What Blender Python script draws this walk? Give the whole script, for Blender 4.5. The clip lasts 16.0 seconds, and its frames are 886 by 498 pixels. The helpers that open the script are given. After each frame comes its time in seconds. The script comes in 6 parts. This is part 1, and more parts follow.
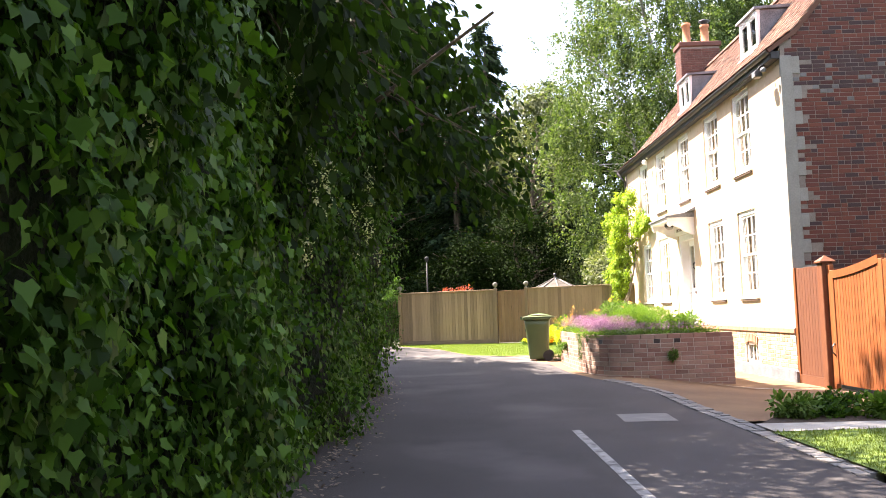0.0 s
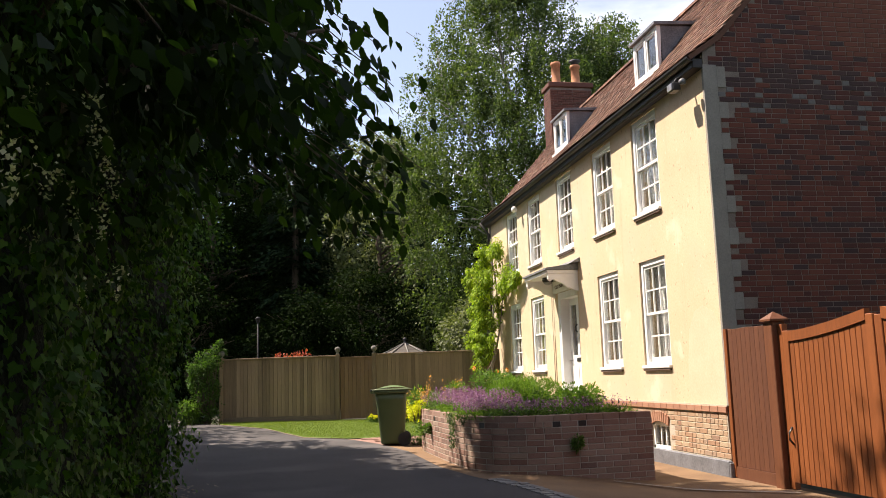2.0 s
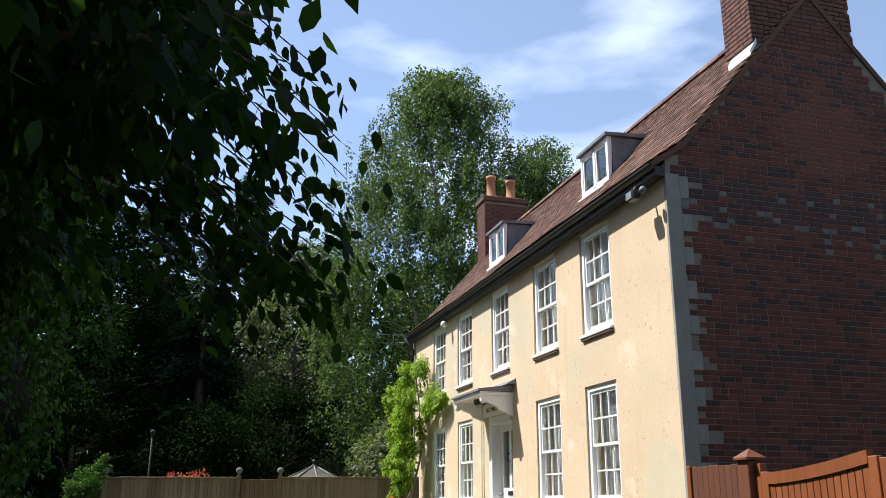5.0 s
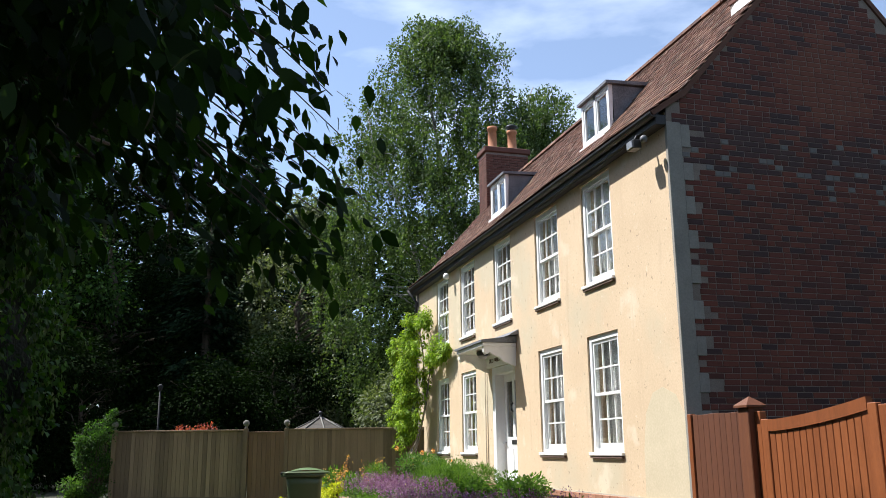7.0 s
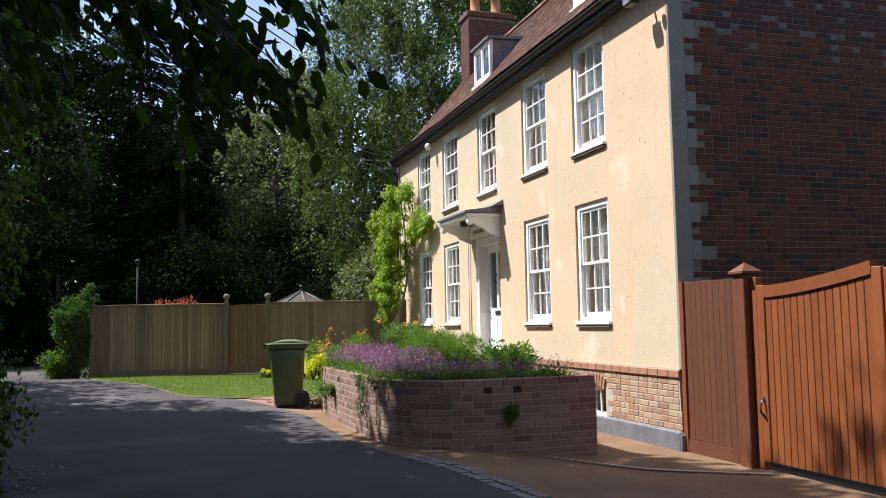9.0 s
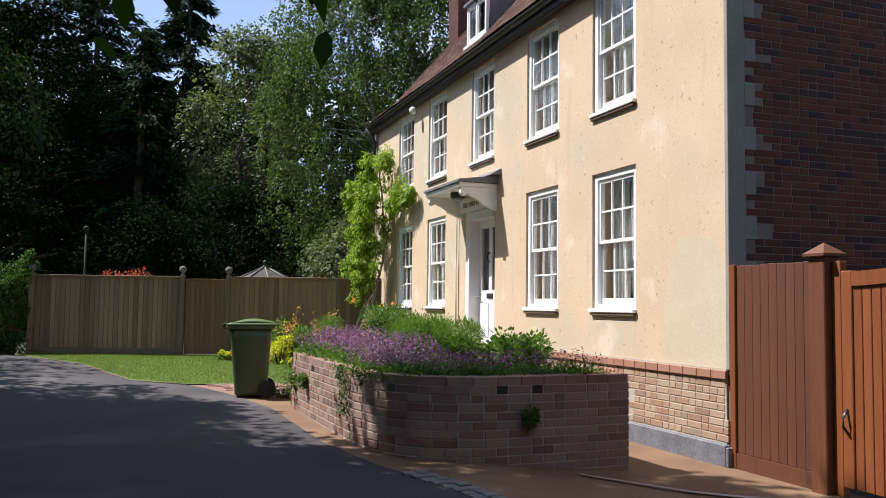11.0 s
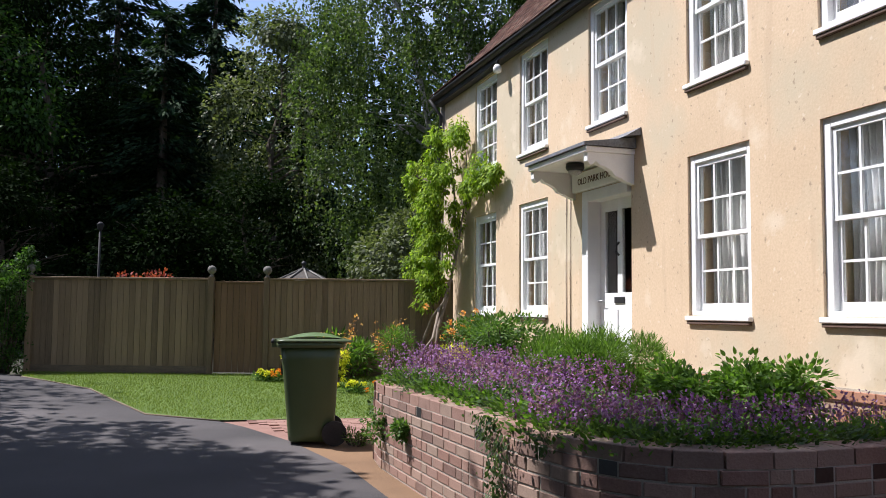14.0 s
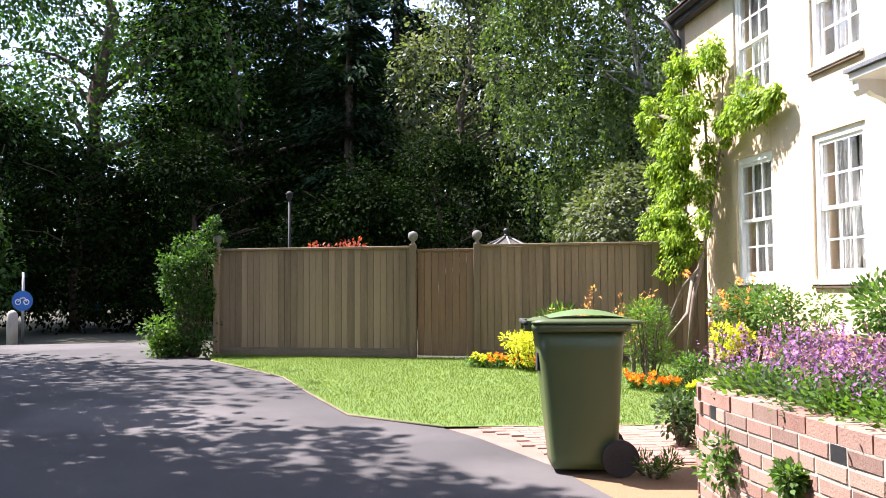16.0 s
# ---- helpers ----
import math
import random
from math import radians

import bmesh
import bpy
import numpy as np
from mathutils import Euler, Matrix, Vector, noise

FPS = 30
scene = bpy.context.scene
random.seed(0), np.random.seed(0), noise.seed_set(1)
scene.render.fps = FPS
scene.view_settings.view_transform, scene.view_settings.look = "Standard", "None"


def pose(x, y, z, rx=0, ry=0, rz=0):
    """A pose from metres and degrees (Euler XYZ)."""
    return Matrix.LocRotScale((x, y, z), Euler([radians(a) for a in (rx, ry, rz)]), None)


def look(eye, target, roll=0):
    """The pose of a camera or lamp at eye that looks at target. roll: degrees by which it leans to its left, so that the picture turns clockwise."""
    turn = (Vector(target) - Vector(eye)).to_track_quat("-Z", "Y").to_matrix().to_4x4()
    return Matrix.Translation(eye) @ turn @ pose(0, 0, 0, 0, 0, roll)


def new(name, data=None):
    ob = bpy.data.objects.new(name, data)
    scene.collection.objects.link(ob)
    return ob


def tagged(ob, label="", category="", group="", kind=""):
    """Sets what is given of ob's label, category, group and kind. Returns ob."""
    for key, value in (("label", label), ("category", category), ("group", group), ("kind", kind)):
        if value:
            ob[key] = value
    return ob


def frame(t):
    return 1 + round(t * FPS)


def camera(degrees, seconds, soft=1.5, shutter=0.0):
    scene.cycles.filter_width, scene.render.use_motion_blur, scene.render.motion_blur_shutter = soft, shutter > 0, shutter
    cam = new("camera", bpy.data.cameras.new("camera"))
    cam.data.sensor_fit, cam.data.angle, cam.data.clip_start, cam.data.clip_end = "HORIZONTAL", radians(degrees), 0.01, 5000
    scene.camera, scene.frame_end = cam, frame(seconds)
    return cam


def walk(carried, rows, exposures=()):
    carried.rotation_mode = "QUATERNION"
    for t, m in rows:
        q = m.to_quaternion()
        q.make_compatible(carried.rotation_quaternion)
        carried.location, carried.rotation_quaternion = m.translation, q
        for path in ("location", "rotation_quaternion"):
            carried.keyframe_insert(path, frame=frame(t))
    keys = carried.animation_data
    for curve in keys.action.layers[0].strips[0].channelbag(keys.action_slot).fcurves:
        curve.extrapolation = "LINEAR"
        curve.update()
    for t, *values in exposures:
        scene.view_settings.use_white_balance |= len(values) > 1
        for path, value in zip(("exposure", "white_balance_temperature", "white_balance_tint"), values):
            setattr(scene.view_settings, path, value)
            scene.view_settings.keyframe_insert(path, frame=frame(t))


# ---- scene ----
cam = camera(54.1, 16.0, 0.6)
PATH = [
    (0, (-0.157, -3.09, 1.131), (-0.158, -1.095, 1.28), -1.9),
    (0.5, (-0.142, -1.905, 1.141), (-0.067, 0.084, 1.337), -2.3),
    (1, (-0.107, -0.797, 1.158), (0.094, 1.18, 1.386), -2.4),
    (1.5, (-0.055, 0.118, 1.168), (0.227, 2.082, 1.42), -2.2),
    (2, (-0.016, 0.874, 1.194), (0.349, 2.819, 1.485), -1.8),
    (2.5, (0.0, 1.508, 1.214), (0.412, 3.441, 1.519), -2.0),
    (3, (0.002, 1.89, 1.217), (0.456, 3.812, 1.533), -1.7),
    (3.5, (0.003, 2.152, 1.228), (0.518, 4.058, 1.547), -1.4),
    (4, (0.017, 2.274, 1.251), (0.546, 4.173, 1.587), -0.8),
    (4.5, (0.027, 2.335, 1.286), (0.578, 4.201, 1.75), -0.2),
    (4.7, (0.04, 2.339, 1.291), (0.581, 4.181, 1.85), 0.2),
    (6.8, (0.105, 2.336, 1.341), (0.636, 4.184, 1.892), -0.6),
    (7, (0.113, 2.358, 1.332), (0.653, 4.231, 1.782), -0.6),
    (7.5, (0.133, 2.411, 1.289), (0.68, 4.317, 1.55), -0.7),
    (8, (0.145, 2.454, 1.275), (0.703, 4.361, 1.503), -0.8),
    (8.5, (0.14, 2.555, 1.293), (0.719, 4.458, 1.498), -0.9),
    (9, (0.16, 2.831, 1.279), (0.757, 4.732, 1.449), -1.0),
    (9.2, (0.187, 2.977, 1.268), (0.811, 4.869, 1.436), -0.9),
    (11.3, (0.322, 4.97, 1.27), (1.003, 6.846, 1.395), 0.8),
    (11.5, (0.338, 5.184, 1.267), (1.014, 7.062, 1.387), 0.7),
    (12, (0.396, 5.799, 1.277), (1.086, 7.673, 1.387), 0.8),
    (12.5, (0.413, 6.424, 1.275), (1.049, 8.316, 1.4), 1.4),
    (13, (0.432, 7.018, 1.293), (1.088, 8.903, 1.419), 1.2),
    (13.5, (0.434, 7.654, 1.288), (1.051, 9.55, 1.437), 1.5),
    (14, (0.453, 8.312, 1.276), (1.083, 10.205, 1.422), 0.6),
    (14.5, (0.427, 8.92, 1.29), (0.999, 10.83, 1.446), 1.1),
    (15, (0.428, 9.622, 1.286), (0.994, 11.534, 1.443), 1.1),
    (15.5, (0.399, 10.403, 1.271), (0.74, 12.368, 1.429), 0.7),
    (16, (0.356, 11.116, 1.226), (0.587, 13.101, 1.312), -0.3),
]
EXPOSURES = [(0, 2.9, 7100, 22), (0.5, 2.35, 7100, 24), (1.0, 1.95, 7100, 24), (1.5, 1.38, 7150, 22), (2.0, 1.2, 7150, 18), (2.5, 1.12, 7000, 15), (3.7, 1.02, 6800, 14), (4.5, 0.92, 6000, 11), (7.0, 0.93, 5950, 11), (8.3, 0.92, 6200, 18), (9, 0.92, 6050, 16), (11.5, 0.74, 5950, 17), (14.0, 0.74, 5850, 18), (14.5, 0.93, 5850, 18), (15.0, 1.08, 5850, 19), (15.5, 1.6, 6050, 21), (16.0, 2.05, 6050, 22)]
walk(cam, [(t, look(eye, target, roll)) for t, eye, target, roll in PATH], EXPOSURES)

# ---- sky and sun ----
TO_SUN = Vector((-0.80, 0.48, 1.38)).normalized()
world = bpy.data.worlds.new("world")
scene.world = world
world.use_nodes = True
wt = world.node_tree
sky = wt.nodes.new("ShaderNodeTexSky")
sky.sky_type = "NISHITA"
sky.sun_disc = False
sky.sun_elevation = math.asin(TO_SUN.z)
sky.sun_rotation = math.atan2(TO_SUN.x, TO_SUN.y)
sky.air_density, sky.dust_density, sky.ozone_density = 1.0, 0.6, 1.2
wcoord = wt.nodes.new("ShaderNodeTexCoord")
wmap = wt.nodes.new("ShaderNodeMapping")
wmap.inputs["Scale"].default_value = (1.0, 1.0, 3.0)
wnoise = wt.nodes.new("ShaderNodeTexNoise")
wnoise.inputs["Scale"].default_value, wnoise.inputs["Detail"].default_value = 2.6, 7.0
wramp = wt.nodes.new("ShaderNodeMapRange")
wramp.inputs["From Min"].default_value, wramp.inputs["From Max"].default_value = 0.50, 0.95
wramp.inputs["To Min"].default_value = 0.07
wmix = wt.nodes.new("ShaderNodeMix")
wmix.data_type = "RGBA"
wmix.inputs["B"].default_value = (13.0, 13.4, 14.0, 1)
wback = wt.nodes["Background"]
wback.inputs["Strength"].default_value = 0.092
wt.links.new(wcoord.outputs["Generated"], wmap.inputs["Vector"])
wt.links.new(wmap.outputs["Vector"], wnoise.inputs["Vector"])
wt.links.new(wnoise.outputs["Fac"], wramp.inputs["Value"])
wt.links.new(wramp.outputs["Result"], wmix.inputs["Factor"])
wt.links.new(sky.outputs["Color"], wmix.inputs["A"])
wt.links.new(wmix.outputs["Result"], wback.inputs["Color"])
sun_data = bpy.data.lights.new("sun", "SUN")
sun_data.energy, sun_data.angle, sun_data.color = 5.0, radians(0.53), (1.0, 0.94, 0.84)
sun = new("sun", sun_data)
sun.matrix_world = look(TO_SUN * 60, (0, 0, 0))

# ---- materials ----
def base_nodes(name):
    m = bpy.data.materials.new(name)
    m.use_nodes = True
    return m, m.node_tree, m.node_tree.nodes["Principled BSDF"]


def surface(name, dark, light, rough=0.8, scale=3.0, fine=60.0, bump=0.3, vary="", amount=0.35, metallic=0.0, tint=None, stretch=(1, 1, 1), depth=0.01, stain=None):
    """A two-scale noise material: broad patches between two colours, fine grain, relief, and a shift from piece to piece."""
    m, nt, bsdf = base_nodes(name)
    coord = nt.nodes.new("ShaderNodeTexCoord")
    mapping = nt.nodes.new("ShaderNodeMapping")
    mapping.inputs["Scale"].default_value = stretch
    nt.links.new(coord.outputs["Object"], mapping.inputs["Vector"])
    broad = nt.nodes.new("ShaderNodeTexNoise")
    broad.inputs["Scale"].default_value, broad.inputs["Detail"].default_value = scale, 6
    grain = nt.nodes.new("ShaderNodeTexNoise")
    grain.inputs["Scale"].default_value, grain.inputs["Detail"].default_value = fine, 4
    for n in (broad, grain):
        nt.links.new(mapping.outputs["Vector"], n.inputs["Vector"])
    add = nt.nodes.new("ShaderNodeMath")
    add.operation = "MULTIPLY_ADD"
    add.inputs[1].default_value = 0.5
    nt.links.new(grain.outputs["Fac"], add.inputs[0])
    half = nt.nodes.new("ShaderNodeMath")
    half.operation = "MULTIPLY"
    half.inputs[1].default_value = 0.5
    nt.links.new(broad.outputs["Fac"], half.inputs[0])
    nt.links.new(half.outputs[0], add.inputs[2])
    rng = nt.nodes.new("ShaderNodeMapRange")
    rng.inputs["From Min"].default_value, rng.inputs["From Max"].default_value = 0.34, 0.66
    nt.links.new(add.outputs[0], rng.inputs["Value"])
    mix = nt.nodes.new("ShaderNodeMix")
    mix.data_type = "RGBA"
    mix.inputs["A"].default_value, mix.inputs["B"].default_value = (*dark, 1), (*light, 1)
    nt.links.new(rng.outputs["Result"], mix.inputs["Factor"])
    colour = mix.outputs["Result"]
    for st in stain or ():
        stain = st
        big = nt.nodes.new("ShaderNodeTexNoise")
        big.inputs["Scale"].default_value, big.inputs["Detail"].default_value = stain[1], 8
        bmap = nt.nodes.new("ShaderNodeMapping")
        bmap.inputs["Scale"].default_value = st[4] if len(st) > 4 else (1, 1, 1)
        nt.links.new(coord.outputs["Object"], bmap.inputs["Vector"])
        nt.links.new(bmap.outputs["Vector"], big.inputs["Vector"])
        cut = nt.nodes.new("ShaderNodeMapRange")
        cut.inputs["From Min"].default_value, cut.inputs["From Max"].default_value = stain[2], stain[2] + 0.1
        cut.inputs["To Max"].default_value = stain[3]
        nt.links.new(big.outputs["Fac"], cut.inputs["Value"])
        over = nt.nodes.new("ShaderNodeMix")
        over.data_type = "RGBA"
        over.inputs["B"].default_value = (*stain[0], 1)
        nt.links.new(cut.outputs["Result"], over.inputs["Factor"])
        nt.links.new(colour, over.inputs["A"])
        colour = over.outputs["Result"]
    if vary:
        if vary == "island":
            src = nt.nodes.new("ShaderNodeNewGeometry").outputs["Random Per Island"]
        else:
            src = nt.nodes.new("ShaderNodeObjectInfo").outputs["Random"]
        ramp = nt.nodes.new("ShaderNodeValToRGB")
        stops = tint or [(0.0, dark), (1.0, light)]
        el = ramp.color_ramp.elements
        el[0].position, el[0].color = stops[0][0], (*stops[0][1], 1)
        el[1].position, el[1].color = stops[-1][0], (*stops[-1][1], 1)
        for p, c in stops[1:-1]:
            e = el.new(p)
            e.color = (*c, 1)
        nt.links.new(src, ramp.inputs["Fac"])
        m2 = nt.nodes.new("ShaderNodeMix")
        m2.data_type = "RGBA"
        m2.inputs["Factor"].default_value = amount
        nt.links.new(colour, m2.inputs["A"])
        nt.links.new(ramp.outputs["Color"], m2.inputs["B"])
        colour = m2.outputs["Result"]
    nt.links.new(colour, bsdf.inputs["Base Color"])
    bsdf.inputs["Roughness"].default_value = rough
    bsdf.inputs["Metallic"].default_value = metallic
    if bump:
        b = nt.nodes.new("ShaderNodeBump")
        b.inputs["Strength"].default_value, b.inputs["Distance"].default_value = bump, depth
        nt.links.new(add.outputs[0], b.inputs["Height"])
        nt.links.new(b.outputs["Normal"], bsdf.inputs["Normal"])
    return m


def foliage(name, dark, mid, light, through_light=0.35, rough=0.58, gloss=0.22):
    """Leaves: colour shifts from leaf to leaf, and part of the light passes through."""
    m, nt, bsdf = base_nodes(name)
    geo = nt.nodes.new("ShaderNodeNewGeometry")
    ramp = nt.nodes.new("ShaderNodeValToRGB")
    el = ramp.color_ramp.elements
    el[0].position, el[0].color = 0.0, (*dark, 1)
    el[1].position, el[1].color = 1.0, (*light, 1)
    el.new(0.55).color = (*mid, 1)
    nt.links.new(geo.outputs["Random Per Island"], ramp.inputs["Fac"])
    nt.links.new(ramp.outputs["Color"], bsdf.inputs["Base Color"])
    bsdf.inputs["Roughness"].default_value = rough
    bsdf.inputs["Specular IOR Level"].default_value = gloss
    tr = nt.nodes.new("ShaderNodeBsdfTranslucent")
    sat = nt.nodes.new("ShaderNodeMix")
    sat.data_type, sat.blend_type = "RGBA", "MULTIPLY"
    sat.inputs["Factor"].default_value = 1.0
    sat.inputs["B"].default_value = (1.5, 1.7, 0.6, 1)
    nt.links.new(ramp.outputs["Color"], sat.inputs["A"])
    nt.links.new(sat.outputs["Result"], tr.inputs["Color"])
    mx = nt.nodes.new("ShaderNodeMixShader")
    mx.inputs[0].default_value = through_light
    nt.links.new(bsdf.outputs[0], mx.inputs[1])
    nt.links.new(tr.outputs[0], mx.inputs[2])
    nt.links.new(mx.outputs[0], nt.nodes["Material Output"].inputs["Surface"])
    return m


def glass(name):
    m, nt, bsdf = base_nodes(name)
    bsdf.inputs["Base Color"].default_value = (0.95, 0.97, 0.96, 1)
    bsdf.inputs["Roughness"].default_value = 0.02
    bsdf.inputs["Transmission Weight"].default_value = 1.0
    bsdf.inputs["IOR"].default_value = 1.45
    return m


M = {}
M["render"] = surface("cream_render", (0.54, 0.405, 0.258), (0.64, 0.495, 0.33), 0.9, 1.1, 40, 0.35, depth=0.006, stain=[((0.50, 0.44, 0.31), 0.5, 0.54, 0.75), ((0.70, 0.60, 0.45), 1.7, 0.60, 0.6), ((0.50, 0.37, 0.24), 2.6, 0.60, 0.5, (1, 2.2, 0.25)), ((0.30, 0.22, 0.15), 17.0, 0.635, 0.85), ((0.74, 0.66, 0.52), 13.0, 0.655, 0.5)])
M["patch"] = surface("patched_render", (0.50, 0.425, 0.285), (0.60, 0.51, 0.355), 0.9, 2.2, 40, 0.35, depth=0.006)
M["white"] = surface("white_paint", (0.74, 0.74, 0.72), (0.84, 0.84, 0.82), 0.45, 6, 80, 0.08)
M["brown_stone"] = surface("brown_sill_stone", (0.085, 0.055, 0.04), (0.16, 0.105, 0.075), 0.9, 5, 60, 0.3)
M["lead"] = surface("lead_sheet", (0.09, 0.095, 0.105), (0.20, 0.21, 0.23), 0.55, 5, 40, 0.25)
M["black"] = surface("black_paint", (0.012, 0.012, 0.013), (0.03, 0.03, 0.03), 0.45, 8, 60, 0.1)
M["gutter"] = surface("dark_gutter", (0.010, 0.009, 0.009), (0.028, 0.024, 0.022), 0.5, 4, 50, 0.1)
M["mortar"] = surface("old_mortar", (0.15, 0.118, 0.10), (0.26, 0.215, 0.18), 0.95, 5, 90, 0.5)
M["quoin"] = surface("quoin_stucco", (0.2160, 0.2000, 0.1760), (0.3040, 0.2840, 0.2480), 0.9, 3, 50, 0.3)
BRICK = [(0.0, (0.06, 0.019, 0.014)), (0.3, (0.115, 0.032, 0.022)), (0.6, (0.165, 0.047, 0.028)), (0.8, (0.10, 0.027, 0.021)), (0.86, (0.03, 0.022, 0.025)), (1.0, (0.026, 0.023, 0.028))]
M["brick"] = surface("red_brick", (0.0902, 0.0262, 0.0180), (0.1640, 0.0492, 0.0312), 0.9, 4, 70, 0.5, "object", 0.78, tint=BRICK)
M["brick_joined"] = surface("red_brick_joined", (0.0902, 0.0262, 0.0180), (0.1640, 0.0492, 0.0312), 0.9, 4, 70, 0.5, "island", 0.78, tint=BRICK)
M["brick_grey"] = surface("vitrified_header_brick", (0.10, 0.095, 0.092), (0.19, 0.18, 0.172), 0.7, 6, 70, 0.4, "island", 0.4)
M["brick_dusky"] = surface("dusky_brick", (0.035, 0.022, 0.024), (0.085, 0.040, 0.036), 0.9, 6, 70, 0.5, "island", 0.5)
M["brick_ruddy"] = surface("repaired_red_brick", (0.12, 0.036, 0.022), (0.19, 0.062, 0.036), 0.9, 6, 70, 0.5, "island", 0.4)
PALE = [(0.0, (0.22, 0.10, 0.06)), (0.3, (0.33, 0.19, 0.11)), (0.55, (0.40, 0.29, 0.19)), (0.8, (0.42, 0.34, 0.23)), (1.0, (0.17, 0.10, 0.075))]
M["stack"] = surface("smoke_stained_brick", (0.07, 0.03, 0.022), (0.15, 0.06, 0.042), 0.9, 4, 70, 0.5, "island", 0.5)
M["plinth"] = surface("plinth_brick", (0.22, 0.12, 0.07), (0.44, 0.31, 0.20), 0.9, 6, 70, 0.6, "object", 0.6, tint=PALE)
M["plinth_joined"] = surface("plinth_brick_joined", (0.22, 0.12, 0.07), (0.44, 0.31, 0.20), 0.9, 6, 70, 0.6, "island", 0.6, tint=PALE)
M["plinth_red"] = surface("plinth_red_brick", (0.26, 0.12, 0.07), (0.40, 0.21, 0.13), 0.9, 4, 70, 0.5, "object", 0.4)
PLANT = [(0.0, (0.15, 0.062, 0.042)), (0.25, (0.26, 0.143, 0.103)), (0.5, (0.34, 0.235, 0.175)), (0.68, (0.23, 0.125, 0.095)), (0.82, (0.30, 0.225, 0.165)), (1.0, (0.11, 0.056, 0.044))]
M["planter_brick"] = surface("planter_brick", (0.17, 0.094, 0.07), (0.36, 0.25, 0.19), 0.9, 7, 80, 0.6, "object", 0.66, tint=PLANT)
M["light_mortar"] = surface("light_mortar", (0.34, 0.30, 0.235), (0.50, 0.45, 0.36), 0.95, 6, 90, 0.5)
ROOF = [(0.0, (0.045, 0.022, 0.016)), (0.35, (0.10, 0.046, 0.03)), (0.7, (0.16, 0.075, 0.048)), (0.9, (0.24, 0.13, 0.085)), (1.0, (0.14, 0.12, 0.085))]
M["tile"] = surface("clay_tile", (0.08, 0.04, 0.028), (0.20, 0.095, 0.06), 0.9, 6, 60, 0.4, "object", 0.8, tint=ROOF)
M["tile_joined"] = surface("clay_tile_joined", (0.08, 0.04, 0.028), (0.20, 0.095, 0.06), 0.9, 6, 60, 0.4, "island", 0.8, tint=ROOF)
M["post_wood"] = surface("stained_post_wood", (0.095, 0.030, 0.011), (0.17, 0.058, 0.021), 0.6, 4, 30, 0.3, "object", 0.3, stretch=(6, 6, 0.5))
M["gate"] = surface("stained_gate_wood", (0.155, 0.044, 0.0115), (0.27, 0.083, 0.023), 0.5, 4, 30, 0.25, "object", 0.35, tint=[(0, (0.16, 0.046, 0.012)), (1, (0.28, 0.09, 0.026))], stretch=(6, 6, 0.5))
M["panel_wood"] = surface("stained_panel_wood", (0.0780, 0.0257, 0.0117), (0.1326, 0.0468, 0.0195), 0.6, 4, 30, 0.25, "object", 0.3, stretch=(6, 6, 0.5))
M["fence"] = surface("weathered_fence_wood", (0.12, 0.083, 0.046), (0.28, 0.195, 0.118), 0.85, 3, 26, 0.4, "object", 0.6, tint=[(0, (0.10, 0.07, 0.04)), (0.5, (0.20, 0.138, 0.08)), (1, (0.30, 0.215, 0.13))], stretch=(6, 6, 0.45))
M["gate_board"] = surface("brown_gate_wood", (0.12, 0.07, 0.036), (0.21, 0.125, 0.066), 0.85, 3, 26, 0.35, "object", 0.4, stretch=(6, 6, 0.45))
M["finial_stone"] = surface("grey_finial", (0.10, 0.095, 0.085), (0.19, 0.18, 0.16), 0.85, 8, 60, 0.3)
M["fence_dark"] = surface("gravel_board_wood", (0.10, 0.075, 0.05), (0.18, 0.135, 0.085), 0.9, 3, 26, 0.3, stretch=(1, 1, 6))
M["asphalt"] = surface("asphalt", (0.030, 0.027, 0.026), (0.062, 0.056, 0.054), 0.92, 0.8, 140, 0.7, depth=0.006, stain=[((0.105, 0.094, 0.090), 0.35, 0.52, 0.6), ((0.024, 0.022, 0.023), 1.2, 0.62, 0.6)])
M["drive"] = surface("tan_driveway", (0.115, 0.066, 0.034), (0.24, 0.145, 0.072), 0.93, 1.2, 120, 0.7, depth=0.006)
M["soil"] = surface("garden_soil", (0.035, 0.024, 0.016), (0.085, 0.06, 0.04), 0.97, 4, 60, 1.0, depth=0.03)
M["grass_base"] = surface("lawn_base", (0.07, 0.12, 0.018), (0.12, 0.185, 0.03), 0.95, 2, 80, 0.6, depth=0.02)
M["ground"] = surface("woodland_floor", (0.025, 0.028, 0.014), (0.06, 0.055, 0.03), 0.97, 0.8, 20, 0.8, depth=0.03)
M["concrete"] = surface("concrete_strip", (0.28, 0.26, 0.22), (0.42, 0.40, 0.35), 0.92, 4, 80, 0.4)
M["kerb"] = surface("granite_setts", (0.12, 0.115, 0.105), (0.22, 0.21, 0.195), 0.85, 6, 90, 0.5, "object", 0.3)
M["paint_line"] = surface("worn_road_paint", (0.13, 0.125, 0.118), (0.42, 0.41, 0.385), 0.85, 14, 120, 0.3, stain=[((0.075, 0.068, 0.064), 9.0, 0.52, 0.8)])
M["paver"] = surface("brick_paver", (0.19, 0.098, 0.074), (0.32, 0.19, 0.145), 0.9, 5, 80, 0.4, "object", 0.4)
M["bin"] = surface("green_bin_plastic", (0.06, 0.082, 0.026), (0.078, 0.105, 0.036), 0.42, 3, 150, 0.12)
M["lid"] = surface("green_lid_plastic", (0.10, 0.155, 0.055), (0.13, 0.19, 0.075), 0.35, 3, 150, 0.12)
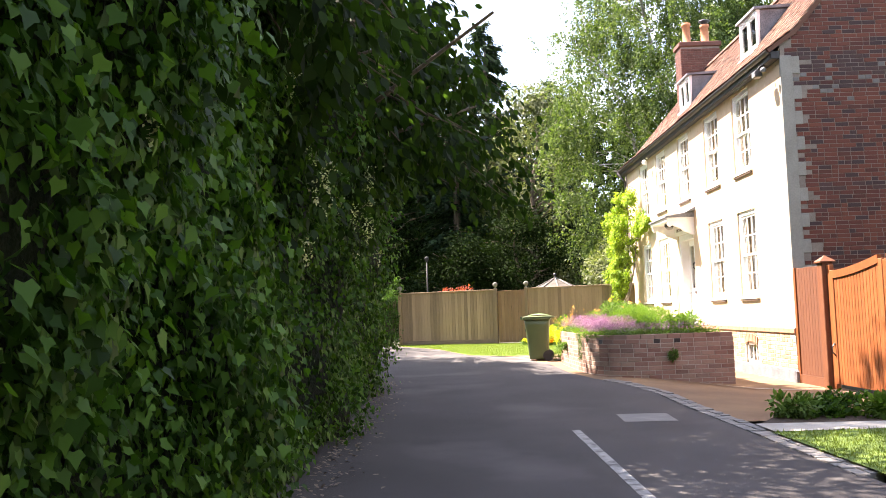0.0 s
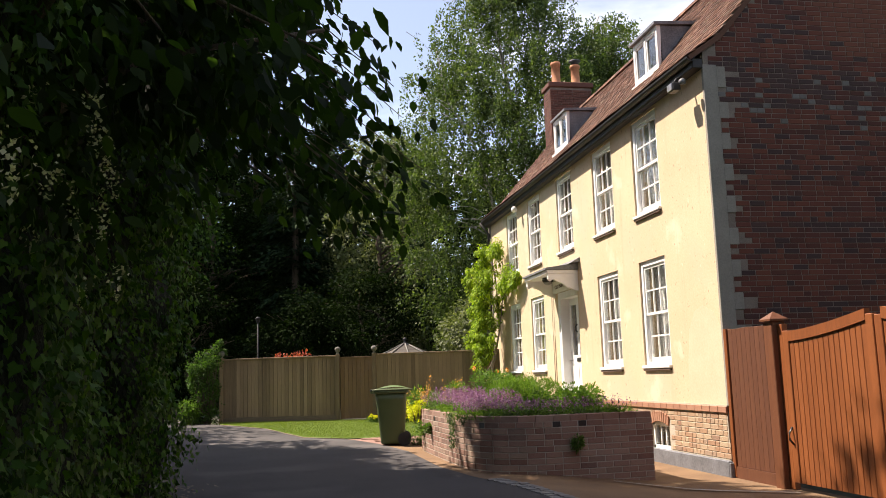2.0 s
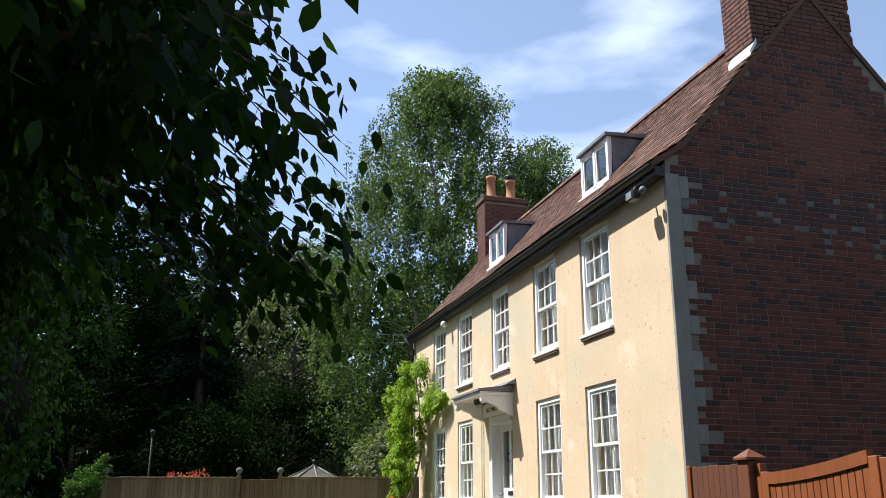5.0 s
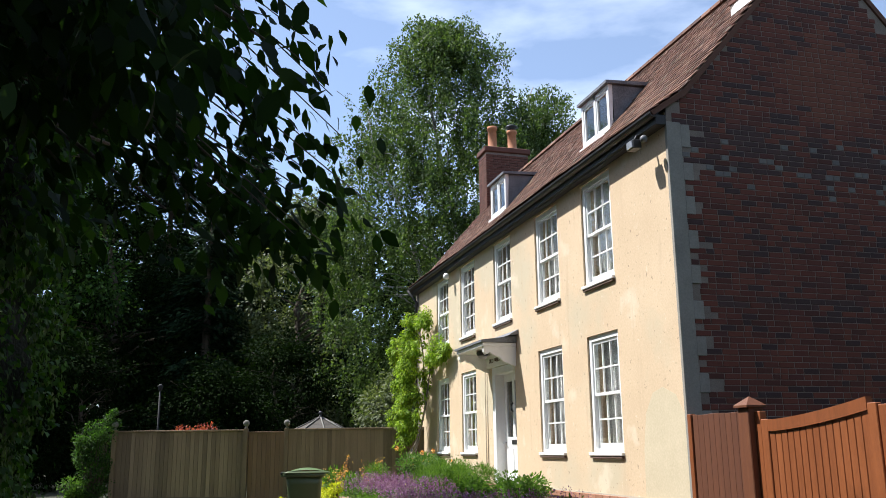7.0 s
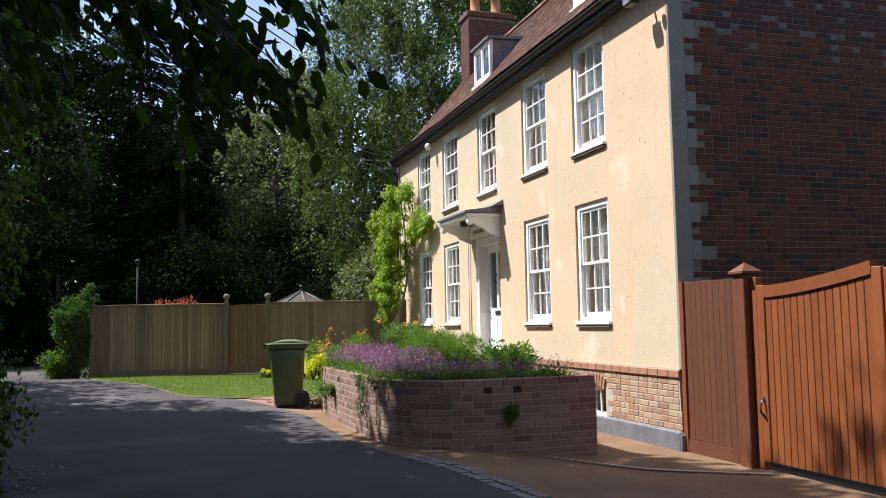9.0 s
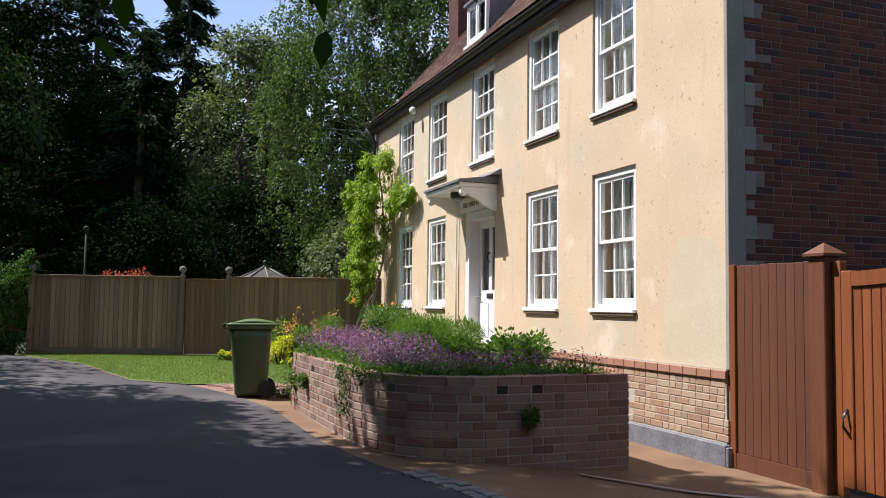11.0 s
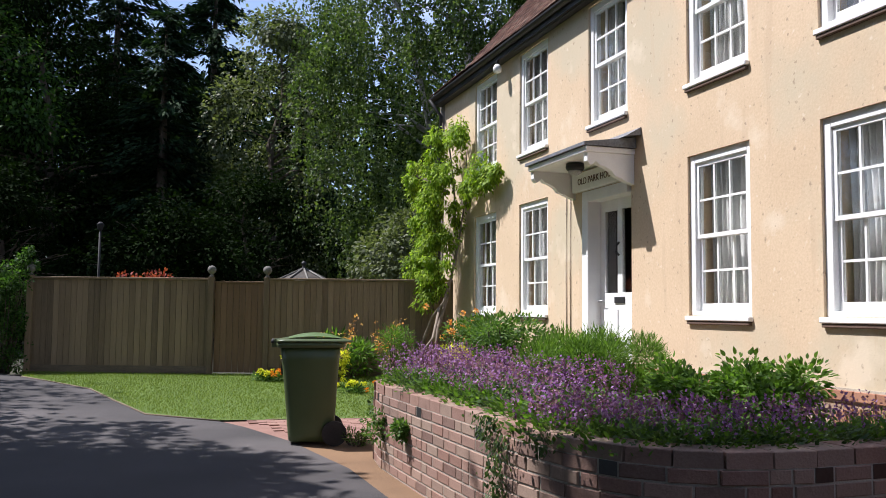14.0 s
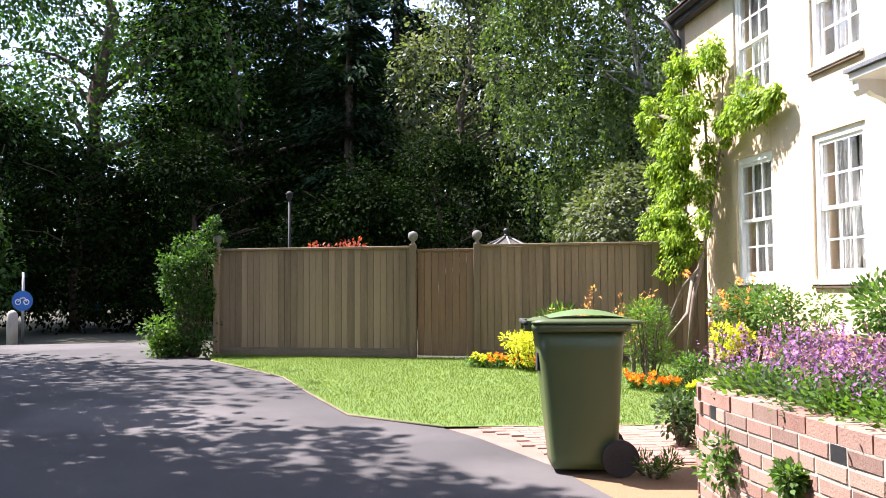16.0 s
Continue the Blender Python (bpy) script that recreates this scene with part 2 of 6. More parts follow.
M["rubber"] = surface("black_rubber", (0.012, 0.012, 0.012), (0.03, 0.03, 0.03), 0.8, 10, 80, 0.2)
M["terracotta"] = surface("chimney_pot_clay", (0.33, 0.13, 0.06), (0.48, 0.21, 0.10), 0.85, 5, 60, 0.3)
M["curtain"] = surface("net_curtain", (0.30, 0.298, 0.29), (0.48, 0.475, 0.46), 0.9, 5, 90, 0.1)
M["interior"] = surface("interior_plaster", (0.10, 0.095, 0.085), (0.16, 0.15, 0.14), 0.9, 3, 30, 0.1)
M["metal"] = surface("galvanised_metal", (0.30, 0.31, 0.31), (0.45, 0.45, 0.45), 0.45, 6, 60, 0.1, metallic=0.8)
M["bark"] = surface("brown_bark", (0.05, 0.035, 0.024), (0.13, 0.10, 0.07), 0.95, 6, 40, 1.0, depth=0.03, stretch=(3, 3, 0.7))
M["birch_bark"] = surface("birch_bark", (0.10, 0.09, 0.08), (0.48, 0.46, 0.42), 0.85, 5, 40, 0.6, stretch=(1, 1, 3))
M["vine_bark"] = surface("vine_bark", (0.13, 0.10, 0.075), (0.27, 0.22, 0.17), 0.95, 8, 60, 0.8, stretch=(3, 3, 0.7))
M["blue"] = surface("blue_sign_face", (0.01, 0.10, 0.38), (0.015, 0.14, 0.48), 0.4, 5, 40, 0.02)
M["shingle"] = surface("grey_shingle", (0.042, 0.036, 0.03), (0.095, 0.082, 0.068), 0.9, 5, 40, 0.4, "object", 0.3)
# shade deep in the hedge, painted as a near-black surface
M["hedge_shade"] = surface("hedge_shade", (0.006, 0.010, 0.004), (0.016, 0.020, 0.009), 0.95, 6, 40, 1.0, depth=0.05)
M["glass"] = glass("window_glass")
M["ivy"] = foliage("ivy_leaf", (0.014, 0.042, 0.006), (0.036, 0.092, 0.012), (0.082, 0.165, 0.024), 0.38, 0.5, 0.14)
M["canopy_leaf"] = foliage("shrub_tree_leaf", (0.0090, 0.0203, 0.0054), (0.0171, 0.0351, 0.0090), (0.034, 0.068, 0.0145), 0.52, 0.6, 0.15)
M["blossom"] = foliage("cream_blossom", (0.40, 0.40, 0.27), (0.55, 0.55, 0.40), (0.68, 0.68, 0.52), 0.3, 0.8)
M["birch_leaf"] = foliage("birch_leaf", (0.032, 0.056, 0.015), (0.062, 0.098, 0.027), (0.125, 0.168, 0.058), 0.36, 0.55, 0.25)
M["conifer_leaf"] = foliage("conifer_needles", (0.009, 0.020, 0.011), (0.017, 0.036, 0.0165), (0.036, 0.064, 0.026), 0.15, 0.75, 0.06)
M["pale_leaf"] = foliage("pale_holly_leaf", (0.050, 0.066, 0.028), (0.098, 0.116, 0.058), (0.18, 0.20, 0.12), 0.3)
# near-black: the shade of taller trees is put into this leaf colour
M["shaded_wood_leaf"] = foliage("shaded_woodland_leaf", (0.004, 0.0085, 0.002), (0.007, 0.016, 0.003), (0.013, 0.026, 0.005), 0.15, 0.8, 0.03)
M["oak_leaf"] = foliage("oak_leaf", (0.018, 0.042, 0.009), (0.038, 0.085, 0.016), (0.08, 0.155, 0.033), 0.4)
M["planter_mortar"] = surface("planter_mortar", (0.27, 0.24, 0.195), (0.43, 0.39, 0.32), 0.95, 6, 90, 0.5)
M["bright_leaf"] = foliage("bright_leaf", (0.05, 0.10, 0.015), (0.08, 0.155, 0.025), (0.13, 0.22, 0.04), 0.4)
M["wisteria"] = foliage("wisteria_leaf", (0.085, 0.145, 0.012), (0.19, 0.285, 0.018), (0.33, 0.42, 0.04), 0.4)
M["green_leaf"] = foliage("bed_plant_leaf", (0.044, 0.092, 0.020), (0.080, 0.150, 0.034), (0.130, 0.210, 0.055), 0.35)
M["feather_leaf"] = foliage("feathery_leaf", (0.06, 0.12, 0.02), (0.10, 0.18, 0.03), (0.15, 0.24, 0.05), 0.4)
M["grey_leaf"] = foliage("grey_green_leaf", (0.04, 0.075, 0.03), (0.07, 0.11, 0.05), (0.11, 0.15, 0.075), 0.3)
M["yellow_leaf"] = foliage("golden_leaf", (0.35, 0.36, 0.02), (0.55, 0.52, 0.03), (0.65, 0.62, 0.08), 0.35)
M["red_leaf"] = foliage("red_leaf", (0.20, 0.035, 0.03), (0.32, 0.06, 0.05), (0.42, 0.13, 0.10), 0.3)
M["purple"] = foliage("purple_flower", (0.14, 0.052, 0.165), (0.25, 0.105, 0.29), (0.41, 0.235, 0.46), 0.3, 0.8)
M["orange"] = foliage("orange_flower", (0.55, 0.12, 0.01), (0.70, 0.22, 0.015), (0.80, 0.42, 0.03), 0.3, 0.8)
M["rose"] = foliage("apricot_rose", (0.62, 0.22, 0.07), (0.75, 0.36, 0.13), (0.8, 0.52, 0.25), 0.3, 0.8)
M["blade"] = foliage("grass_blade", (0.075, 0.115, 0.016), (0.12, 0.165, 0.025), (0.18, 0.22, 0.05), 0.35, 0.6)

# ---- builders ----
def attach(ob, parent):
    """Hang a part, modelled in world metres, under its thing or under a part."""
    if parent is not None:
        ob.parent = parent
        if parent.parent is None:
            ob.matrix_parent_inverse = parent.matrix_basis.inverted()
    return ob


def mesh_object(name, verts, faces, material, parent=None, label="", kind="", smooth=False):
    me = bpy.data.meshes.new(name)
    me.from_pydata([tuple(v) for v in verts], [], [tuple(int(i) for i in f) for f in faces])
    me.materials.append(material)
    if smooth:
        me.polygons.foreach_set("use_smooth", [True] * len(me.polygons))
    ob = new(name, me)
    attach(ob, parent)
    return tagged(ob, label, "", "", kind)


def part(name, bm, material, parent=None, label="", smooth=False):
    me = bpy.data.meshes.new(name)
    bmesh.ops.recalc_face_normals(bm, faces=bm.faces)
    bm.to_mesh(me)
    bm.free()
    me.materials.append(material)
    if smooth:
        me.polygons.foreach_set("use_smooth", [True] * len(me.polygons))
    ob = new(name, me)
    attach(ob, parent)
    return tagged(ob, label)


def thing(name, label, category, group="", kind="", at=None):
    ob = new(name)
    if at is not None:
        ob.matrix_basis = at
    return tagged(ob, label, category, group, kind)


def add_box(bm, lo, hi, bevel=0.0, m=None):
    r = bmesh.ops.create_cube(bm, size=1.0)
    vs = r["verts"]
    for v in vs:
        v.co = Vector([lo[i] + (v.co[i] + 0.5) * (hi[i] - lo[i]) for i in range(3)])
        if m is not None:
            v.co = m @ v.co
    if bevel > 0:
        es = list({e for v in vs for e in v.link_edges})
        bmesh.ops.bevel(bm, geom=es, offset=bevel, segments=1, affect="EDGES", profile=0.5)


def box(name, lo, hi, material, parent=None, label="", bevel=0.0, m=None):
    bm = bmesh.new()
    add_box(bm, lo, hi, bevel, m)
    return part(name, bm, material, parent, label)


def add_tube(bm, pts, radii, n=8, cap=True):
    rings = []
    pts = [Vector(p) for p in pts]
    for i, p in enumerate(pts):
        d = (pts[min(i + 1, len(pts) - 1)] - pts[max(i - 1, 0)]).normalized()
        q = d.to_track_quat("Z", "Y")
        rings.append([bm.verts.new(p + q @ Vector((radii[i] * math.cos(a), radii[i] * math.sin(a), 0))) for a in [2 * math.pi * k / n for k in range(n)]])
    for a, b in zip(rings, rings[1:]):
        for k in range(n):
            bm.faces.new((a[k], a[(k + 1) % n], b[(k + 1) % n], b[k]))
    if cap:
        bm.faces.new(rings[0][::-1])
        bm.faces.new(rings[-1])


def tube(name, pts, radii, material, parent=None, label="", n=8):
    bm = bmesh.new()
    add_tube(bm, pts, radii, n)
    return part(name, bm, material, parent, label, smooth=True)


def lathe(name, profile, centre, material, parent=None, label="", n=16, smooth=True):
    """A turned body: (radius, height) pairs round a vertical axis."""
    bm = bmesh.new()
    rings = [[bm.verts.new((centre[0] + max(r, 0.0005) * math.cos(2 * math.pi * k / n), centre[1] + max(r, 0.0005) * math.sin(2 * math.pi * k / n), centre[2] + z)) for k in range(n)] for r, z in profile]
    for a, b in zip(rings, rings[1:]):
        for k in range(n):
            bm.faces.new((a[k], a[(k + 1) % n], b[(k + 1) % n], b[k]))
    bm.faces.new(rings[0][::-1])
    bm.faces.new(rings[-1])
    return part(name, bm, material, parent, label, smooth)


def prism(name, outline, axis, a, b, material, parent=None, label="", bevel=0.0):
    """An outline of (u, v) pairs pulled from a to b along an axis; u, v are the other two axes in order."""
    bm = bmesh.new()
    order = {"x": (1, 2, 0), "y": (0, 2, 1), "z": (0, 1, 2)}[axis]

    def place(u, v, w):
        c = [0, 0, 0]
        c[order[0]], c[order[1]], c[order[2]] = u, v, w
        return bm.verts.new(c)
    lo = [place(u, v, a) for u, v in outline]
    hi = [place(u, v, b) for u, v in outline]
    bm.faces.new(lo)
    bm.faces.new(hi[::-1])
    n = len(outline)
    for i in range(n):
        bm.faces.new((lo[i], hi[i], hi[(i + 1) % n], lo[(i + 1) % n]))
    if bevel:
        bmesh.ops.bevel(bm, geom=list(bm.edges), offset=bevel, segments=1, affect="EDGES", profile=0.5)
    return part(name, bm, material, parent, label)


RHOMB = [(0, 0), (0.5, 0.42), (0, 1), (-0.5, 0.42)]
OVAL = [(0, 0), (0.38, 0.22), (0.46, 0.55), (0, 1), (-0.46, 0.55), (-0.38, 0.22)]
IVY = [(0, 0.02), (0.32, -0.12), (0.52, 0.30), (0.27, 0.50), (0, 1), (-0.27, 0.50), (-0.52, 0.30), (-0.32, -0.12)]
NEEDLE = [(0, 0), (0.5, 0.3), (0, 1), (-0.5, 0.3)]


def leaves(name, pts, along, size, material, parent=None, profile=RHOMB, width=0.6, fold=0.25, label="", kind="stuff", seed=1, face=None, tilt=0.6):
    """Many leaves in one mesh. along: each leaf's long axis; face: the way its upper side looks, roughly."""
    rs = np.random.RandomState(seed)
    n = len(pts)
    pts = np.asarray(pts, float)
    along = np.asarray(along, float) + rs.normal(0, 0.25, (n, 3))
    along /= np.linalg.norm(along, axis=1)[:, None] + 1e-9
    up = (np.tile([0, 0, 1.0], (n, 1)) if face is None else np.asarray(face, float)) + rs.normal(0, tilt, (n, 3))
    side = np.cross(along, up)
    side /= np.linalg.norm(side, axis=1)[:, None] + 1e-9
    nor = np.cross(side, along)
    size = np.broadcast_to(size, (n,)) * rs.uniform(0.7, 1.25, n)
    k = len(profile)
    v = np.empty((n, k, 3))
    for i, (a, b) in enumerate(profile):
        v[:, i] = pts + along * (b * size)[:, None] + side * (a * width * size)[:, None] + nor * (abs(a) * fold * size * width - 0.12 * b * b * size)[:, None]
    me = bpy.data.meshes.new(name)
    me.vertices.add(n * k)
    me.vertices.foreach_set("co", v.reshape(-1))
    me.loops.add(n * k)
    me.loops.foreach_set("vertex_index", np.arange(n * k, dtype=np.int32))
    me.polygons.add(n)
    me.polygons.foreach_set("loop_start", np.arange(0, n * k, k, dtype=np.int32))
    me.polygons.foreach_set("loop_total", np.full(n, k, dtype=np.int32))
    me.update(calc_edges=True)
    me.materials.append(material)
    ob = new(name, me)
    attach(ob, parent)
    return tagged(ob, label, "", "", kind)


def sphere_dirs(rs, n):
    d = rs.normal(0, 1, (n, 3))
    return d / np.linalg.norm(d, axis=1)[:, None]


def clump_points(rs, centres, radii, per, flat=0.75):
    """Points near the shells of many clumps: places, outward ways."""
    c = np.repeat(np.asarray(centres, float), per, axis=0)
    r = np.repeat(np.asarray(radii, float), per)
    d = sphere_dirs(rs, len(c))
    rad = r * np.clip(rs.normal(0.85, 0.22, len(c)), 0.1, 1.35)
    off = d * rad[:, None]
    off[:, 2] *= flat
    return c + off, d


def ground_base(y):
    return np.interp(y, [-60, 2, 8, 12, 16.5, 24, 32, 60, 400], [-0.2, -0.15, -0.12, -0.02, 0.0, 0.12, 0.2, 0.3, 0.3])


def ground_z(x, y):
    """The lie of the land: a lane that rises gently, and a drive that falls to the house."""
    b = float(ground_base(y))
    s = min(max((x - 2.9) / 1.8, 0.0), 1.0)
    s = s * s * (3 - 2 * s)
    w = min(max((y - 5.5) / 2.0, 0.0), 1.0) * min(max((18.5 - y) / 3.0, 0.0), 1.0)
    return b + (-0.2 - b) * s * w


def sheet(name, outline, lift, material, step=0.8, label="", category="", kind="structure"):
    bm = bmesh.new()
    bm.faces.new([bm.verts.new((x, y, 0)) for x, y in outline])
    xs, ys = [p[0] for p in outline], [p[1] for p in outline]
    for axis, lo, hi in (((1, 0, 0), min(xs), max(xs)), ((0, 1, 0), min(ys), max(ys))):
        k = lo + step
        while k < hi:
            geom = list(bm.verts) + list(bm.edges) + list(bm.faces)
            bmesh.ops.bisect_plane(bm, geom=geom, plane_co=(axis[0] * k, axis[1] * k, 0), plane_no=axis)
            k += step
    for v in bm.verts:
        v.co.z = ground_z(v.co.x, v.co.y) + lift
    for f in bm.faces:
        if f.normal.z < 0:
            f.normal_flip()
    me = bpy.data.meshes.new(name)
    bm.to_mesh(me)
    bm.free()
    me.materials.append(material)
    return tagged(new(name, me), label, category, "", kind)


BRICK_FACES = [(8, 9, 10, 11), (4, 5, 9, 8), (5, 6, 10, 9), (6, 7, 11, 10), (7, 4, 8, 11), (0, 1, 5, 4), (1, 2, 6, 5), (2, 3, 7, 6), (3, 0, 4, 7)]


def brick_verts(length, height, depth, c=0.004):
    """A brick whose face looks along -y, its back on y = 0; x along the wall."""
    h, l = height / 2, length / 2
    v = [(-l, 0, -h), (l, 0, -h), (l, 0, h), (-l, 0, h)]
    v += [(a, -depth + c, b) for a, _, b in v[:4]]
    v += [((l - c) * s, -depth, (h - c) * t) for s, t in ((-1, -1), (1, -1), (1, 1), (-1, 1))]
    return v


def brick_mesh(name, length, height, depth, material):
    me = bpy.data.meshes.new(name)
    me.from_pydata(brick_verts(length, height, depth), [], BRICK_FACES)
    me.materials.append(material)
    return me


def joined_bricks(name, items, material, parent, height, depth, label=""):
    """items: (matrix, length). One mesh of real bricks."""
    verts, faces = [], []
    for m, length in items:
        b = len(verts)
        verts += [m @ Vector(v) for v in brick_verts(length, height, depth)]
        faces += [tuple(i + b for i in f) for f in BRICK_FACES]
    return mesh_object(name, verts, faces, material, parent, label, "stuff")

# ---- ground, lane, drive, lawn ----
def land():
    bm = bmesh.new()
    xs = [-400, -120, -40, -20, -12] + [-10 + 0.8 * i for i in range(28)] + [14, 20, 40, 120, 400]
    ys = [-400, -120, -40, -20, -12] + [-10 + 0.8 * i for i in range(58)] + [40, 50, 70, 120, 400]
    grid = [[bm.verts.new((x, y, ground_z(x, y) - 0.05)) for y in ys] for x in xs]
    for i in range(len(xs) - 1):
        for j in range(len(ys) - 1):
            bm.faces.new((grid[i][j], grid[i + 1][j], grid[i + 1][j + 1], grid[i][j + 1]))
    return tagged(part("ground", bm, M["ground"]), "dark earth and leaf litter around the lane", "ground", "", "structure")


land()
ROAD_RIGHT = [(2.86, -14), (2.86, 6.0), (2.84, 9.2), (2.62, 10.6), (2.28, 11.6), (2.08, 12.8), (2.02, 15.4), (1.78, 16.9), (1.42, 18.0), (1.2, 18.45), (0.41, 19.2), (-0.38, 22.2), (-1.6, 24.5), (-2.2, 25.6), (-2.9, 27.0), (-3.4, 28.6)]
ROAD_LEFT = [(-7, 28.3), (-16, 27.6), (-16, 21.5), (-8, 20.0), (-3.6, 16.5), (-1.9, 13.4), (-1.55, 11), (-1.45, 2), (-1.4, -14)]
sheet("road", ROAD_RIGHT + ROAD_LEFT, 0.0, M["asphalt"], 0.8, "dark grey asphalt lane in dappled shade", "road")
DRIVE = [(2.86, 6.4), (5.9, 6.4), (5.9, 17.6), (2.2, 17.6), (1.78, 16.9), (2.02, 15.4), (2.08, 12.8), (2.28, 11.6), (2.62, 10.6), (2.84, 9.2)]
sheet("driveway", DRIVE, -0.006, M["drive"], 0.7, "tan bonded gravel drive beside the planter", "driveway")
LAWN = [(1.2, 18.45), (0.41, 19.2), (-0.38, 22.2), (-1.6, 24.5), (-1.75, 25.5), (5.0, 23.4), (5.0, 18.5), (2.9, 18.3)]
sheet("lawn", LAWN, 0.012, M["grass_base"], 0.6, "small bright mown lawn before the fence", "lawn")
VERGE = [(2.95, -14), (9, -14), (9, 5.35), (2.95, 5.35)]
sheet("verge", VERGE, 0.03, M["grass_base"], 0.8, "mown grass verge beside the lane", "lawn")
sheet("concrete_path", [(2.98, 5.38), (8, 5.38), (8, 5.95), (2.98, 5.95)], 0.03, M["concrete"], 0.8, "narrow pale concrete edging path", "path")
sheet("planting_soil", [(3.05, 5.98), (8, 5.98), (8, 7.0), (5.4, 7.3), (3.5, 6.7)], 0.02, M["soil"], 0.5, "dark soil of the small roadside bed", "soil")
sheet("drive_edging", [(3.95, 11.23), (4.87, 10.34), (5.58, 9.84), (5.61, 9.89), (4.91, 10.40), (3.99, 11.29)], 0.010, M["concrete"], 0.7, "thin pale concrete edging across the drive", "edging")
sheet("road_line", [(1.12, 2.2), (1.21, 2.2), (1.21, 6.1), (1.12, 6.1)], 0.004, M["paint_line"], 0.8, "worn white painted road line", "road marking")
sheet("manhole_cover", [(1.78, 6.6), (2.36, 6.55), (2.4, 7.25), (1.82, 7.3)], 0.005, M["kerb"], 0.5, "worn pale manhole cover set in asphalt", "manhole cover", kind="")

# kerb of single setts along the drive
kerb = thing("kerb", "worn granite sett kerb edging the lane", "kerb", kind="structure", at=pose(2.9, 6, -0.12))
sett = brick_mesh("sett", 0.108, 0.10, 0.10, M["kerb"])
rs = random.Random(4)
ky = 3.4
while ky < 11.2:
    for side in (-0.055, 0.055):
        kx = float(np.interp(ky, [0, 6, 9.2, 10.6, 11.6], [2.91, 2.91, 2.89, 2.68, 2.34])) + side
        o = new("sett", sett)
        attach(o, kerb)
        o.matrix_basis = Matrix.Translation((kx, ky + 0.03 * (side > 0), ground_z(kx, ky) - 0.088 + rs.uniform(-0.006, 0.006))) @ Euler((radians(-90), 0, radians(90 + rs.uniform(-6, 6)))).to_matrix().to_4x4()
    ky += 0.118
# brick paving beside the bin
paving = thing("paving", "reddish brick paving beside the lawn", "paving", kind="structure", at=pose(2.2, 17.8, 0))
pav = brick_mesh("paver", 0.195, 0.095, 0.06, M["paver"])
for i in range(16):
    for j in range(12):
        px, py = 1.3 + 0.2 * j + (0.1 if i % 2 else 0), 16.95 + 0.1 * i
        if px < float(np.interp(py, [16.9, 18.0, 18.5], [2.0, 1.7, 1.48])) or px > 3.4:
            continue
        o = new("paver", pav)
        attach(o, paving)
        o.matrix_basis = Matrix.Translation((px, py, ground_z(px, py) - 0.051 + random.uniform(-0.003, 0.003))) @ Euler((radians(-90), 0, 0)).to_matrix().to_4x4()
sheet("paving_base", [(1.80, 16.85), (1.44, 17.98), (1.24, 18.42), (2.95, 18.32), (3.5, 17.7), (3.4, 16.9)], -0.004, M["paver"], 0.5, "reddish bedding under the brick paving", "paving")
# thin edging board between lawn and lane
edge_pts = [(1.2, 18.45), (0.41, 19.2), (0.0, 20.7), (-0.38, 22.2), (-1.0, 23.4), (-1.6, 24.5)]
tube("lawn_edging", [(x, y, ground_z(x, y) + 0.005) for x, y in edge_pts], [0.012] * 6, M["fence_dark"], None, "", 6)
tagged(bpy.data.objects["lawn_edging"], "thin wooden edging between lawn and lane", "edging", "", "structure")


# ---- the house ----
X0, Y0, Y1, XB = 5.72, 11.54, 24.1, 10.7
house = thing("house", "cream-rendered old brick house with sash windows and tiled roof", "house", at=pose(8.2, 17.8, -0.2))
BAYS = [(13.15, 14.14), (15.05, 16.05), (17.26, 18.23), (19.45, 20.47), (21.4, 22.42)]
UP, LOW = (3.69, 5.26), (1.27, 2.93)
DOOR = (17.18, 18.34, 0.62, 2.83)


def holed_wall(name, ys, zs, holes, x, thick, material, parent, label=""):
    """An upright wall in the y-z plane, with openings that go through it."""
    bm = bmesh.new()
    ys = sorted(set(ys) | {v for h in holes for v in h[:2]})
    zs = sorted(set(zs) | {v for h in holes for v in h[2:]})

    def solid(i, j):
        if not (0 <= i < len(ys) - 1 and 0 <= j < len(zs) - 1):
            return False
        cy, cz = (ys[i] + ys[i + 1]) / 2, (zs[j] + zs[j + 1]) / 2
        return not any(a < cy < b and c < cz < d for a, b, c, d in holes)

    def quad(*cs):
        bm.faces.new([bm.verts.new(c) for c in cs])
    for i in range(len(ys) - 1):
        for j in range(len(zs) - 1):
            if not solid(i, j):
                continue
            a, b, c, d = ys[i], ys[i + 1], zs[j], zs[j + 1]
            quad((x, a, c), (x, a, d), (x, b, d), (x, b, c))
            quad((x + thick, a, c), (x + thick, b, c), (x + thick, b, d), (x + thick, a, d))
            if not solid(i - 1, j):
                quad((x, a, c), (x + thick, a, c), (x + thick, a, d), (x, a, d))
            if not solid(i + 1, j):
                quad((x, b, c), (x, b, d), (x + thick, b, d), (x + thick, b, c))
            if not solid(i, j - 1):
                quad((x, a, c), (x, b, c), (x + thick, b, c), (x + thick, a, c))
            if not solid(i, j + 1):
                quad((x, a, d), (x + thick, a, d), (x + thick, b, d), (x, b, d))
    bmesh.ops.remove_doubles(bm, verts=bm.verts, dist=0.0005)
    return part(name, bm, material, parent, label)


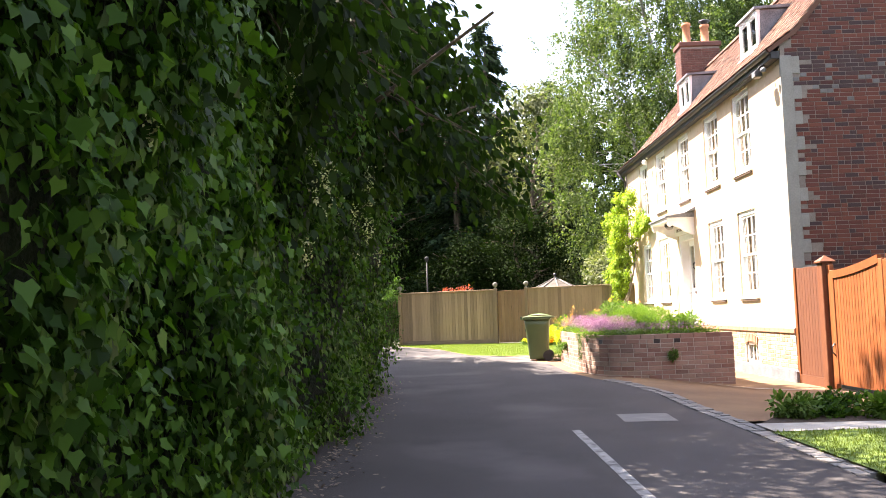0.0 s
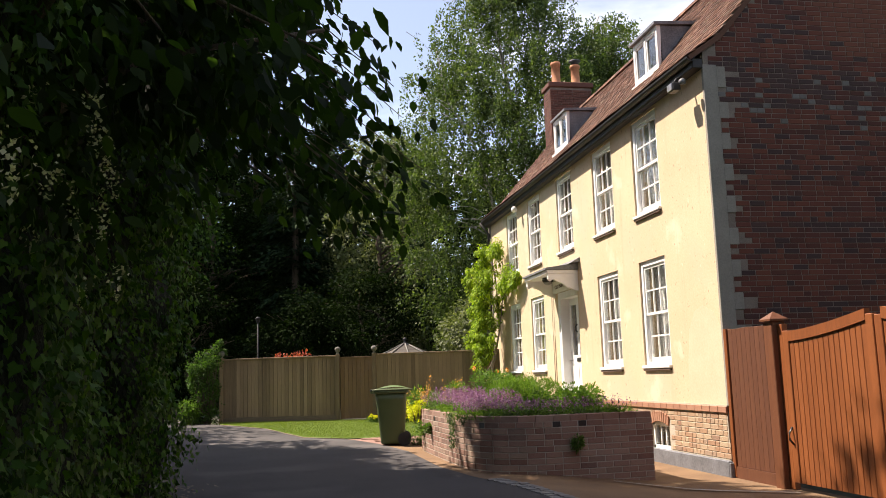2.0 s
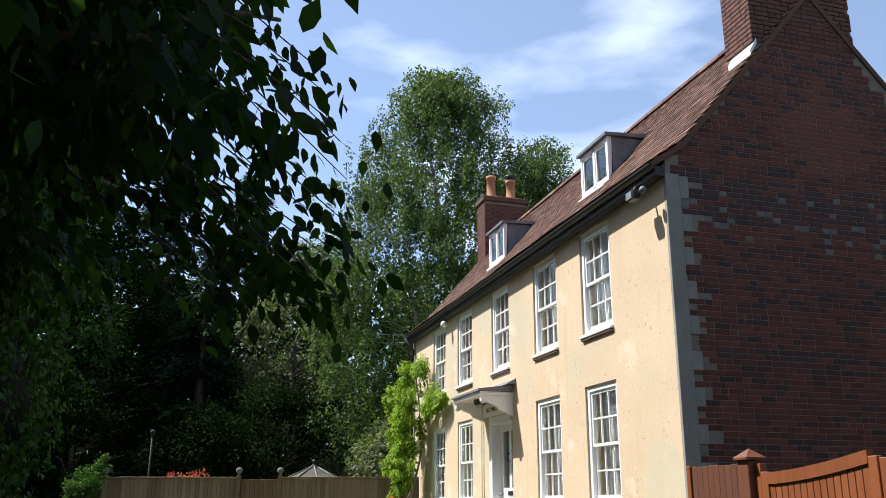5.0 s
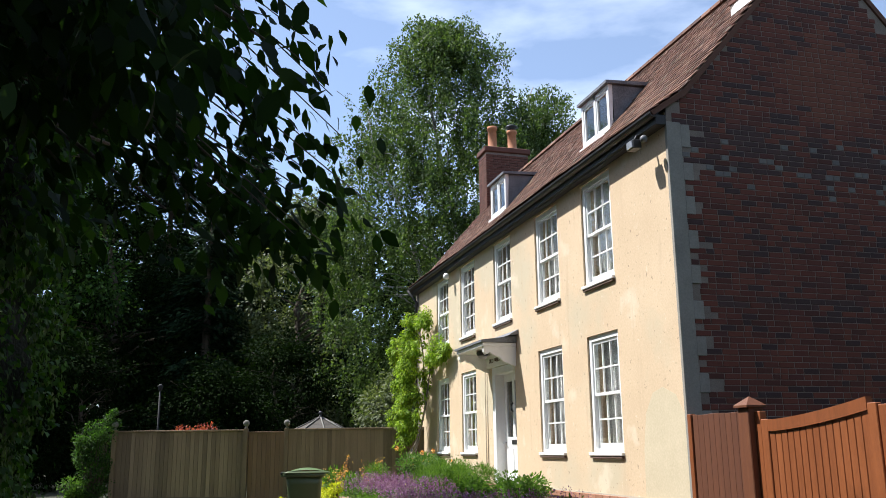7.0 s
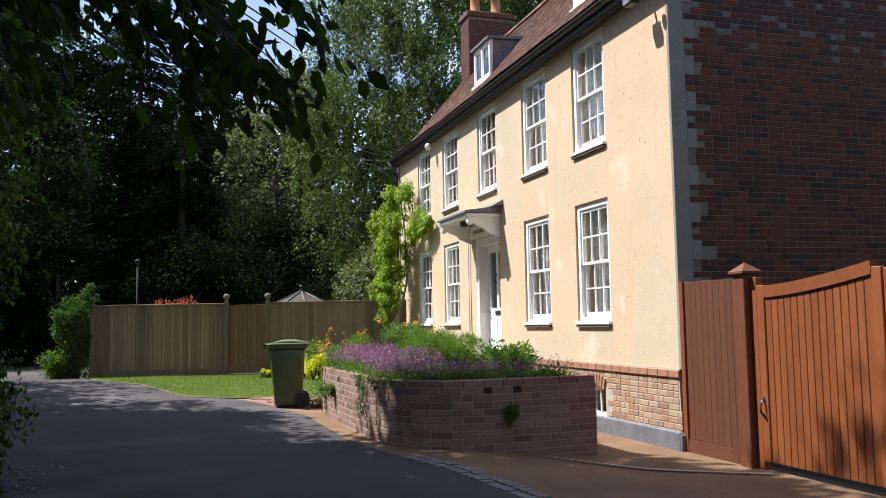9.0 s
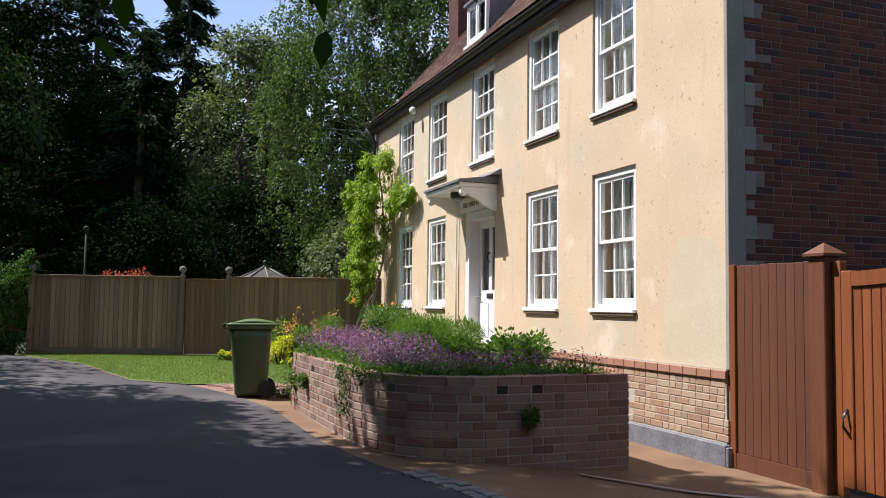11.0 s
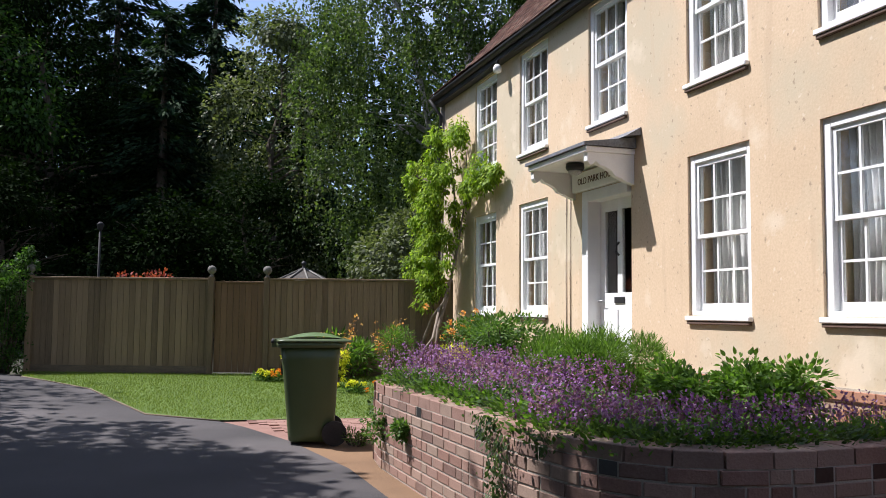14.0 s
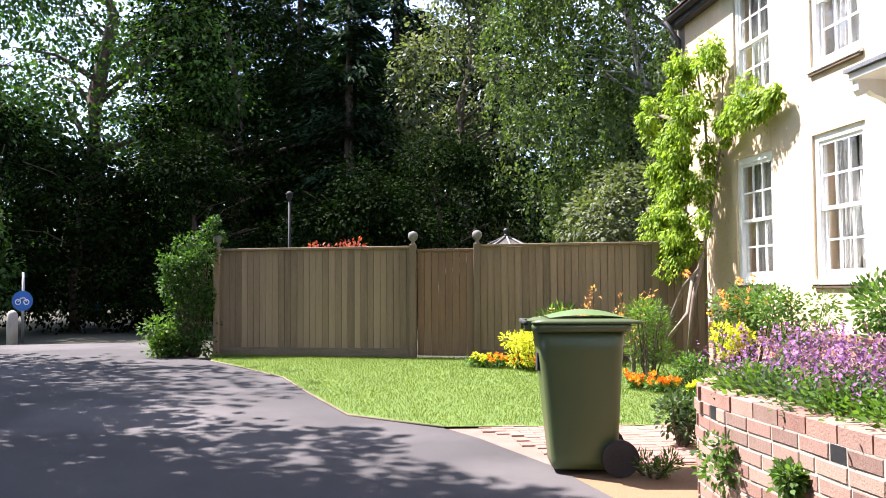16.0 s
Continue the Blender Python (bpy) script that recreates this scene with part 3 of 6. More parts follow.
HOLES = [(a, b, *UP) for a, b in BAYS] + [(a, b, *LOW) for i, (a, b) in enumerate(BAYS) if i != 2] + [DOOR]
holed_wall("front_wall", [Y0 + 0.03, Y1], [0.70, 5.5], HOLES, X0, 0.32, M["render"], house, "cream lime render, patched and pitted")
CELLAR = (13.36, 14.02, -0.02, 0.40)
front_plinth = holed_wall("front_plinth", [Y0 + 0.03, Y1], [-0.4, 0.70], [CELLAR, (DOOR[0], DOOR[1], 0.62, 0.71)], X0 - 0.01, 0.33, M["light_mortar"], house, "pale brown brick plinth")
gable = prism("gable_wall", [(X0 + 0.012, -0.4), (XB, -0.4), (XB, 5.6), (8.28, 8.46), (X0 + 0.26, 5.84), (X0 + 0.012, 5.56)], "y", Y0 + 0.002, Y0 + 0.3, M["mortar"], house, "old red brick gable with dark headers")
prism("far_gable_wall", [(X0, -0.4), (XB, -0.4), (XB, 5.6), (8.28, 8.46), (X0, 5.56)], "y", Y1, Y1 + 0.3, M["mortar"], house)
box("rear_wall", (XB - 0.3, Y0 + 0.3, -0.4), (XB, Y1, 5.6), M["mortar"], house)
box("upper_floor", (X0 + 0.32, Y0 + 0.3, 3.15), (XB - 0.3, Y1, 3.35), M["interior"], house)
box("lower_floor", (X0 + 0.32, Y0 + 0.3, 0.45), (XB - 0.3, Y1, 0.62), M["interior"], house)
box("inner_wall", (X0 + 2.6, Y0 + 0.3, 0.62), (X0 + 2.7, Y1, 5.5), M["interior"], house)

# stucco quoins with teeth
bm = bmesh.new()
add_box(bm, (X0 - 0.004, Y0 - 0.012, 0.70), (X0 + 0.20, Y0 + 0.04, 5.36), 0.004)
k = 0
zt = 0.635
while zt < 5.1:
    add_box(bm, (X0 + 0.196, Y0 - 0.012, max(zt, 0.702)), (X0 + 0.335 + 0.014 * math.sin(k * 3.1), Y0 + 0.012, zt + (0.30 if zt > 4.9 else 0.228)), 0.006)
    zt += 0.44
    k += 1
part("quoin", bm, M["quoin"], house, "weathered grey stucco quoins")

# dark base course
box("base_course", (X0 - 0.075, Y0 - 0.03, -0.35), (X0 - 0.012, Y1, 0.0), M["lead"], house, "dark painted base course", 0.01)
box("base_course", (X0 - 0.075, Y0 - 0.07, -0.35), (X0 + 0.9, Y0 - 0.032, -0.02), M["lead"], house, "", 0.008)


def sash_window(y0, y1, z0, z1, sill_drop=0.05):
    """A six-over-six sash in its reveal, with sill, glass and net curtains."""
    xf = X0 + 0.03
    w = 0.085
    bm = bmesh.new()
    add_box(bm, (xf, y0, z0), (xf + 0.11, y0 + w, z1), 0.004)
    add_box(bm, (xf, y1 - w, z0), (xf + 0.11, y1, z1), 0.004)
    add_box(bm, (xf, y0 + w, z1 - w), (xf + 0.11, y1 - w, z1), 0.004)
    add_box(bm, (xf, y0 + w, z0), (xf + 0.11, y1 - w, z0 + 0.05), 0.004)
    window = part("window", bm, M["white"], house, "white painted sash window with net curtains")
    box("window_sill", (X0 - 0.05, y0 - 0.015, z0 - sill_drop), (xf + 0.05, y1 + 0.012, z0 - 0.002), M["white"], window, "", 0.008)
    box("sill_slab", (X0 - 0.036, y0 + 0.005, z0 - sill_drop - 0.035), (xf + 0.04, y1 - 0.005, z0 - sill_drop - 0.001), M["brown_stone"], window, "dark brown stone under-sill", 0.005)
    a, b, c, d = y0 + w, y1 - w, z0 + 0.05, z1 - w
    mid = (c + d) / 2
    for s, (lo, hi, xs) in enumerate(((c, mid + 0.02, xf + 0.055), (mid - 0.02, d, xf + 0.02))):
        bm = bmesh.new()
        r = 0.042
        add_box(bm, (xs, a, lo), (xs + 0.035, a + r, hi))
        add_box(bm, (xs, b - r, lo), (xs + 0.035, b, hi))
        add_box(bm, (xs, a + r, lo), (xs + 0.035, b - r, lo + (0.075 if s == 0 else 0.04)))
        add_box(bm, (xs, a + r, hi - 0.04), (xs + 0.035, b - r, hi))
        sash = part("sash", bm, M["white"], window)
        pa, pb, pl, ph = a + r, b - r, lo + (0.075 if s == 0 else 0.04), hi - 0.04
        for i in (1, 2):
            yb = pa + (pb - pa) * i / 3
            box("glazing_bar", (xs + 0.004, yb - 0.011, pl), (xs + 0.031, yb + 0.011, ph), M["white"], sash)
        zb = (pl + ph) / 2
        box("glazing_bar", (xs + 0.006, pa, zb - 0.011), (xs + 0.029, pb, zb + 0.011), M["white"], sash)
        for i in range(3):
            for j in range(2):
                ya, yb = pa + (pb - pa) * i / 3, pa + (pb - pa) * (i + 1) / 3
                za, zb2 = pl + (ph - pl) * j / 2, pl + (ph - pl) * (j + 1) / 2
                g = box("pane", (xs + 0.015, ya, za), (xs + 0.019, yb, zb2), M["glass"], sash, m=Matrix.Translation((0, 0, 0)))
                g.visible_shadow = False
    # curtains in folds, a little open in the middle
    for half in (0, 1):
        bm = bmesh.new()
        n = 44
        ca, cb = (a - 0.07, a + (b - a) * 0.52) if half == 0 else (a + (b - a) * 0.60, b + 0.02)
        rows = []
        for j in range(7):
            f = j / 6
            row = []
            for i in range(n + 1):
                u = i / n
                y = ca + (cb - ca) * u
                y += (0.04 if half == 0 else -0.04) * math.sin(f * math.pi) * 0.6
                row.append(bm.verts.new((xf + 0.25 + 0.034 * math.sin(u * 30 + half * 2 + y0 * 7 + 0.5 * math.sin(f * 4 + y0)) + 0.014 * math.sin(u * 53 + f * 2), y, z0 + 0.03 + (z1 - z0 - 0.06) * f)))
            rows.append(row)
        for r0, r1 in zip(rows, rows[1:]):
            for i in range(n):
                bm.faces.new((r0[i], r0[i + 1], r1[i + 1], r1[i]))
        part("curtain", bm, M["curtain"], window, "white net curtain in loose folds", True)
    return window


for i, (a, b) in enumerate(BAYS):
    sash_window(a, b, *UP)
    if i != 2:
        sash_window(a, b, *LOW)

# cellar window under a shallow brick arch
bm = bmesh.new()
a, b, c, d = CELLAR
for lo, hi in (((a, c), (a + 0.06, d)), ((b - 0.06, c), (b, d)), ((a, c), (b, c + 0.06)), ((a, d - 0.06), (b, d))):
    add_box(bm, (X0 + 0.02, lo[0], lo[1]), (X0 + 0.09, hi[0], hi[1]), 0.003)
cellar = part("cellar_window", bm, M["white"], house, "small white cellar window")
for i in (1, 2):
    y = a + 0.06 + (b - a - 0.12) * i / 3
    box("glazing_bar", (X0 + 0.04, y - 0.012, c + 0.06), (X0 + 0.07, y + 0.012, d - 0.06), M["white"], cellar)
box("pane", (X0 + 0.055, a + 0.06, c + 0.06), (X0 + 0.06, b - 0.06, d - 0.06), M["glass"], cellar)
box("window_sill", (X0 - 0.06, a - 0.04, c - 0.06), (X0 + 0.05, b + 0.04, c - 0.002), M["white"], cellar, "", 0.006)

# front door
da, db, dc, dd = DOOR
bm = bmesh.new()
add_box(bm, (X0 + 0.03, da + 0.002, dc), (X0 + 0.22, da + 0.055, dd - 0.002), 0.006)
add_box(bm, (X0 - 0.03, db - 0.14, dc), (X0 + 0.22, db + 0.02, dd + 0.02), 0.006)
add_box(bm, (X0 - 0.028, da + 0.055, dd - 0.12), (X0 + 0.22, db - 0.14, dd + 0.018), 0.006)
door = part("door", bm, M["white"], house, "white panelled front door with tall glazed lights")
la, lb = da + 0.055, db - 0.14
xd = X0 + 0.155
bm = bmesh.new()
ym = (la + lb) / 2
zg = dc + 0.92
add_box(bm, (xd, la, dc + 0.01), (xd + 0.045, lb, zg), 0.003)
for s0, s1 in ((la, la + 0.12), (ym - 0.06, ym + 0.06), (lb - 0.12, lb)):
    add_box(bm, (xd, s0, zg), (xd + 0.045, s1, dd - 0.121), 0.003)
add_box(bm, (xd, la + 0.12, dd - 0.26), (xd + 0.045, ym - 0.06, dd - 0.121))
add_box(bm, (xd, ym + 0.06, dd - 0.26), (xd + 0.045, lb - 0.12, dd - 0.121))
leaf = part("door_leaf", bm, M["white"], door)
for s0, s1 in ((la + 0.12, ym - 0.06), (ym + 0.06, lb - 0.12)):
    box("pane", (xd + 0.02, s0, zg), (xd + 0.025, s1, dd - 0.26), M["glass"], leaf)
    box("door_panel", (xd - 0.012, s0 - 0.02, dc + 0.16), (xd - 0.001, s1 + 0.02, zg - 0.2), M["white"], leaf, "", 0.005)
box("letterbox", (xd - 0.014, ym - 0.12, zg - 0.13), (xd - 0.001, ym + 0.12, zg - 0.05), M["black"], leaf, "black letterbox", 0.004)
tube("knocker", [(xd - 0.01, ym, zg + 0.62), (xd - 0.05, ym, zg + 0.58), (xd - 0.05, ym, zg + 0.5), (xd - 0.012, ym, zg + 0.46)], [0.014] * 4, M["black"], leaf, "black iron knocker")
tube("door_handle", [(xd - 0.002, lb - 0.06, zg - 0.1), (xd - 0.06, lb - 0.06, zg - 0.1), (xd - 0.06, lb - 0.16, zg - 0.1)], [0.012] * 3, M["metal"], leaf, "metal lever handle")
box("door_step", (X0 - 0.3, da - 0.15, 0.42), (X0 + 0.12, db + 0.15, 0.60), M["concrete"], house, "stone door step", 0.012)
box("door_step", (X0 - 0.62, da - 0.15, 0.1), (X0 - 0.302, db + 0.15, 0.42), M["concrete"], house, "", 0.012)

# door canopy on scrolled brackets
CA, CB = 17.09, 18.70
bm = bmesh.new()
add_box(bm, (5.08, CA, 3.13), (X0, CB, 3.20), 0.008)
canopy = part("door_canopy", bm, M["white"], house, "white timber door canopy with lead roof")
prism("canopy_roof", [(5.045, 3.203), (X0 - 0.002, 3.203), (X0 - 0.002, 3.33), (5.045, 3.24)], "y", CA - 0.03, CB + 0.03, M["lead"], canopy, "grey lead roof")
prism("flashing", [(X0 - 0.2, 3.315), (X0 - 0.004, 3.34), (X0 - 0.004, 3.43)], "y", CA - 0.14, CB + 0.02, M["lead"], canopy)
SCROLL = [(5.11, 3.128), (5.11, 3.03), (5.15, 2.98), (5.19, 3.0), (5.22, 3.03), (5.27, 2.99), (5.34, 2.97), (5.42, 2.93), (5.47, 2.87), (5.54, 2.85), (5.6, 2.82), (X0 - 0.001, 2.78), (X0 - 0.001, 3.128)]
for ya in (CA + 0.02, CB - 0.11):
    prism("bracket", SCROLL, "y", ya, ya + 0.09, M["white"], canopy)
box("name_board", (X0 - 0.075, CA + 0.14, 2.86), (X0 - 0.002, CB - 0.14, 3.10), M["white"], canopy, "white name board with painted letters", 0.004)
text = bpy.data.curves.new("lettering", "FONT")
text.body, text.size, text.align_x, text.align_y, text.extrude = "OLD PARK HOUSE", 0.118, "CENTER", "CENTER", 0.002
letters = new("lettering", text)
bpy.context.view_layer.update()
lmesh = bpy.data.meshes.new_from_object(letters.evaluated_get(bpy.context.evaluated_depsgraph_get()))
bpy.data.objects.remove(letters)
lmesh.materials.clear()
lmesh.materials.append(M["brown_stone"])
lob = new("lettering", lmesh)
attach(lob, canopy)
lob.matrix_basis = Matrix.Translation((X0 - 0.079, (CA + CB) / 2, 2.975)) @ Matrix(((0, 0, -1, 0), (-1, 0, 0, 0), (0, 1, 0, 0), (0, 0, 0, 1)))
lathe("porch_lamp", [(0.05, 0.06), (0.11, 0.05), (0.115, 0.0), (0.10, -0.03), (0.06, -0.05)], (5.33, 17.85, 3.07), M["black"], canopy, "round black bulkhead lamp")
lathe("lamp_glass", [(0.085, 0.0), (0.08, -0.03), (0.04, -0.055)], (5.33, 17.85, 3.035), M["curtain"], canopy)

# patches of later render
ARCH = [(11.575, 0.705), (12.62, 0.705), (12.60, 1.3), (12.5, 1.75), (12.3, 2.0), (12.05, 2.06), (11.75, 1.95), (11.575, 1.7)]
prism("render_patch", ARCH, "x", X0 - 0.0015, X0 + 0.01, M["patch"], house, "greenish grey patch of newer render")

# eaves, gutter, roof
box("soffit", (5.56, Y0 - 0.02, 5.30), (X0 - 0.002, Y1 + 0.2, 5.44), M["gutter"], house, "dark boxed eaves", 0.01)
GUT = [(5.525 + 0.065 * math.cos(math.pi + math.pi * i / 8), 5.45 + 0.065 * math.sin(math.pi + math.pi * i / 8)) for i in range(9)] + [(5.525 + 0.055 * math.cos(-math.pi * i / 8), 5.452 + 0.055 * math.sin(-math.pi * i / 8)) for i in range(9)]
prism("gutter", GUT, "y", Y0 - 0.06, Y1 + 0.32, M["gutter"], house, "black half-round gutter")
PROFILE = [(5.50, 5.50), (5.98, 5.84), (8.28, 8.52)]
for name, pts in (("roof_front", [(5.50, 5.475), (5.98, 5.81), (8.28, 8.49), (8.28, 8.38), (6.02, 5.74), (5.54, 5.42)]), ("roof_back", [(11.0, 5.445), (8.28, 8.49), (8.28, 8.38), (10.95, 5.40)])):
    prism(name, pts, "y", Y0 - 0.03, Y1 + 0.33, M["tile_joined"], house, "old brown clay tile roof")
roof = bpy.data.objects["roof_front"]


def on_slope(s):
    l1 = math.dist(PROFILE[0], PROFILE[1])
    a, b, u = (PROFILE[0], PROFILE[1], s) if s < l1 else (PROFILE[1], PROFILE[2], s - l1)
    l = math.dist(a, b)
    return a[0] + (b[0] - a[0]) * u / l, a[1] + (b[1] - a[1]) * u / l, math.atan2(b[1] - a[1], b[0] - a[0])


DORMERS = [(14.42, 15.46), (19.38, 20.36)]
TW, TG = 0.165, 0.10
tile_me = brick_mesh("roof_tile", TW - 0.006, 0.15, 0.014, M["tile"])
far_tiles, count = [], 0
slope_len = math.dist(PROFILE[0], PROFILE[1]) + math.dist(PROFILE[1], PROFILE[2])
rows = int(slope_len / TG)
for r in range(rows):
    s = 0.06 + r * TG
    for c in range(int((Y1 + 0.36 - Y0) / TW)):
        y = Y0 + 0.03 + c * TW + (TW / 2 if r % 2 else 0)
        x, z, ang = on_slope(s)
        if any(da_ - 0.04 < y < db_ + 0.04 and 6.36 < x < 7.3 for da_, db_ in DORMERS):
            continue
        sag = 0.012 * math.sin(y * 0.9) + 0.006 * math.sin(y * 3.1 + r)
        m = Matrix.Translation((x, y, z + sag)) @ Matrix.Rotation(-(ang + random.uniform(-0.06, 0.0) - 0.09), 4, "Y") @ Matrix(((0, 0, 1, 0), (-1, 0, 0, 0), (0, -1, 0, 0), (0, 0, 0, 1)))
        if y < 15.3 and r < 14 and count < 290:
            o = new("roof_tile", tile_me)
            attach(o, roof)
            o.matrix_basis = m
            count += 1
        else:
            far_tiles.append((m, TW - 0.006))
joined_bricks("roof_tiles", far_tiles, M["tile_joined"], roof, 0.15, 0.014, "rows of old clay tiles")
for i in range(42):
    y = Y0 + 0.1 + i * 0.3
    prism("ridge_tile", [(8.28 + 0.13 * math.cos(a), 8.46 + 0.13 * math.sin(a)) for a in [math.pi * k / 6 for k in range(7)]], "y", y - 0.14, y + 0.145, M["tile"], roof)


def dormer(y0, y1):
    xf = 6.45
    z0, z1 = 6.38, 7.18
    bm = bmesh.new()
    for ya, yb in ((y0, y0 + 0.07), (y1 - 0.07, y1), ((y0 + y1) / 2 - 0.035, (y0 + y1) / 2 + 0.035)):
        add_box(bm, (xf, ya, z0), (xf + 0.08, yb, z1), 0.004)
    add_box(bm, (xf, y0 + 0.07, z0), (xf + 0.08, y1 - 0.07, z0 + 0.08), 0.004)
    add_box(bm, (xf, y0 + 0.07, z1 - 0.08), (xf + 0.08, y1 - 0.07, z1), 0.004)
    dm = part("dormer", bm, M["white"], house, "small dormer with white casements and lead roof")
    for ya, yb in ((y0 + 0.07, (y0 + y1) / 2 - 0.035), ((y0 + y1) / 2 + 0.035, y1 - 0.07)):
        bm = bmesh.new()
        for p, q in (((ya, z0 + 0.08), (ya + 0.035, z1 - 0.08)), ((yb - 0.035, z0 + 0.08), (yb, z1 - 0.08)), ((ya + 0.035, z0 + 0.08), (yb - 0.035, z0 + 0.12)), ((ya + 0.035, z1 - 0.12), (yb - 0.035, z1 - 0.08))):
            add_box(bm, (xf + 0.015, p[0], p[1]), (xf + 0.055, q[0], q[1]))
        cs = part("casement", bm, M["white"], dm)
        box("pane", (xf + 0.035, ya + 0.035, z0 + 0.12), (xf + 0.04, yb - 0.035, z1 - 0.12), M["glass"], cs)
    for ya in (y0, y1 - 0.05):
        prism("dormer_cheek", [(xf + 0.082, z0 - 0.05), (xf + 0.082, z1), (7.16, z1), (6.5, z0 - 0.05)], "y", ya, ya + 0.05, M["lead"], dm, "weathered lead-clad cheek")
    prism("dormer_roof", [(xf - 0.06, z1 + 0.002), (7.3, z1 + 0.03), (7.3, z1 + 0.10), (xf - 0.06, z1 + 0.05)], "y", y0 - 0.05, y1 + 0.05, M["lead"], dm)
    box("dormer_back", (xf + 0.35, y0 + 0.05, z0), (xf + 0.37, y1 - 0.05, z1), M["interior"], dm)
    box("window_sill", (xf - 0.06, y0 - 0.03, z0 - 0.06), (xf + 0.06, y1 + 0.03, z0 - 0.002), M["white"], dm, "", 0.006)


for d in DORMERS:
    dormer(*d)


def brick_field(u0, u1, z0, z1, keep, header=0.3, course=0.0733, seed=3):
    """Courses of bricks on an upright face: (u centre, z centre, length)."""
    rs = random.Random(seed)
    out = []
    z, r = z0, 0
    while z + course <= z1:
        u = u0 - (0.112 if r % 2 else 0.0) - rs.uniform(0, 0.03)
        while u < u1:
            l = 0.1025 if rs.random() < header else 0.215
            a, b = max(u, u0), min(u + l, u1)
            if b - a > 0.05 and keep(a, b, z + course / 2):
                out.append(((a + b) / 2, z + course / 2, b - a))
            u += l + 0.0105
        z += course
        r += 1
    return out


def gable_keep(a, b, z):
    if z < 0.75:
        lo = X0 + 0.02
    elif z < 5.3:
        ph = (z - 0.635) % 0.44
        lo = X0 + (0.343 if ph < 0.235 or z > 4.9 and ph < 0.3 else 0.207)
    else:
        lo = X0 + 0.02
    top_x = 0.0 if z < 5.5 else (z - 5.62) / 1.163 + X0 + 0.08
    hi = XB - 0.02 if z < 5.5 else XB - 0.06 - (z - 5.6) * 0.86
    return a > max(lo, top_x) - 0.02 and b < hi




def lay(parent, items, place, mats, height, depth, near, limit=290, names="brick"):
    """Lay bricks: the nearest as pieces of their own, the rest joined."""
    meshes = {}
    rest, made = [], 0
    for u, z, l in items:
        m = place(u, z)
        if near(u, z) and made < limit and (abs(l - 0.215) < 0.003 or abs(l - 0.1025) < 0.003):
            key = round(l, 3)
            if key not in meshes:
                meshes[key] = brick_mesh(names, l, height, depth, mats[0])
            o = new(names, meshes[key])
            attach(o, parent)
            o.matrix_basis = m
            made += 1
        else:
            rest.append((m, l))
    if rest:
        joined_bricks("brickwork", rest, mats[1], parent, height, depth)


gb = brick_field(X0, XB, -0.3, 8.4, gable_keep, 0.3)
rs = random.Random(17)
grey, dusky, ruddy, plain = [], [], [], []
for u, z, l in gb:
    if 4.5 < z < 5.3 and l < 0.12 and rs.random() < 0.62:
        grey.append((u, z, l))
    elif 4.75 < z < 5.4 and rs.random() < 0.55 or 3.0 < z < 3.12 and rs.random() < 0.5:
        dusky.append((u, z, l))
    elif ((u - 8.3) / 0.75) ** 2 + ((z - 6.2) / 0.7) ** 2 < rs.uniform(0.5, 1.1) and z > 5.4:
        ruddy.append((u, z, l))
    else:
        plain.append((u, z, l))
for items, mat in ((grey, "brick_grey"), (dusky, "brick_dusky"), (ruddy, "brick_ruddy")):
    joined_bricks("brickwork", [(Matrix.Translation((u, Y0 + 0.014, z)), l) for u, z, l in items], M[mat], gable, 0.063, 0.018)
lay(gable, plain, lambda u, z: Matrix.Translation((u, Y0 + 0.014, z)), (M["brick"], M["brick_joined"]), 0.063, 0.018, lambda u, z: u < 7.4 and 1.7 < z < 4.0)
TURN_LEFT = Matrix.Rotation(radians(-90), 4, "Z")


def plinth_keep(a, b, z):
    ya, yb = Y1 - b, Y1 - a
    return not (yb > CELLAR[0] - 0.03 and ya < CELLAR[1] + 0.03 and CELLAR[2] - 0.08 < z < CELLAR[3] + 0.04)


pb = brick_field(0.0, Y1 - Y0, 0.01, 0.62, plinth_keep, 0.45, 0.073, 5)
lay(front_plinth, pb, lambda u, z: Matrix.Translation((X0 + 0.004, Y1 - u, z)) @ TURN_LEFT, (M["plinth"], M["plinth_joined"]), 0.062, 0.02, lambda u, z: Y1 - u < 15.5)
head = brick_mesh("brick", 0.218, 0.08, 0.03, M["plinth_red"])
for i in range(int((Y1 - Y0) / 0.226)):
    o = new("brick", head)
    attach(o, front_plinth)
    o.matrix_basis = Matrix.Translation((X0 - 0.008, Y0 + 0.12 + 0.226 * i, 0.65)) @ TURN_LEFT
arch = brick_mesh("brick", 0.062, 0.15, 0.026, M["plinth_red"])
for i in range(9):
    t = (i - 4) / 4
    o = new("brick", arch)
    attach(o, front_plinth)
    o.matrix_basis = Matrix.Translation((X0 - 0.008, (CELLAR[0] + CELLAR[1]) / 2 + t * 0.31, CELLAR[3] + 0.085 - 0.05 * t * t)) @ TURN_LEFT @ Matrix.Rotation(-t * 0.3, 4, "Y")


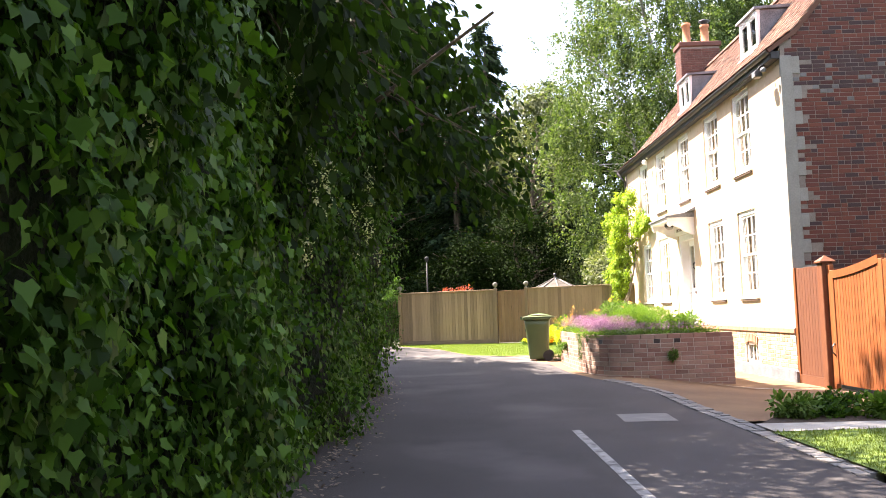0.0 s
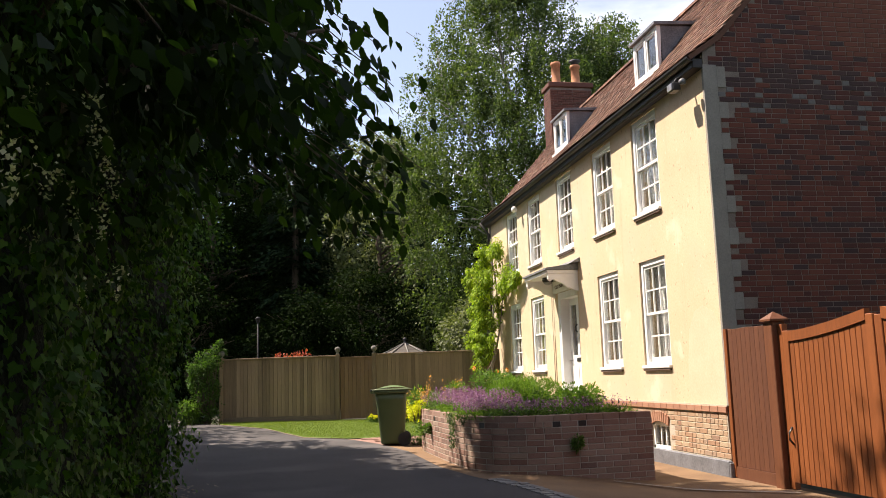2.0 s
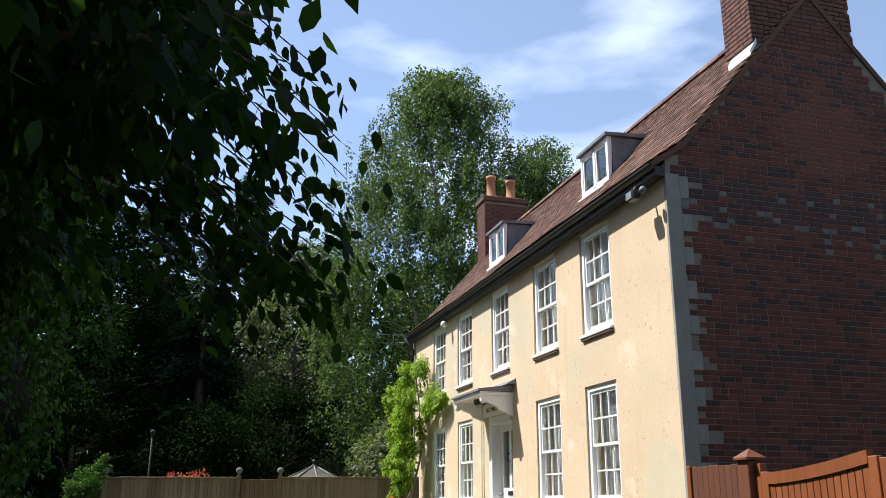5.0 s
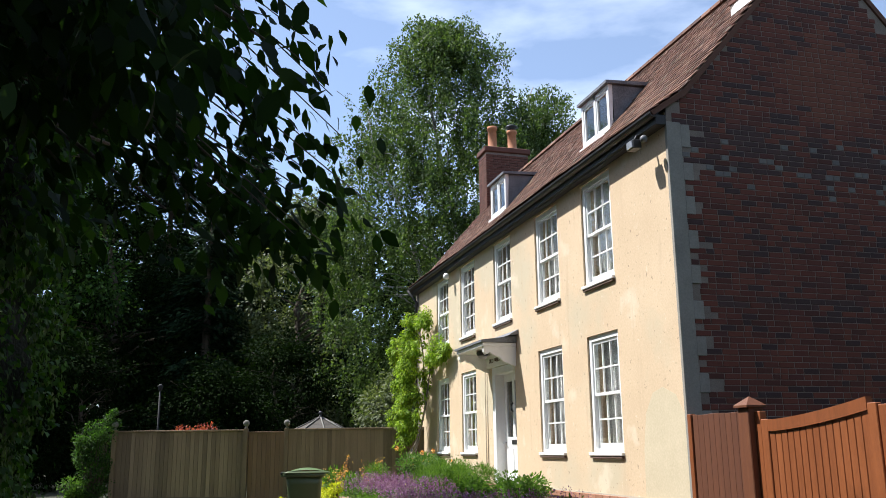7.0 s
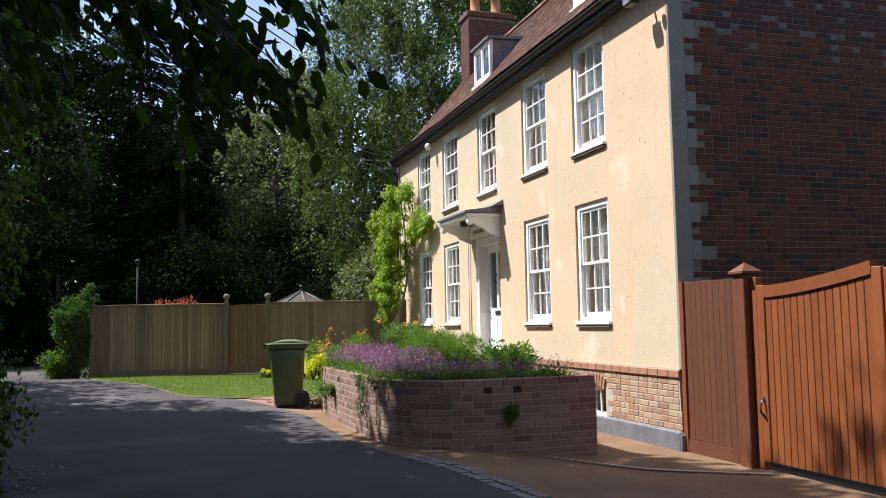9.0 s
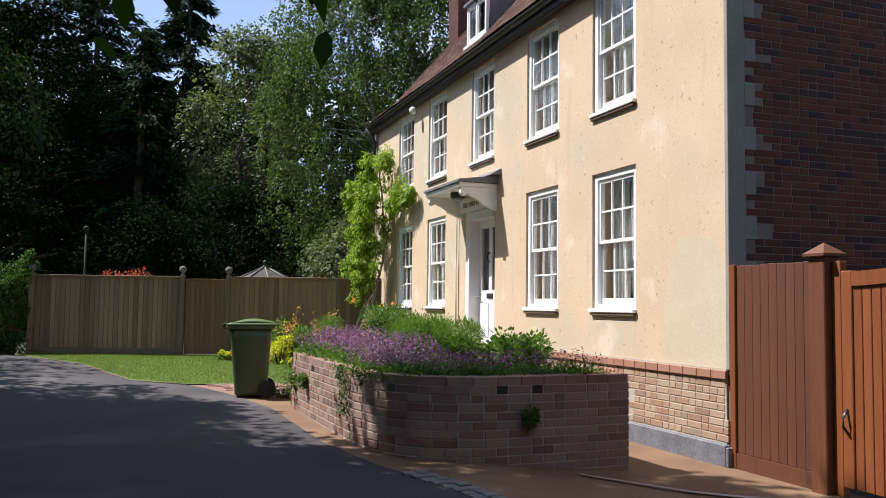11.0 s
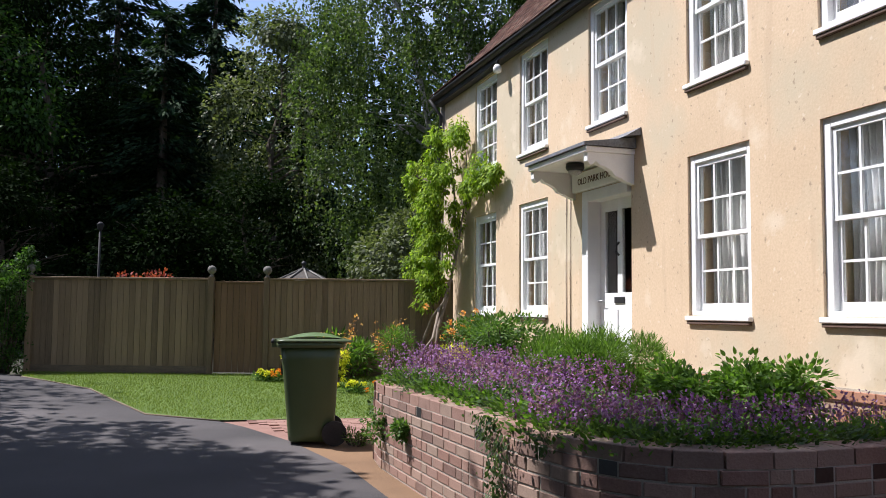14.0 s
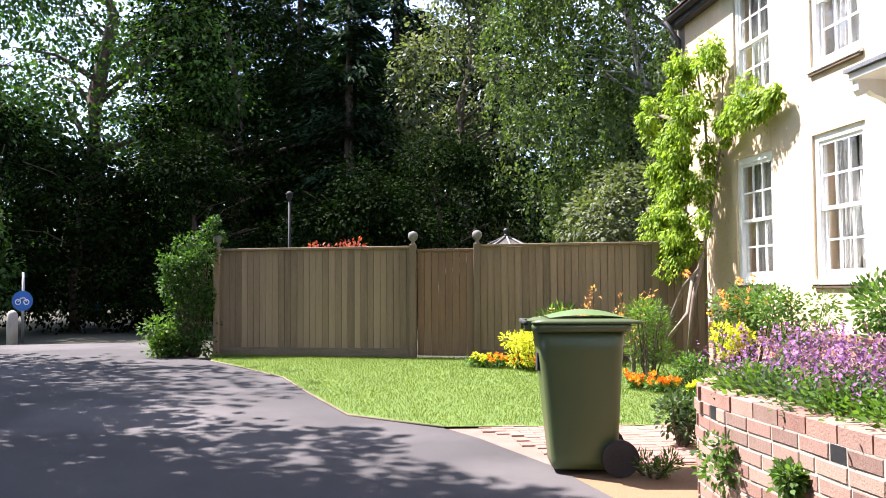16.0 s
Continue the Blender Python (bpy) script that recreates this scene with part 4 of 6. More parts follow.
def chimney(x0, x1, y0, y1, z0, z1, pots, name):
    ch = box(name, (x0 + 0.012, y0 + 0.012, z0), (x1 - 0.012, y1 - 0.012, z1), M["mortar"], house, "red brick chimney stack")
    items = []
    for fx, length, mat4 in (((x0, y0, 0), x1 - x0, Matrix.Translation((x0, y0 + 0.014, 0))), ((x0, y0, 1), y1 - y0, Matrix.Translation((x0 + 0.014, y1, 0)) @ TURN_LEFT)):
        for u, z, l in brick_field(0, length, z0 + 0.3, z1 - 0.15, lambda a, b, z: True, 0.35, 0.0733, int(x0 * 10) + fx[2]):
            items.append((mat4 @ Matrix.Translation((u, 0, z)), l))
    joined_bricks("brickwork", items, M["stack"], ch, 0.063, 0.018)
    box("chimney_cap", (x0 - 0.05, y0 - 0.05, z1 - 0.15), (x1 + 0.05, y1 + 0.05, z1), M["stack"], ch, "corbelled brick cap", 0.02)
    for px, h, cowl in pots:
        py = (y0 + y1) / 2
        pot = lathe("chimney_pot", [(0.15, 0), (0.15, 0.06), (0.125, 0.08), (0.12, h - 0.1), (0.145, h - 0.08), (0.14, h), (0.10, h)], (px, py, z1), M["terracotta"], ch, "orange clay chimney pot")
        if cowl:
            lathe("cowl", [(0.13, h), (0.10, h + 0.06), (0.18, h + 0.10), (0.16, h + 0.14), (0.02, h + 0.2)], (px, py, z1), M["black"], pot, "dark metal cowl")
    return ch


chimney(7.45, 8.68, 23.5, 24.12, 7.0, 9.35, [(7.75, 0.68, False), (8.33, 0.62, True)], "far_chimney")
chimney(7.26, 9.0, Y0 - 0.006, Y0 + 0.62, 7.2, 10.4, [(7.7, 0.6, False), (8.5, 0.6, False)], "near_chimney")
prism("flashing", [(7.2, 7.28), (7.32, 7.48), (7.32, 7.56), (7.2, 7.36)], "y", Y0 - 0.02, Y0 + 0.5, M["white"], house, "pale lead flashing at the stack")

# flood lamp, bullet lamp and cable under the eaves
flood = box("flood_lamp", (5.40, 11.82, 5.08), (5.52, 12.0, 5.20), M["black"], house, "black twin flood lamp under the eaves", 0.01, None)
box("lamp_glass", (5.385, 11.84, 5.095), (5.399, 11.98, 5.185), M["metal"], flood)
tube("lamp_arm", [(5.46, 11.91, 5.19), (5.5, 11.91, 5.27), (5.6, 11.91, 5.31)], [0.018] * 3, M["black"], flood)
lathe("lamp_head", [(0.015, -0.04), (0.045, -0.03), (0.05, 0.02), (0.02, 0.05)], (5.50, 11.73, 5.17), M["lead"], flood)
cam_lamp = lathe("bulkhead_lamp", [(0.02, -0.07), (0.065, -0.05), (0.07, 0.02), (0.04, 0.07)], (5.54, 20.95, 5.16), M["white"], house, "small white lamp under the eaves")
box("lamp_bracket", (5.52, 20.93, 5.22), (5.56, 20.97, 5.30), M["black"], cam_lamp)
tube("cable", [(5.59, 12.0 + i * 0.6, 5.292 + 0.006 * math.sin(i * 2.1)) for i in range(15)], [0.008] * 15, M["black"], house, "thin black cable", 6)
for yc in (18.72, 18.84):
    tube("cable", [(X0 - 0.012, yc, 0.75), (X0 - 0.012, yc + 0.01, 1.8), (X0 - 0.012, yc, 2.85)], [0.007] * 3, M["vine_bark"], house, "thin brown cable on the wall", 6)
tube("rain_pipe", [(X0 - 0.05, Y1 + 0.1, 0.1), (X0 - 0.05, Y1 + 0.1, 5.1), (5.43, Y1 + 0.1, 5.4)], [0.035] * 3, M["gutter"], house)

# ---- side fence panel and double gate ----
GX = 5.73


def side_gate():
    g0 = float(ground_z(GX, 10.3))
    panel = thing("side_fence", "stained brown close-board fence beside the house", "fence", at=pose(GX, 11.0, g0))
    for i in range(9):
        a = 11.42 - 0.108 * i
        box("board", (GX - 0.012, a - 0.106, g0 + 0.14), (GX + 0.012, a, 1.69 + 0.004 * math.sin(i * 5)), M["panel_wood"], panel, "", 0.003)
    box("end_batten", (GX - 0.035, 11.425, g0), (GX + 0.035, 11.50, 1.70), M["gate"], panel, "orange-brown end batten", 0.004)
    box("gravel_board", (GX - 0.03, 10.47, g0 - 0.05), (GX + 0.005, 11.42, g0 + 0.138), M["panel_wood"], panel)
    for z in (0.35, 1.35):
        box("rail", (GX + 0.013, 10.47, z), (GX + 0.06, 11.42, z + 0.08), M["panel_wood"], panel)
    for yc, name in ((10.33, "gate_post"), (6.9, "gate_post")):
        post = thing(name, "square orange-brown gate post with pyramid cap", "gate post", "gate posts", at=pose(GX, yc, g0))
        box("post", (GX - 0.09, yc - 0.09, g0 - 0.1), (GX + 0.09, yc + 0.09, 1.72), M["post_wood"], post, "", 0.008)
        bm = bmesh.new()
        add_box(bm, (GX - 0.12, yc - 0.12, 1.72), (GX + 0.12, yc + 0.12, 1.75), 0.004)
        r = bmesh.ops.create_cone(bm, segments=4, radius1=0.165, radius2=0.004, depth=0.09, matrix=Matrix.Translation((GX, yc, 1.794)) @ Matrix.Rotation(radians(45), 4, "Z"))
        part("cap", bm, M["post_wood"], post)
    box("fence_stop", (GX - 0.02, 10.14, g0), (GX + 0.05, 10.235, 1.68), M["gate"], bpy.data.objects["gate_post"], "", 0.004)
    for y0, y1, sgn in ((10.13, 8.53, 1), (8.51, 7.0, -1)):
        gate = thing("gate", "orange-brown timber gate with curved top rail", "gate", "driveway gates", at=pose(GX, (y0 + y1) / 2, g0))
        n = 15
        L = abs(y1 - y0)

        def top(f):
            f = f if sgn > 0 else 1 - f
            return 1.475 + 0.15 * f ** 1.6
        for ys in (y0 - 0.11, y1):
            f = abs(y0 - ys) / L
            box("stile", (GX - 0.03, ys, g0 + 0.08), (GX + 0.03, ys + 0.11, top(f) + (0.12 if (ys > y1) == (sgn > 0) else 0.06)), M["gate"], gate, "", 0.006)
        bm = bmesh.new()
        rows = []
        for i in range(17):
            f = i / 16
            y = y0 - 0.11 - (L - 0.22) * f
            zz = top(f)
            rows.append([bm.verts.new((GX + dx, y, zz + dz)) for dx, dz in ((-0.032, 0.0), (0.032, 0.0), (0.032, 0.115), (-0.032, 0.115))])
        for a, b in zip(rows, rows[1:]):
            for k in range(4):
                bm.faces.new((a[k], a[(k + 1) % 4], b[(k + 1) % 4], b[k]))
        bm.faces.new(rows[0])
        bm.faces.new(rows[-1])
        part("top_rail", bm, M["gate"], gate, "curved top rail")
        for z in (g0 + 0.1, 0.62):
            box("rail", (GX + 0.012, y1 + 0.11, z), (GX + 0.05, y0 - 0.11, z + 0.12), M["gate"], gate)
        w = (L - 0.22) / n
        for i in range(n):
            a = y0 - 0.11 - w * i
            box("board", (GX - 0.014, a - w + 0.007, g0 + 0.08), (GX + 0.010, a, top((i + 0.5) / n) + 0.01), M["gate"], gate, "", 0.004)
        if sgn > 0:
            tube("latch", [(GX - 0.03, y0 - 0.05, 0.50), (GX - 0.075, y0 - 0.05, 0.44), (GX - 0.075, y0 - 0.05, 0.36), (GX - 0.03, y0 - 0.05, 0.31)], [0.012] * 4, M["black"], gate, "black iron latch")
    # the fence goes on past the gate, out of sight
    rest = thing("side_fence", "stained brown close-board fence past the gate", "fence", at=pose(GX, 3.4, g0))
    for i in range(60):
        a = 6.78 - 0.108 * i
        box("board", (GX - 0.012, a - 0.106, -0.15), (GX + 0.012, a, 1.7), M["panel_wood"], rest)


side_gate()


# ---- garden fence across the end ----
def garden_fence():
    P0, P1 = Vector((-1.64, 25.45)), Vector((5.55, 23.02))
    d = (P1 - P0).normalized()
    nrm = Vector((d.y, -d.x))
    ang = math.atan2(d.y, d.x)

    def frame_at(s, z=0.0):
        p = P0 + d * s
        return Matrix.Translation((p.x, p.y, z)) @ Matrix.Rotation(ang, 4, "Z")
    L = (P1 - P0).length
    g0, g1 = 3.30, 4.20
    spans = [(0.0, g0 - 0.1, 1.83, "garden_fence"), (g1 + 0.1, L, 1.84, "garden_fence")]
    for a, b, top, name in spans:
        c = P0 + d * ((a + b) / 2)
        f = thing(name, "weathered close-board garden fence with capping rail", "fence", "garden fence", at=pose(c.x, c.y, 0.1))
        s = a
        i = 0
        while s < b - 0.02:
            w = min(0.105, b - s)
            z0 = float(ground_base(P0.y + d.y * s)) + 0.14
            m = frame_at(s) @ Matrix.Rotation(radians(6), 4, "Z")
            box("board", (0, -0.012, z0), (w - 0.007, 0.008, top - 0.02 + 0.006 * math.sin(i * 7.3)), M["fence"], f, m=m)
            s += 0.105
            i += 1
        box("capping_rail", (0, -0.04, top - 0.02), (b - a, 0.045, top + 0.02), M["fence"], f, "", 0.006, frame_at(a))
        box("gravel_board", (0, -0.02, -0.05), (b - a, 0.012, 0.275), M["fence_dark"], f, "dark gravel board", 0.0, frame_at(a))
        # added dark sheet that blocks light, so the board gaps read as shade
        box("gap_shade_sheet", (0, 0.014, 0.2), (b - a, 0.02, top - 0.03), M["fence_dark"], f, "", 0.0, frame_at(a))
        for z in (0.5, 1.45):
            box("rail", (0, 0.021, z), (b - a, 0.07, z + 0.08), M["fence"], f, "", 0.0, frame_at(a))
    gt = thing("garden_gate", "plain brown close-board garden gate between posts", "gate", at=pose((P0 + d * 3.75).x, (P0 + d * 3.75).y, 0.12))
    for i in range(8):
        s = g0 + 0.11 * i
        box("board", (0.002, 0.03, 0.17), (0.107, 0.05, 1.76), M["gate_board"], gt, "", 0.003, frame_at(s + 0.01))
    box("top_rail", (0, 0.01, 1.76), (g1 - g0, 0.065, 1.80), M["gate_board"], gt, "", 0.004, frame_at(g0))
    for z in (0.4, 1.5):
        box("rail", (0, 0.051, z), (g1 - g0, 0.09, z + 0.09), M["fence_dark"], gt, "", 0.0, frame_at(g0))
    for s in (0.0, g0 - 0.05, g1 + 0.05):
        p = P0 + d * s
        post = thing("fence_post", "square fence post with round ball finial", "fence post", "fence posts", at=pose(p.x, p.y, 0.1))
        box("post", (-0.05, -0.05, -0.1), (0.05, 0.05, 1.87), M["fence"], post, "", 0.004, frame_at(s))
        lathe("finial", [(0.045, 0.0), (0.03, 0.03), (0.028, 0.05), (0.058, 0.075), (0.078, 0.12), (0.073, 0.165), (0.045, 0.195), (0.01, 0.205)], (p.x, p.y, 1.87), M["finial_stone"], post, "grey round ball finial")


garden_fence()


# ---- wheeled bin ----
def wheeled_bin():
    b = thing("wheeled_bin", "dark green plastic wheeled bin with closed lid", "wheeled bin", at=pose(1.93, 16.85, 0.0, 0, 0, -8))
    R = pose(1.93, 16.85, 0.0, 0, 0, -8)
    def rounded(hx, hy, c, sx, z, n=5):
        ring = []
        for qx, qy, a0 in ((1, -1, -90), (1, 1, 0), (-1, 1, 90), (-1, -1, 180)):
            for k in range(n):
                a = radians(a0 + 90 * k / (n - 1))
                ring.append(R @ Vector((sx + qx * (hx - c) + c * math.cos(a), qy * (hy - c) + c * math.sin(a), z)))
        return ring

    def skin(name, levels, material, label=""):
        bm = bmesh.new()
        rings = [[bm.verts.new(v) for v in rounded(*lv)] for lv in levels]
        n = len(rings[0])
        for p, q in zip(rings, rings[1:]):
            for k in range(n):
                bm.faces.new((p[k], p[(k + 1) % n], q[(k + 1) % n], q[k]))
        bm.faces.new(rings[0][::-1])
        bm.faces.new(rings[-1])
        ob = part(name, bm, material, b, label)
        ob.data.polygons.foreach_set("use_smooth", [len(p.vertices) == 4 for p in ob.data.polygons])
        return ob
    body = skin("body", [(0.19, 0.18, 0.05, 0.02, 0.03), (0.212, 0.205, 0.06, 0.02, 0.045), (0.218, 0.21, 0.06, 0.02, 0.10), (0.255, 0.245, 0.07, 0.008, 0.60), (0.268, 0.258, 0.07, 0.004, 0.76), (0.272, 0.262, 0.07, 0.003, 0.80), (0.285, 0.272, 0.07, 0.0, 0.93)], M["bin"], "dark green moulded body")
    skin("rim", [(0.285, 0.272, 0.06, 0.0, 0.925), (0.318, 0.300, 0.06, 0.0, 0.93), (0.325, 0.305, 0.06, 0.0, 0.955), (0.320, 0.302, 0.06, 0.0, 0.976)], M["bin"])
    lid = skin("lid", [(0.345, 0.300, 0.05, 0.035, 0.978), (0.362, 0.312, 0.05, 0.04, 0.982), (0.365, 0.315, 0.05, 0.04, 0.992), (0.30, 0.275, 0.06, 0.03, 1.008), (0.27, 0.255, 0.06, 0.03, 1.012)], M["bin"], "green lid with paler raised panel")
    bm = bmesh.new()
    rows = []
    for i in range(11):
        u = i / 10
        x = -0.21 + 0.53 * u
        lift = 0.058 * (1 - (2 * u - 0.95) ** 2 / 1.15)
        rows.append([bm.verts.new(R @ Vector((x, 0.235 * v, 1.010 + max(lift, 0.002) * (1 - 0.55 * v * v)))) for v in (-1, -0.8, -0.4, 0, 0.4, 0.8, 1)])
    for p, q in zip(rows, rows[1:]):
        for k in range(6):
            bm.faces.new((p[k], q[k], q[k + 1], p[k + 1]))
    part("raised_panel", bm, M["lid"], lid, "paler green raised lid panel", True)
    tube("handle", [R @ Vector((-0.36, y, 0.985)) for y in (-0.24, 0, 0.24)], [0.017] * 3, M["rubber"], b, "dark grab bar")
    for y in (-0.2, 0.2):
        box("handle_bracket", (-0.37, y - 0.02, 0.93), (-0.29, y + 0.02, 1.0), M["bin"], b, "", 0.004, R)
    box("label", (-0.274, -0.07, 0.66), (-0.25, 0.07, 0.78), M["rubber"], body, "", 0.0, R)
    for y in (-0.265, 0.265):
        bm = bmesh.new()
        add_tube(bm, [R @ Vector((0.235, y - 0.022, 0.118)), R @ Vector((0.235, y + 0.022, 0.118))], [0.118, 0.118], 24)
        wh = part("wheel", bm, M["rubber"], b, "black rubber wheel")
        bm = bmesh.new()
        add_tube(bm, [R @ Vector((0.225, y - 0.026, 0.105)), R @ Vector((0.225, y + 0.026, 0.105))], [0.055, 0.055], 16)
        part("hub", bm, M["rubber"], wh)
    tube("axle", [R @ Vector((0.225, -0.25, 0.105)), R @ Vector((0.225, 0.25, 0.105))], [0.012] * 2, M["metal"], b)


wheeled_bin()


# ---- curved brick planter ----
PL = [(4.68, 11.66), (4.2, 11.62), (3.7, 11.58), (3.25, 11.56), (2.95, 11.60), (2.72, 11.72), (2.54, 11.92), (2.42, 12.2), (2.36, 12.6), (2.33, 13.2), (2.31, 14.0), (2.29, 14.8), (2.28, 15.4), (2.33, 15.8), (2.48, 16.1), (2.75, 16.3), (3.2, 16.4)]
PTOP = 0.67


def planter():
    seg = [math.dist(a, b) for a, b in zip(PL, PL[1:])]
    total = sum(seg)
    cum = np.concatenate([[0], np.cumsum(seg)])
    xs, ys = [p[0] for p in PL], [p[1] for p in PL]

    def at(s):
        x, y = float(np.interp(s, cum, xs)), float(np.interp(s, cum, ys))
        e = 0.08
        dx = float(np.interp(s + e, cum, xs) - np.interp(s - e, cum, xs))
        dy = float(np.interp(s + e, cum, ys) - np.interp(s - e, cum, ys))
        return x, y, math.atan2(dy, dx)
    pl = thing("planter", "curved raised brick planter wall with weep holes", "planter", at=pose(3.0, 13.5, -0.1))
    bm = bmesh.new()
    rows = []
    n = 90
    for i in range(n + 1):
        x, y, a = at(total * i / n)
        inx, iny = math.sin(a), -math.cos(a)
        g = ground_z(x, y) - 0.12
        rows.append([bm.verts.new((x - inx * 0.003 * k0 + inx * w, y - iny * 0.003 * k0 + iny * w, z)) for k0, w, z in ((1, 0.0, g), (1, 0.0, PTOP - 0.075), (1, 0.21, PTOP - 0.075), (1, 0.21, g))])
    for p, q in zip(rows, rows[1:]):
        for k in range(4):
            bm.faces.new((p[k], p[(k + 1) % 4], q[(k + 1) % 4], q[k]))
    bm.faces.new(rows[0])
    bm.faces.new(rows[-1])
    core = part("mortar_core", bm, M["planter_mortar"], pl, "pale mortar joints")
    rs = random.Random(8)
    meshes = {l: brick_mesh("brick", l, 0.064, 0.02, M["planter_brick"]) for l in (0.105, 0.215)}
    HOLE = [0.93, 1.36, 2.3, 3.6, 4.72, 5.97]
    z = PTOP - 0.075
    r = 0
    while z > -0.32:
        z -= 0.075
        s = 0.0
        o = new("brick", meshes[0.215])
        attach(o, core)
        o.matrix_basis = Matrix.Translation((PL[0][0] - 0.008, PL[0][1] + 0.105, z + 0.037)) @ Matrix.Rotation(radians(90), 4, "Z")
        while s < total - 0.1:
            l = 0.105 if rs.random() < 0.22 or s == 0.0 and r % 2 else 0.215
            skip = r == 0 and bool(HOLE) and s <= HOLE[0] < s + l + 0.012
            if skip:
                l = 0.105
                HOLE.pop(0)
            c = s + l / 2
            x, y, a = at(c)
            if z + 0.07 > ground_z(x, y) - 0.02 and not skip:
                o = new("brick", meshes[l])
                attach(o, core)
                tw = rs.uniform(-0.015, 0.015)
                o.matrix_basis = Matrix.Translation((x + math.sin(a) * 0.012, y - math.cos(a) * 0.012, z + 0.037)) @ Matrix.Rotation(a + math.pi + tw, 4, "Z")
            elif skip:
                m = Matrix.Translation((x + math.sin(a) * 0.012, y - math.cos(a) * 0.012, z + 0.037)) @ Matrix.Rotation(a + math.pi, 4, "Z")
                # thin black plate near the brick face paints the dark of the hole
                box("weep_hole_shade", (-0.052, -0.0172, -0.034), (0.052, -0.0160, 0.034), M["black"], core, m=m)
            s += l + 0.012
        r += 1
    cap = brick_mesh("coping_brick", 0.215, 0.22, 0.075, M["planter_brick"])
    s = 0.11
    while s < total:
        x, y, a = at(s)
        o = new("coping_brick", cap)
        attach(o, pl)
        o.matrix_basis = Matrix.Translation((x + math.sin(a) * 0.106, y - math.cos(a) * 0.106, PTOP - 0.075)) @ Matrix.Rotation(a + math.pi, 4, "Z") @ Matrix.Rotation(radians(-90), 4, "X")
        s += 0.226
    # earth inside
    inner = []
    for i in range(0, 41):
        x, y, a = at(total * i / 40)
        inner.append((x + math.sin(a) * 0.2, y - math.cos(a) * 0.2))
    outline = inner + [(3.9, 16.4), (4.5, 16.2), (4.6, 12.2)]
    bm = bmesh.new()
    bm.faces.new([bm.verts.new((x, y, PTOP - 0.09)) for x, y in outline])
    part("soil", bm, M["soil"], pl, "dark planting soil")
    box("back_wall", (4.45, 11.9, -0.3), (4.655, 16.4, PTOP - 0.1), M["light_mortar"], pl)
    return at, total


planter_at, planter_len = planter()


# ---- things beyond the fence and at the junction ----
def gazebo():
    cx, cy = 4.25, 31.5
    g = thing("gazebo", "small octagonal gazebo with pointed shingle roof", "gazebo", at=pose(cx, cy, 0.2))
    rows = 7
    for k in range(8):
        a0, a1 = 2 * math.pi * k / 8, 2 * math.pi * (k + 1) / 8
        for r in range(rows):
            r0, r1 = 1.75 * (1 - r / rows), 1.75 * (1 - (r + 1) / rows)
            z0, z1 = 1.55 + 0.86 * r / rows, 1.55 + 0.86 * (r + 1) / rows
            v = [(cx + r0 * 1.02 * math.cos(a0), cy + r0 * 1.02 * math.sin(a0), z0), (cx + r0 * 1.02 * math.cos(a1), cy + r0 * 1.02 * math.sin(a1), z0), (cx + r1 * math.cos(a1), cy + r1 * math.sin(a1), z1), (cx + r1 * math.cos(a0), cy + r1 * math.sin(a0), z1)]
            bot = [(x, y, z - 0.03) for x, y, z in v]
            mesh_object("roof_shingle", v + bot, [(0, 1, 2, 3), (7, 6, 5, 4), (0, 4, 5, 1), (1, 5, 6, 2), (2, 6, 7, 3), (3, 7, 4, 0)], M["shingle"], g)
        tube("hip", [(cx + 1.78 * math.cos(a0), cy + 1.78 * math.sin(a0), 1.57), (cx, cy, 2.43)], [0.025, 0.025], M["finial_stone"], g, "pale hip rib", 6)
        tube("post", [(cx + 1.6 * math.cos(a0), cy + 1.6 * math.sin(a0), 0.2), (cx + 1.6 * math.cos(a0), cy + 1.6 * math.sin(a0), 1.58)], [0.05, 0.05], M["fence"], g)
    lathe("finial", [(0.08, 0), (0.05, 0.04), (0.03, 0.07), (0.07, 0.11), (0.07, 0.16), (0.02, 0.2)], (cx, cy, 2.41), M["black"], g, "dark ball finial")


gazebo()
lamp = thing("street_lamp", "slim dark street lamp post behind the fence", "street lamp", at=pose(-0.83, 31, 0.2))
tube("pole", [(-0.83, 31, 0.15), (-0.83, 31, 3.2)], [0.035, 0.028], M["rubber"], lamp)
lathe("lantern", [(0.03, 0), (0.06, 0.04), (0.08, 0.14), (0.09, 0.16), (0.03, 0.22)], (-0.83, 31, 3.18), M["rubber"], lamp)


def round_sign(x, y, z, r, top):
    s = thing("road_sign", "round blue cycle path sign on a grey pole", "road sign", "cycle signs", at=pose(x, y, 0.15))
    tube("pole", [(x, y, 0.1), (x, y, top)], [0.03, 0.03], M["metal"], s, "grey metal pole")
    bm = bmesh.new()
    add_tube(bm, [(x, y - 0.035, z), (x, y - 0.045, z)], [r, r], 28)
    part("sign_face", bm, M["blue"], s, "round blue face")
    for dx in (-0.4, 0.4):
        bm = bmesh.new()
        for k in range(12):
            a0, a1 = 2 * math.pi * k / 12, 2 * math.pi * (k + 1) / 12
            add_tube(bm, [(x + dx * r + 0.25 * r * math.cos(a), y - 0.05, z - 0.12 * r + 0.25 * r * math.sin(a)) for a in (a0, a1)], [0.011, 0.011], 5)
        part("symbol", bm, M["white"], s)
    tube("symbol", [(x - 0.4 * r, y - 0.05, z - 0.1 * r), (x - 0.1 * r, y - 0.05, z + 0.28 * r), (x + 0.25 * r, y - 0.05, z + 0.28 * r), (x + 0.4 * r, y - 0.05, z - 0.1 * r)], [0.011] * 4, M["white"], s)


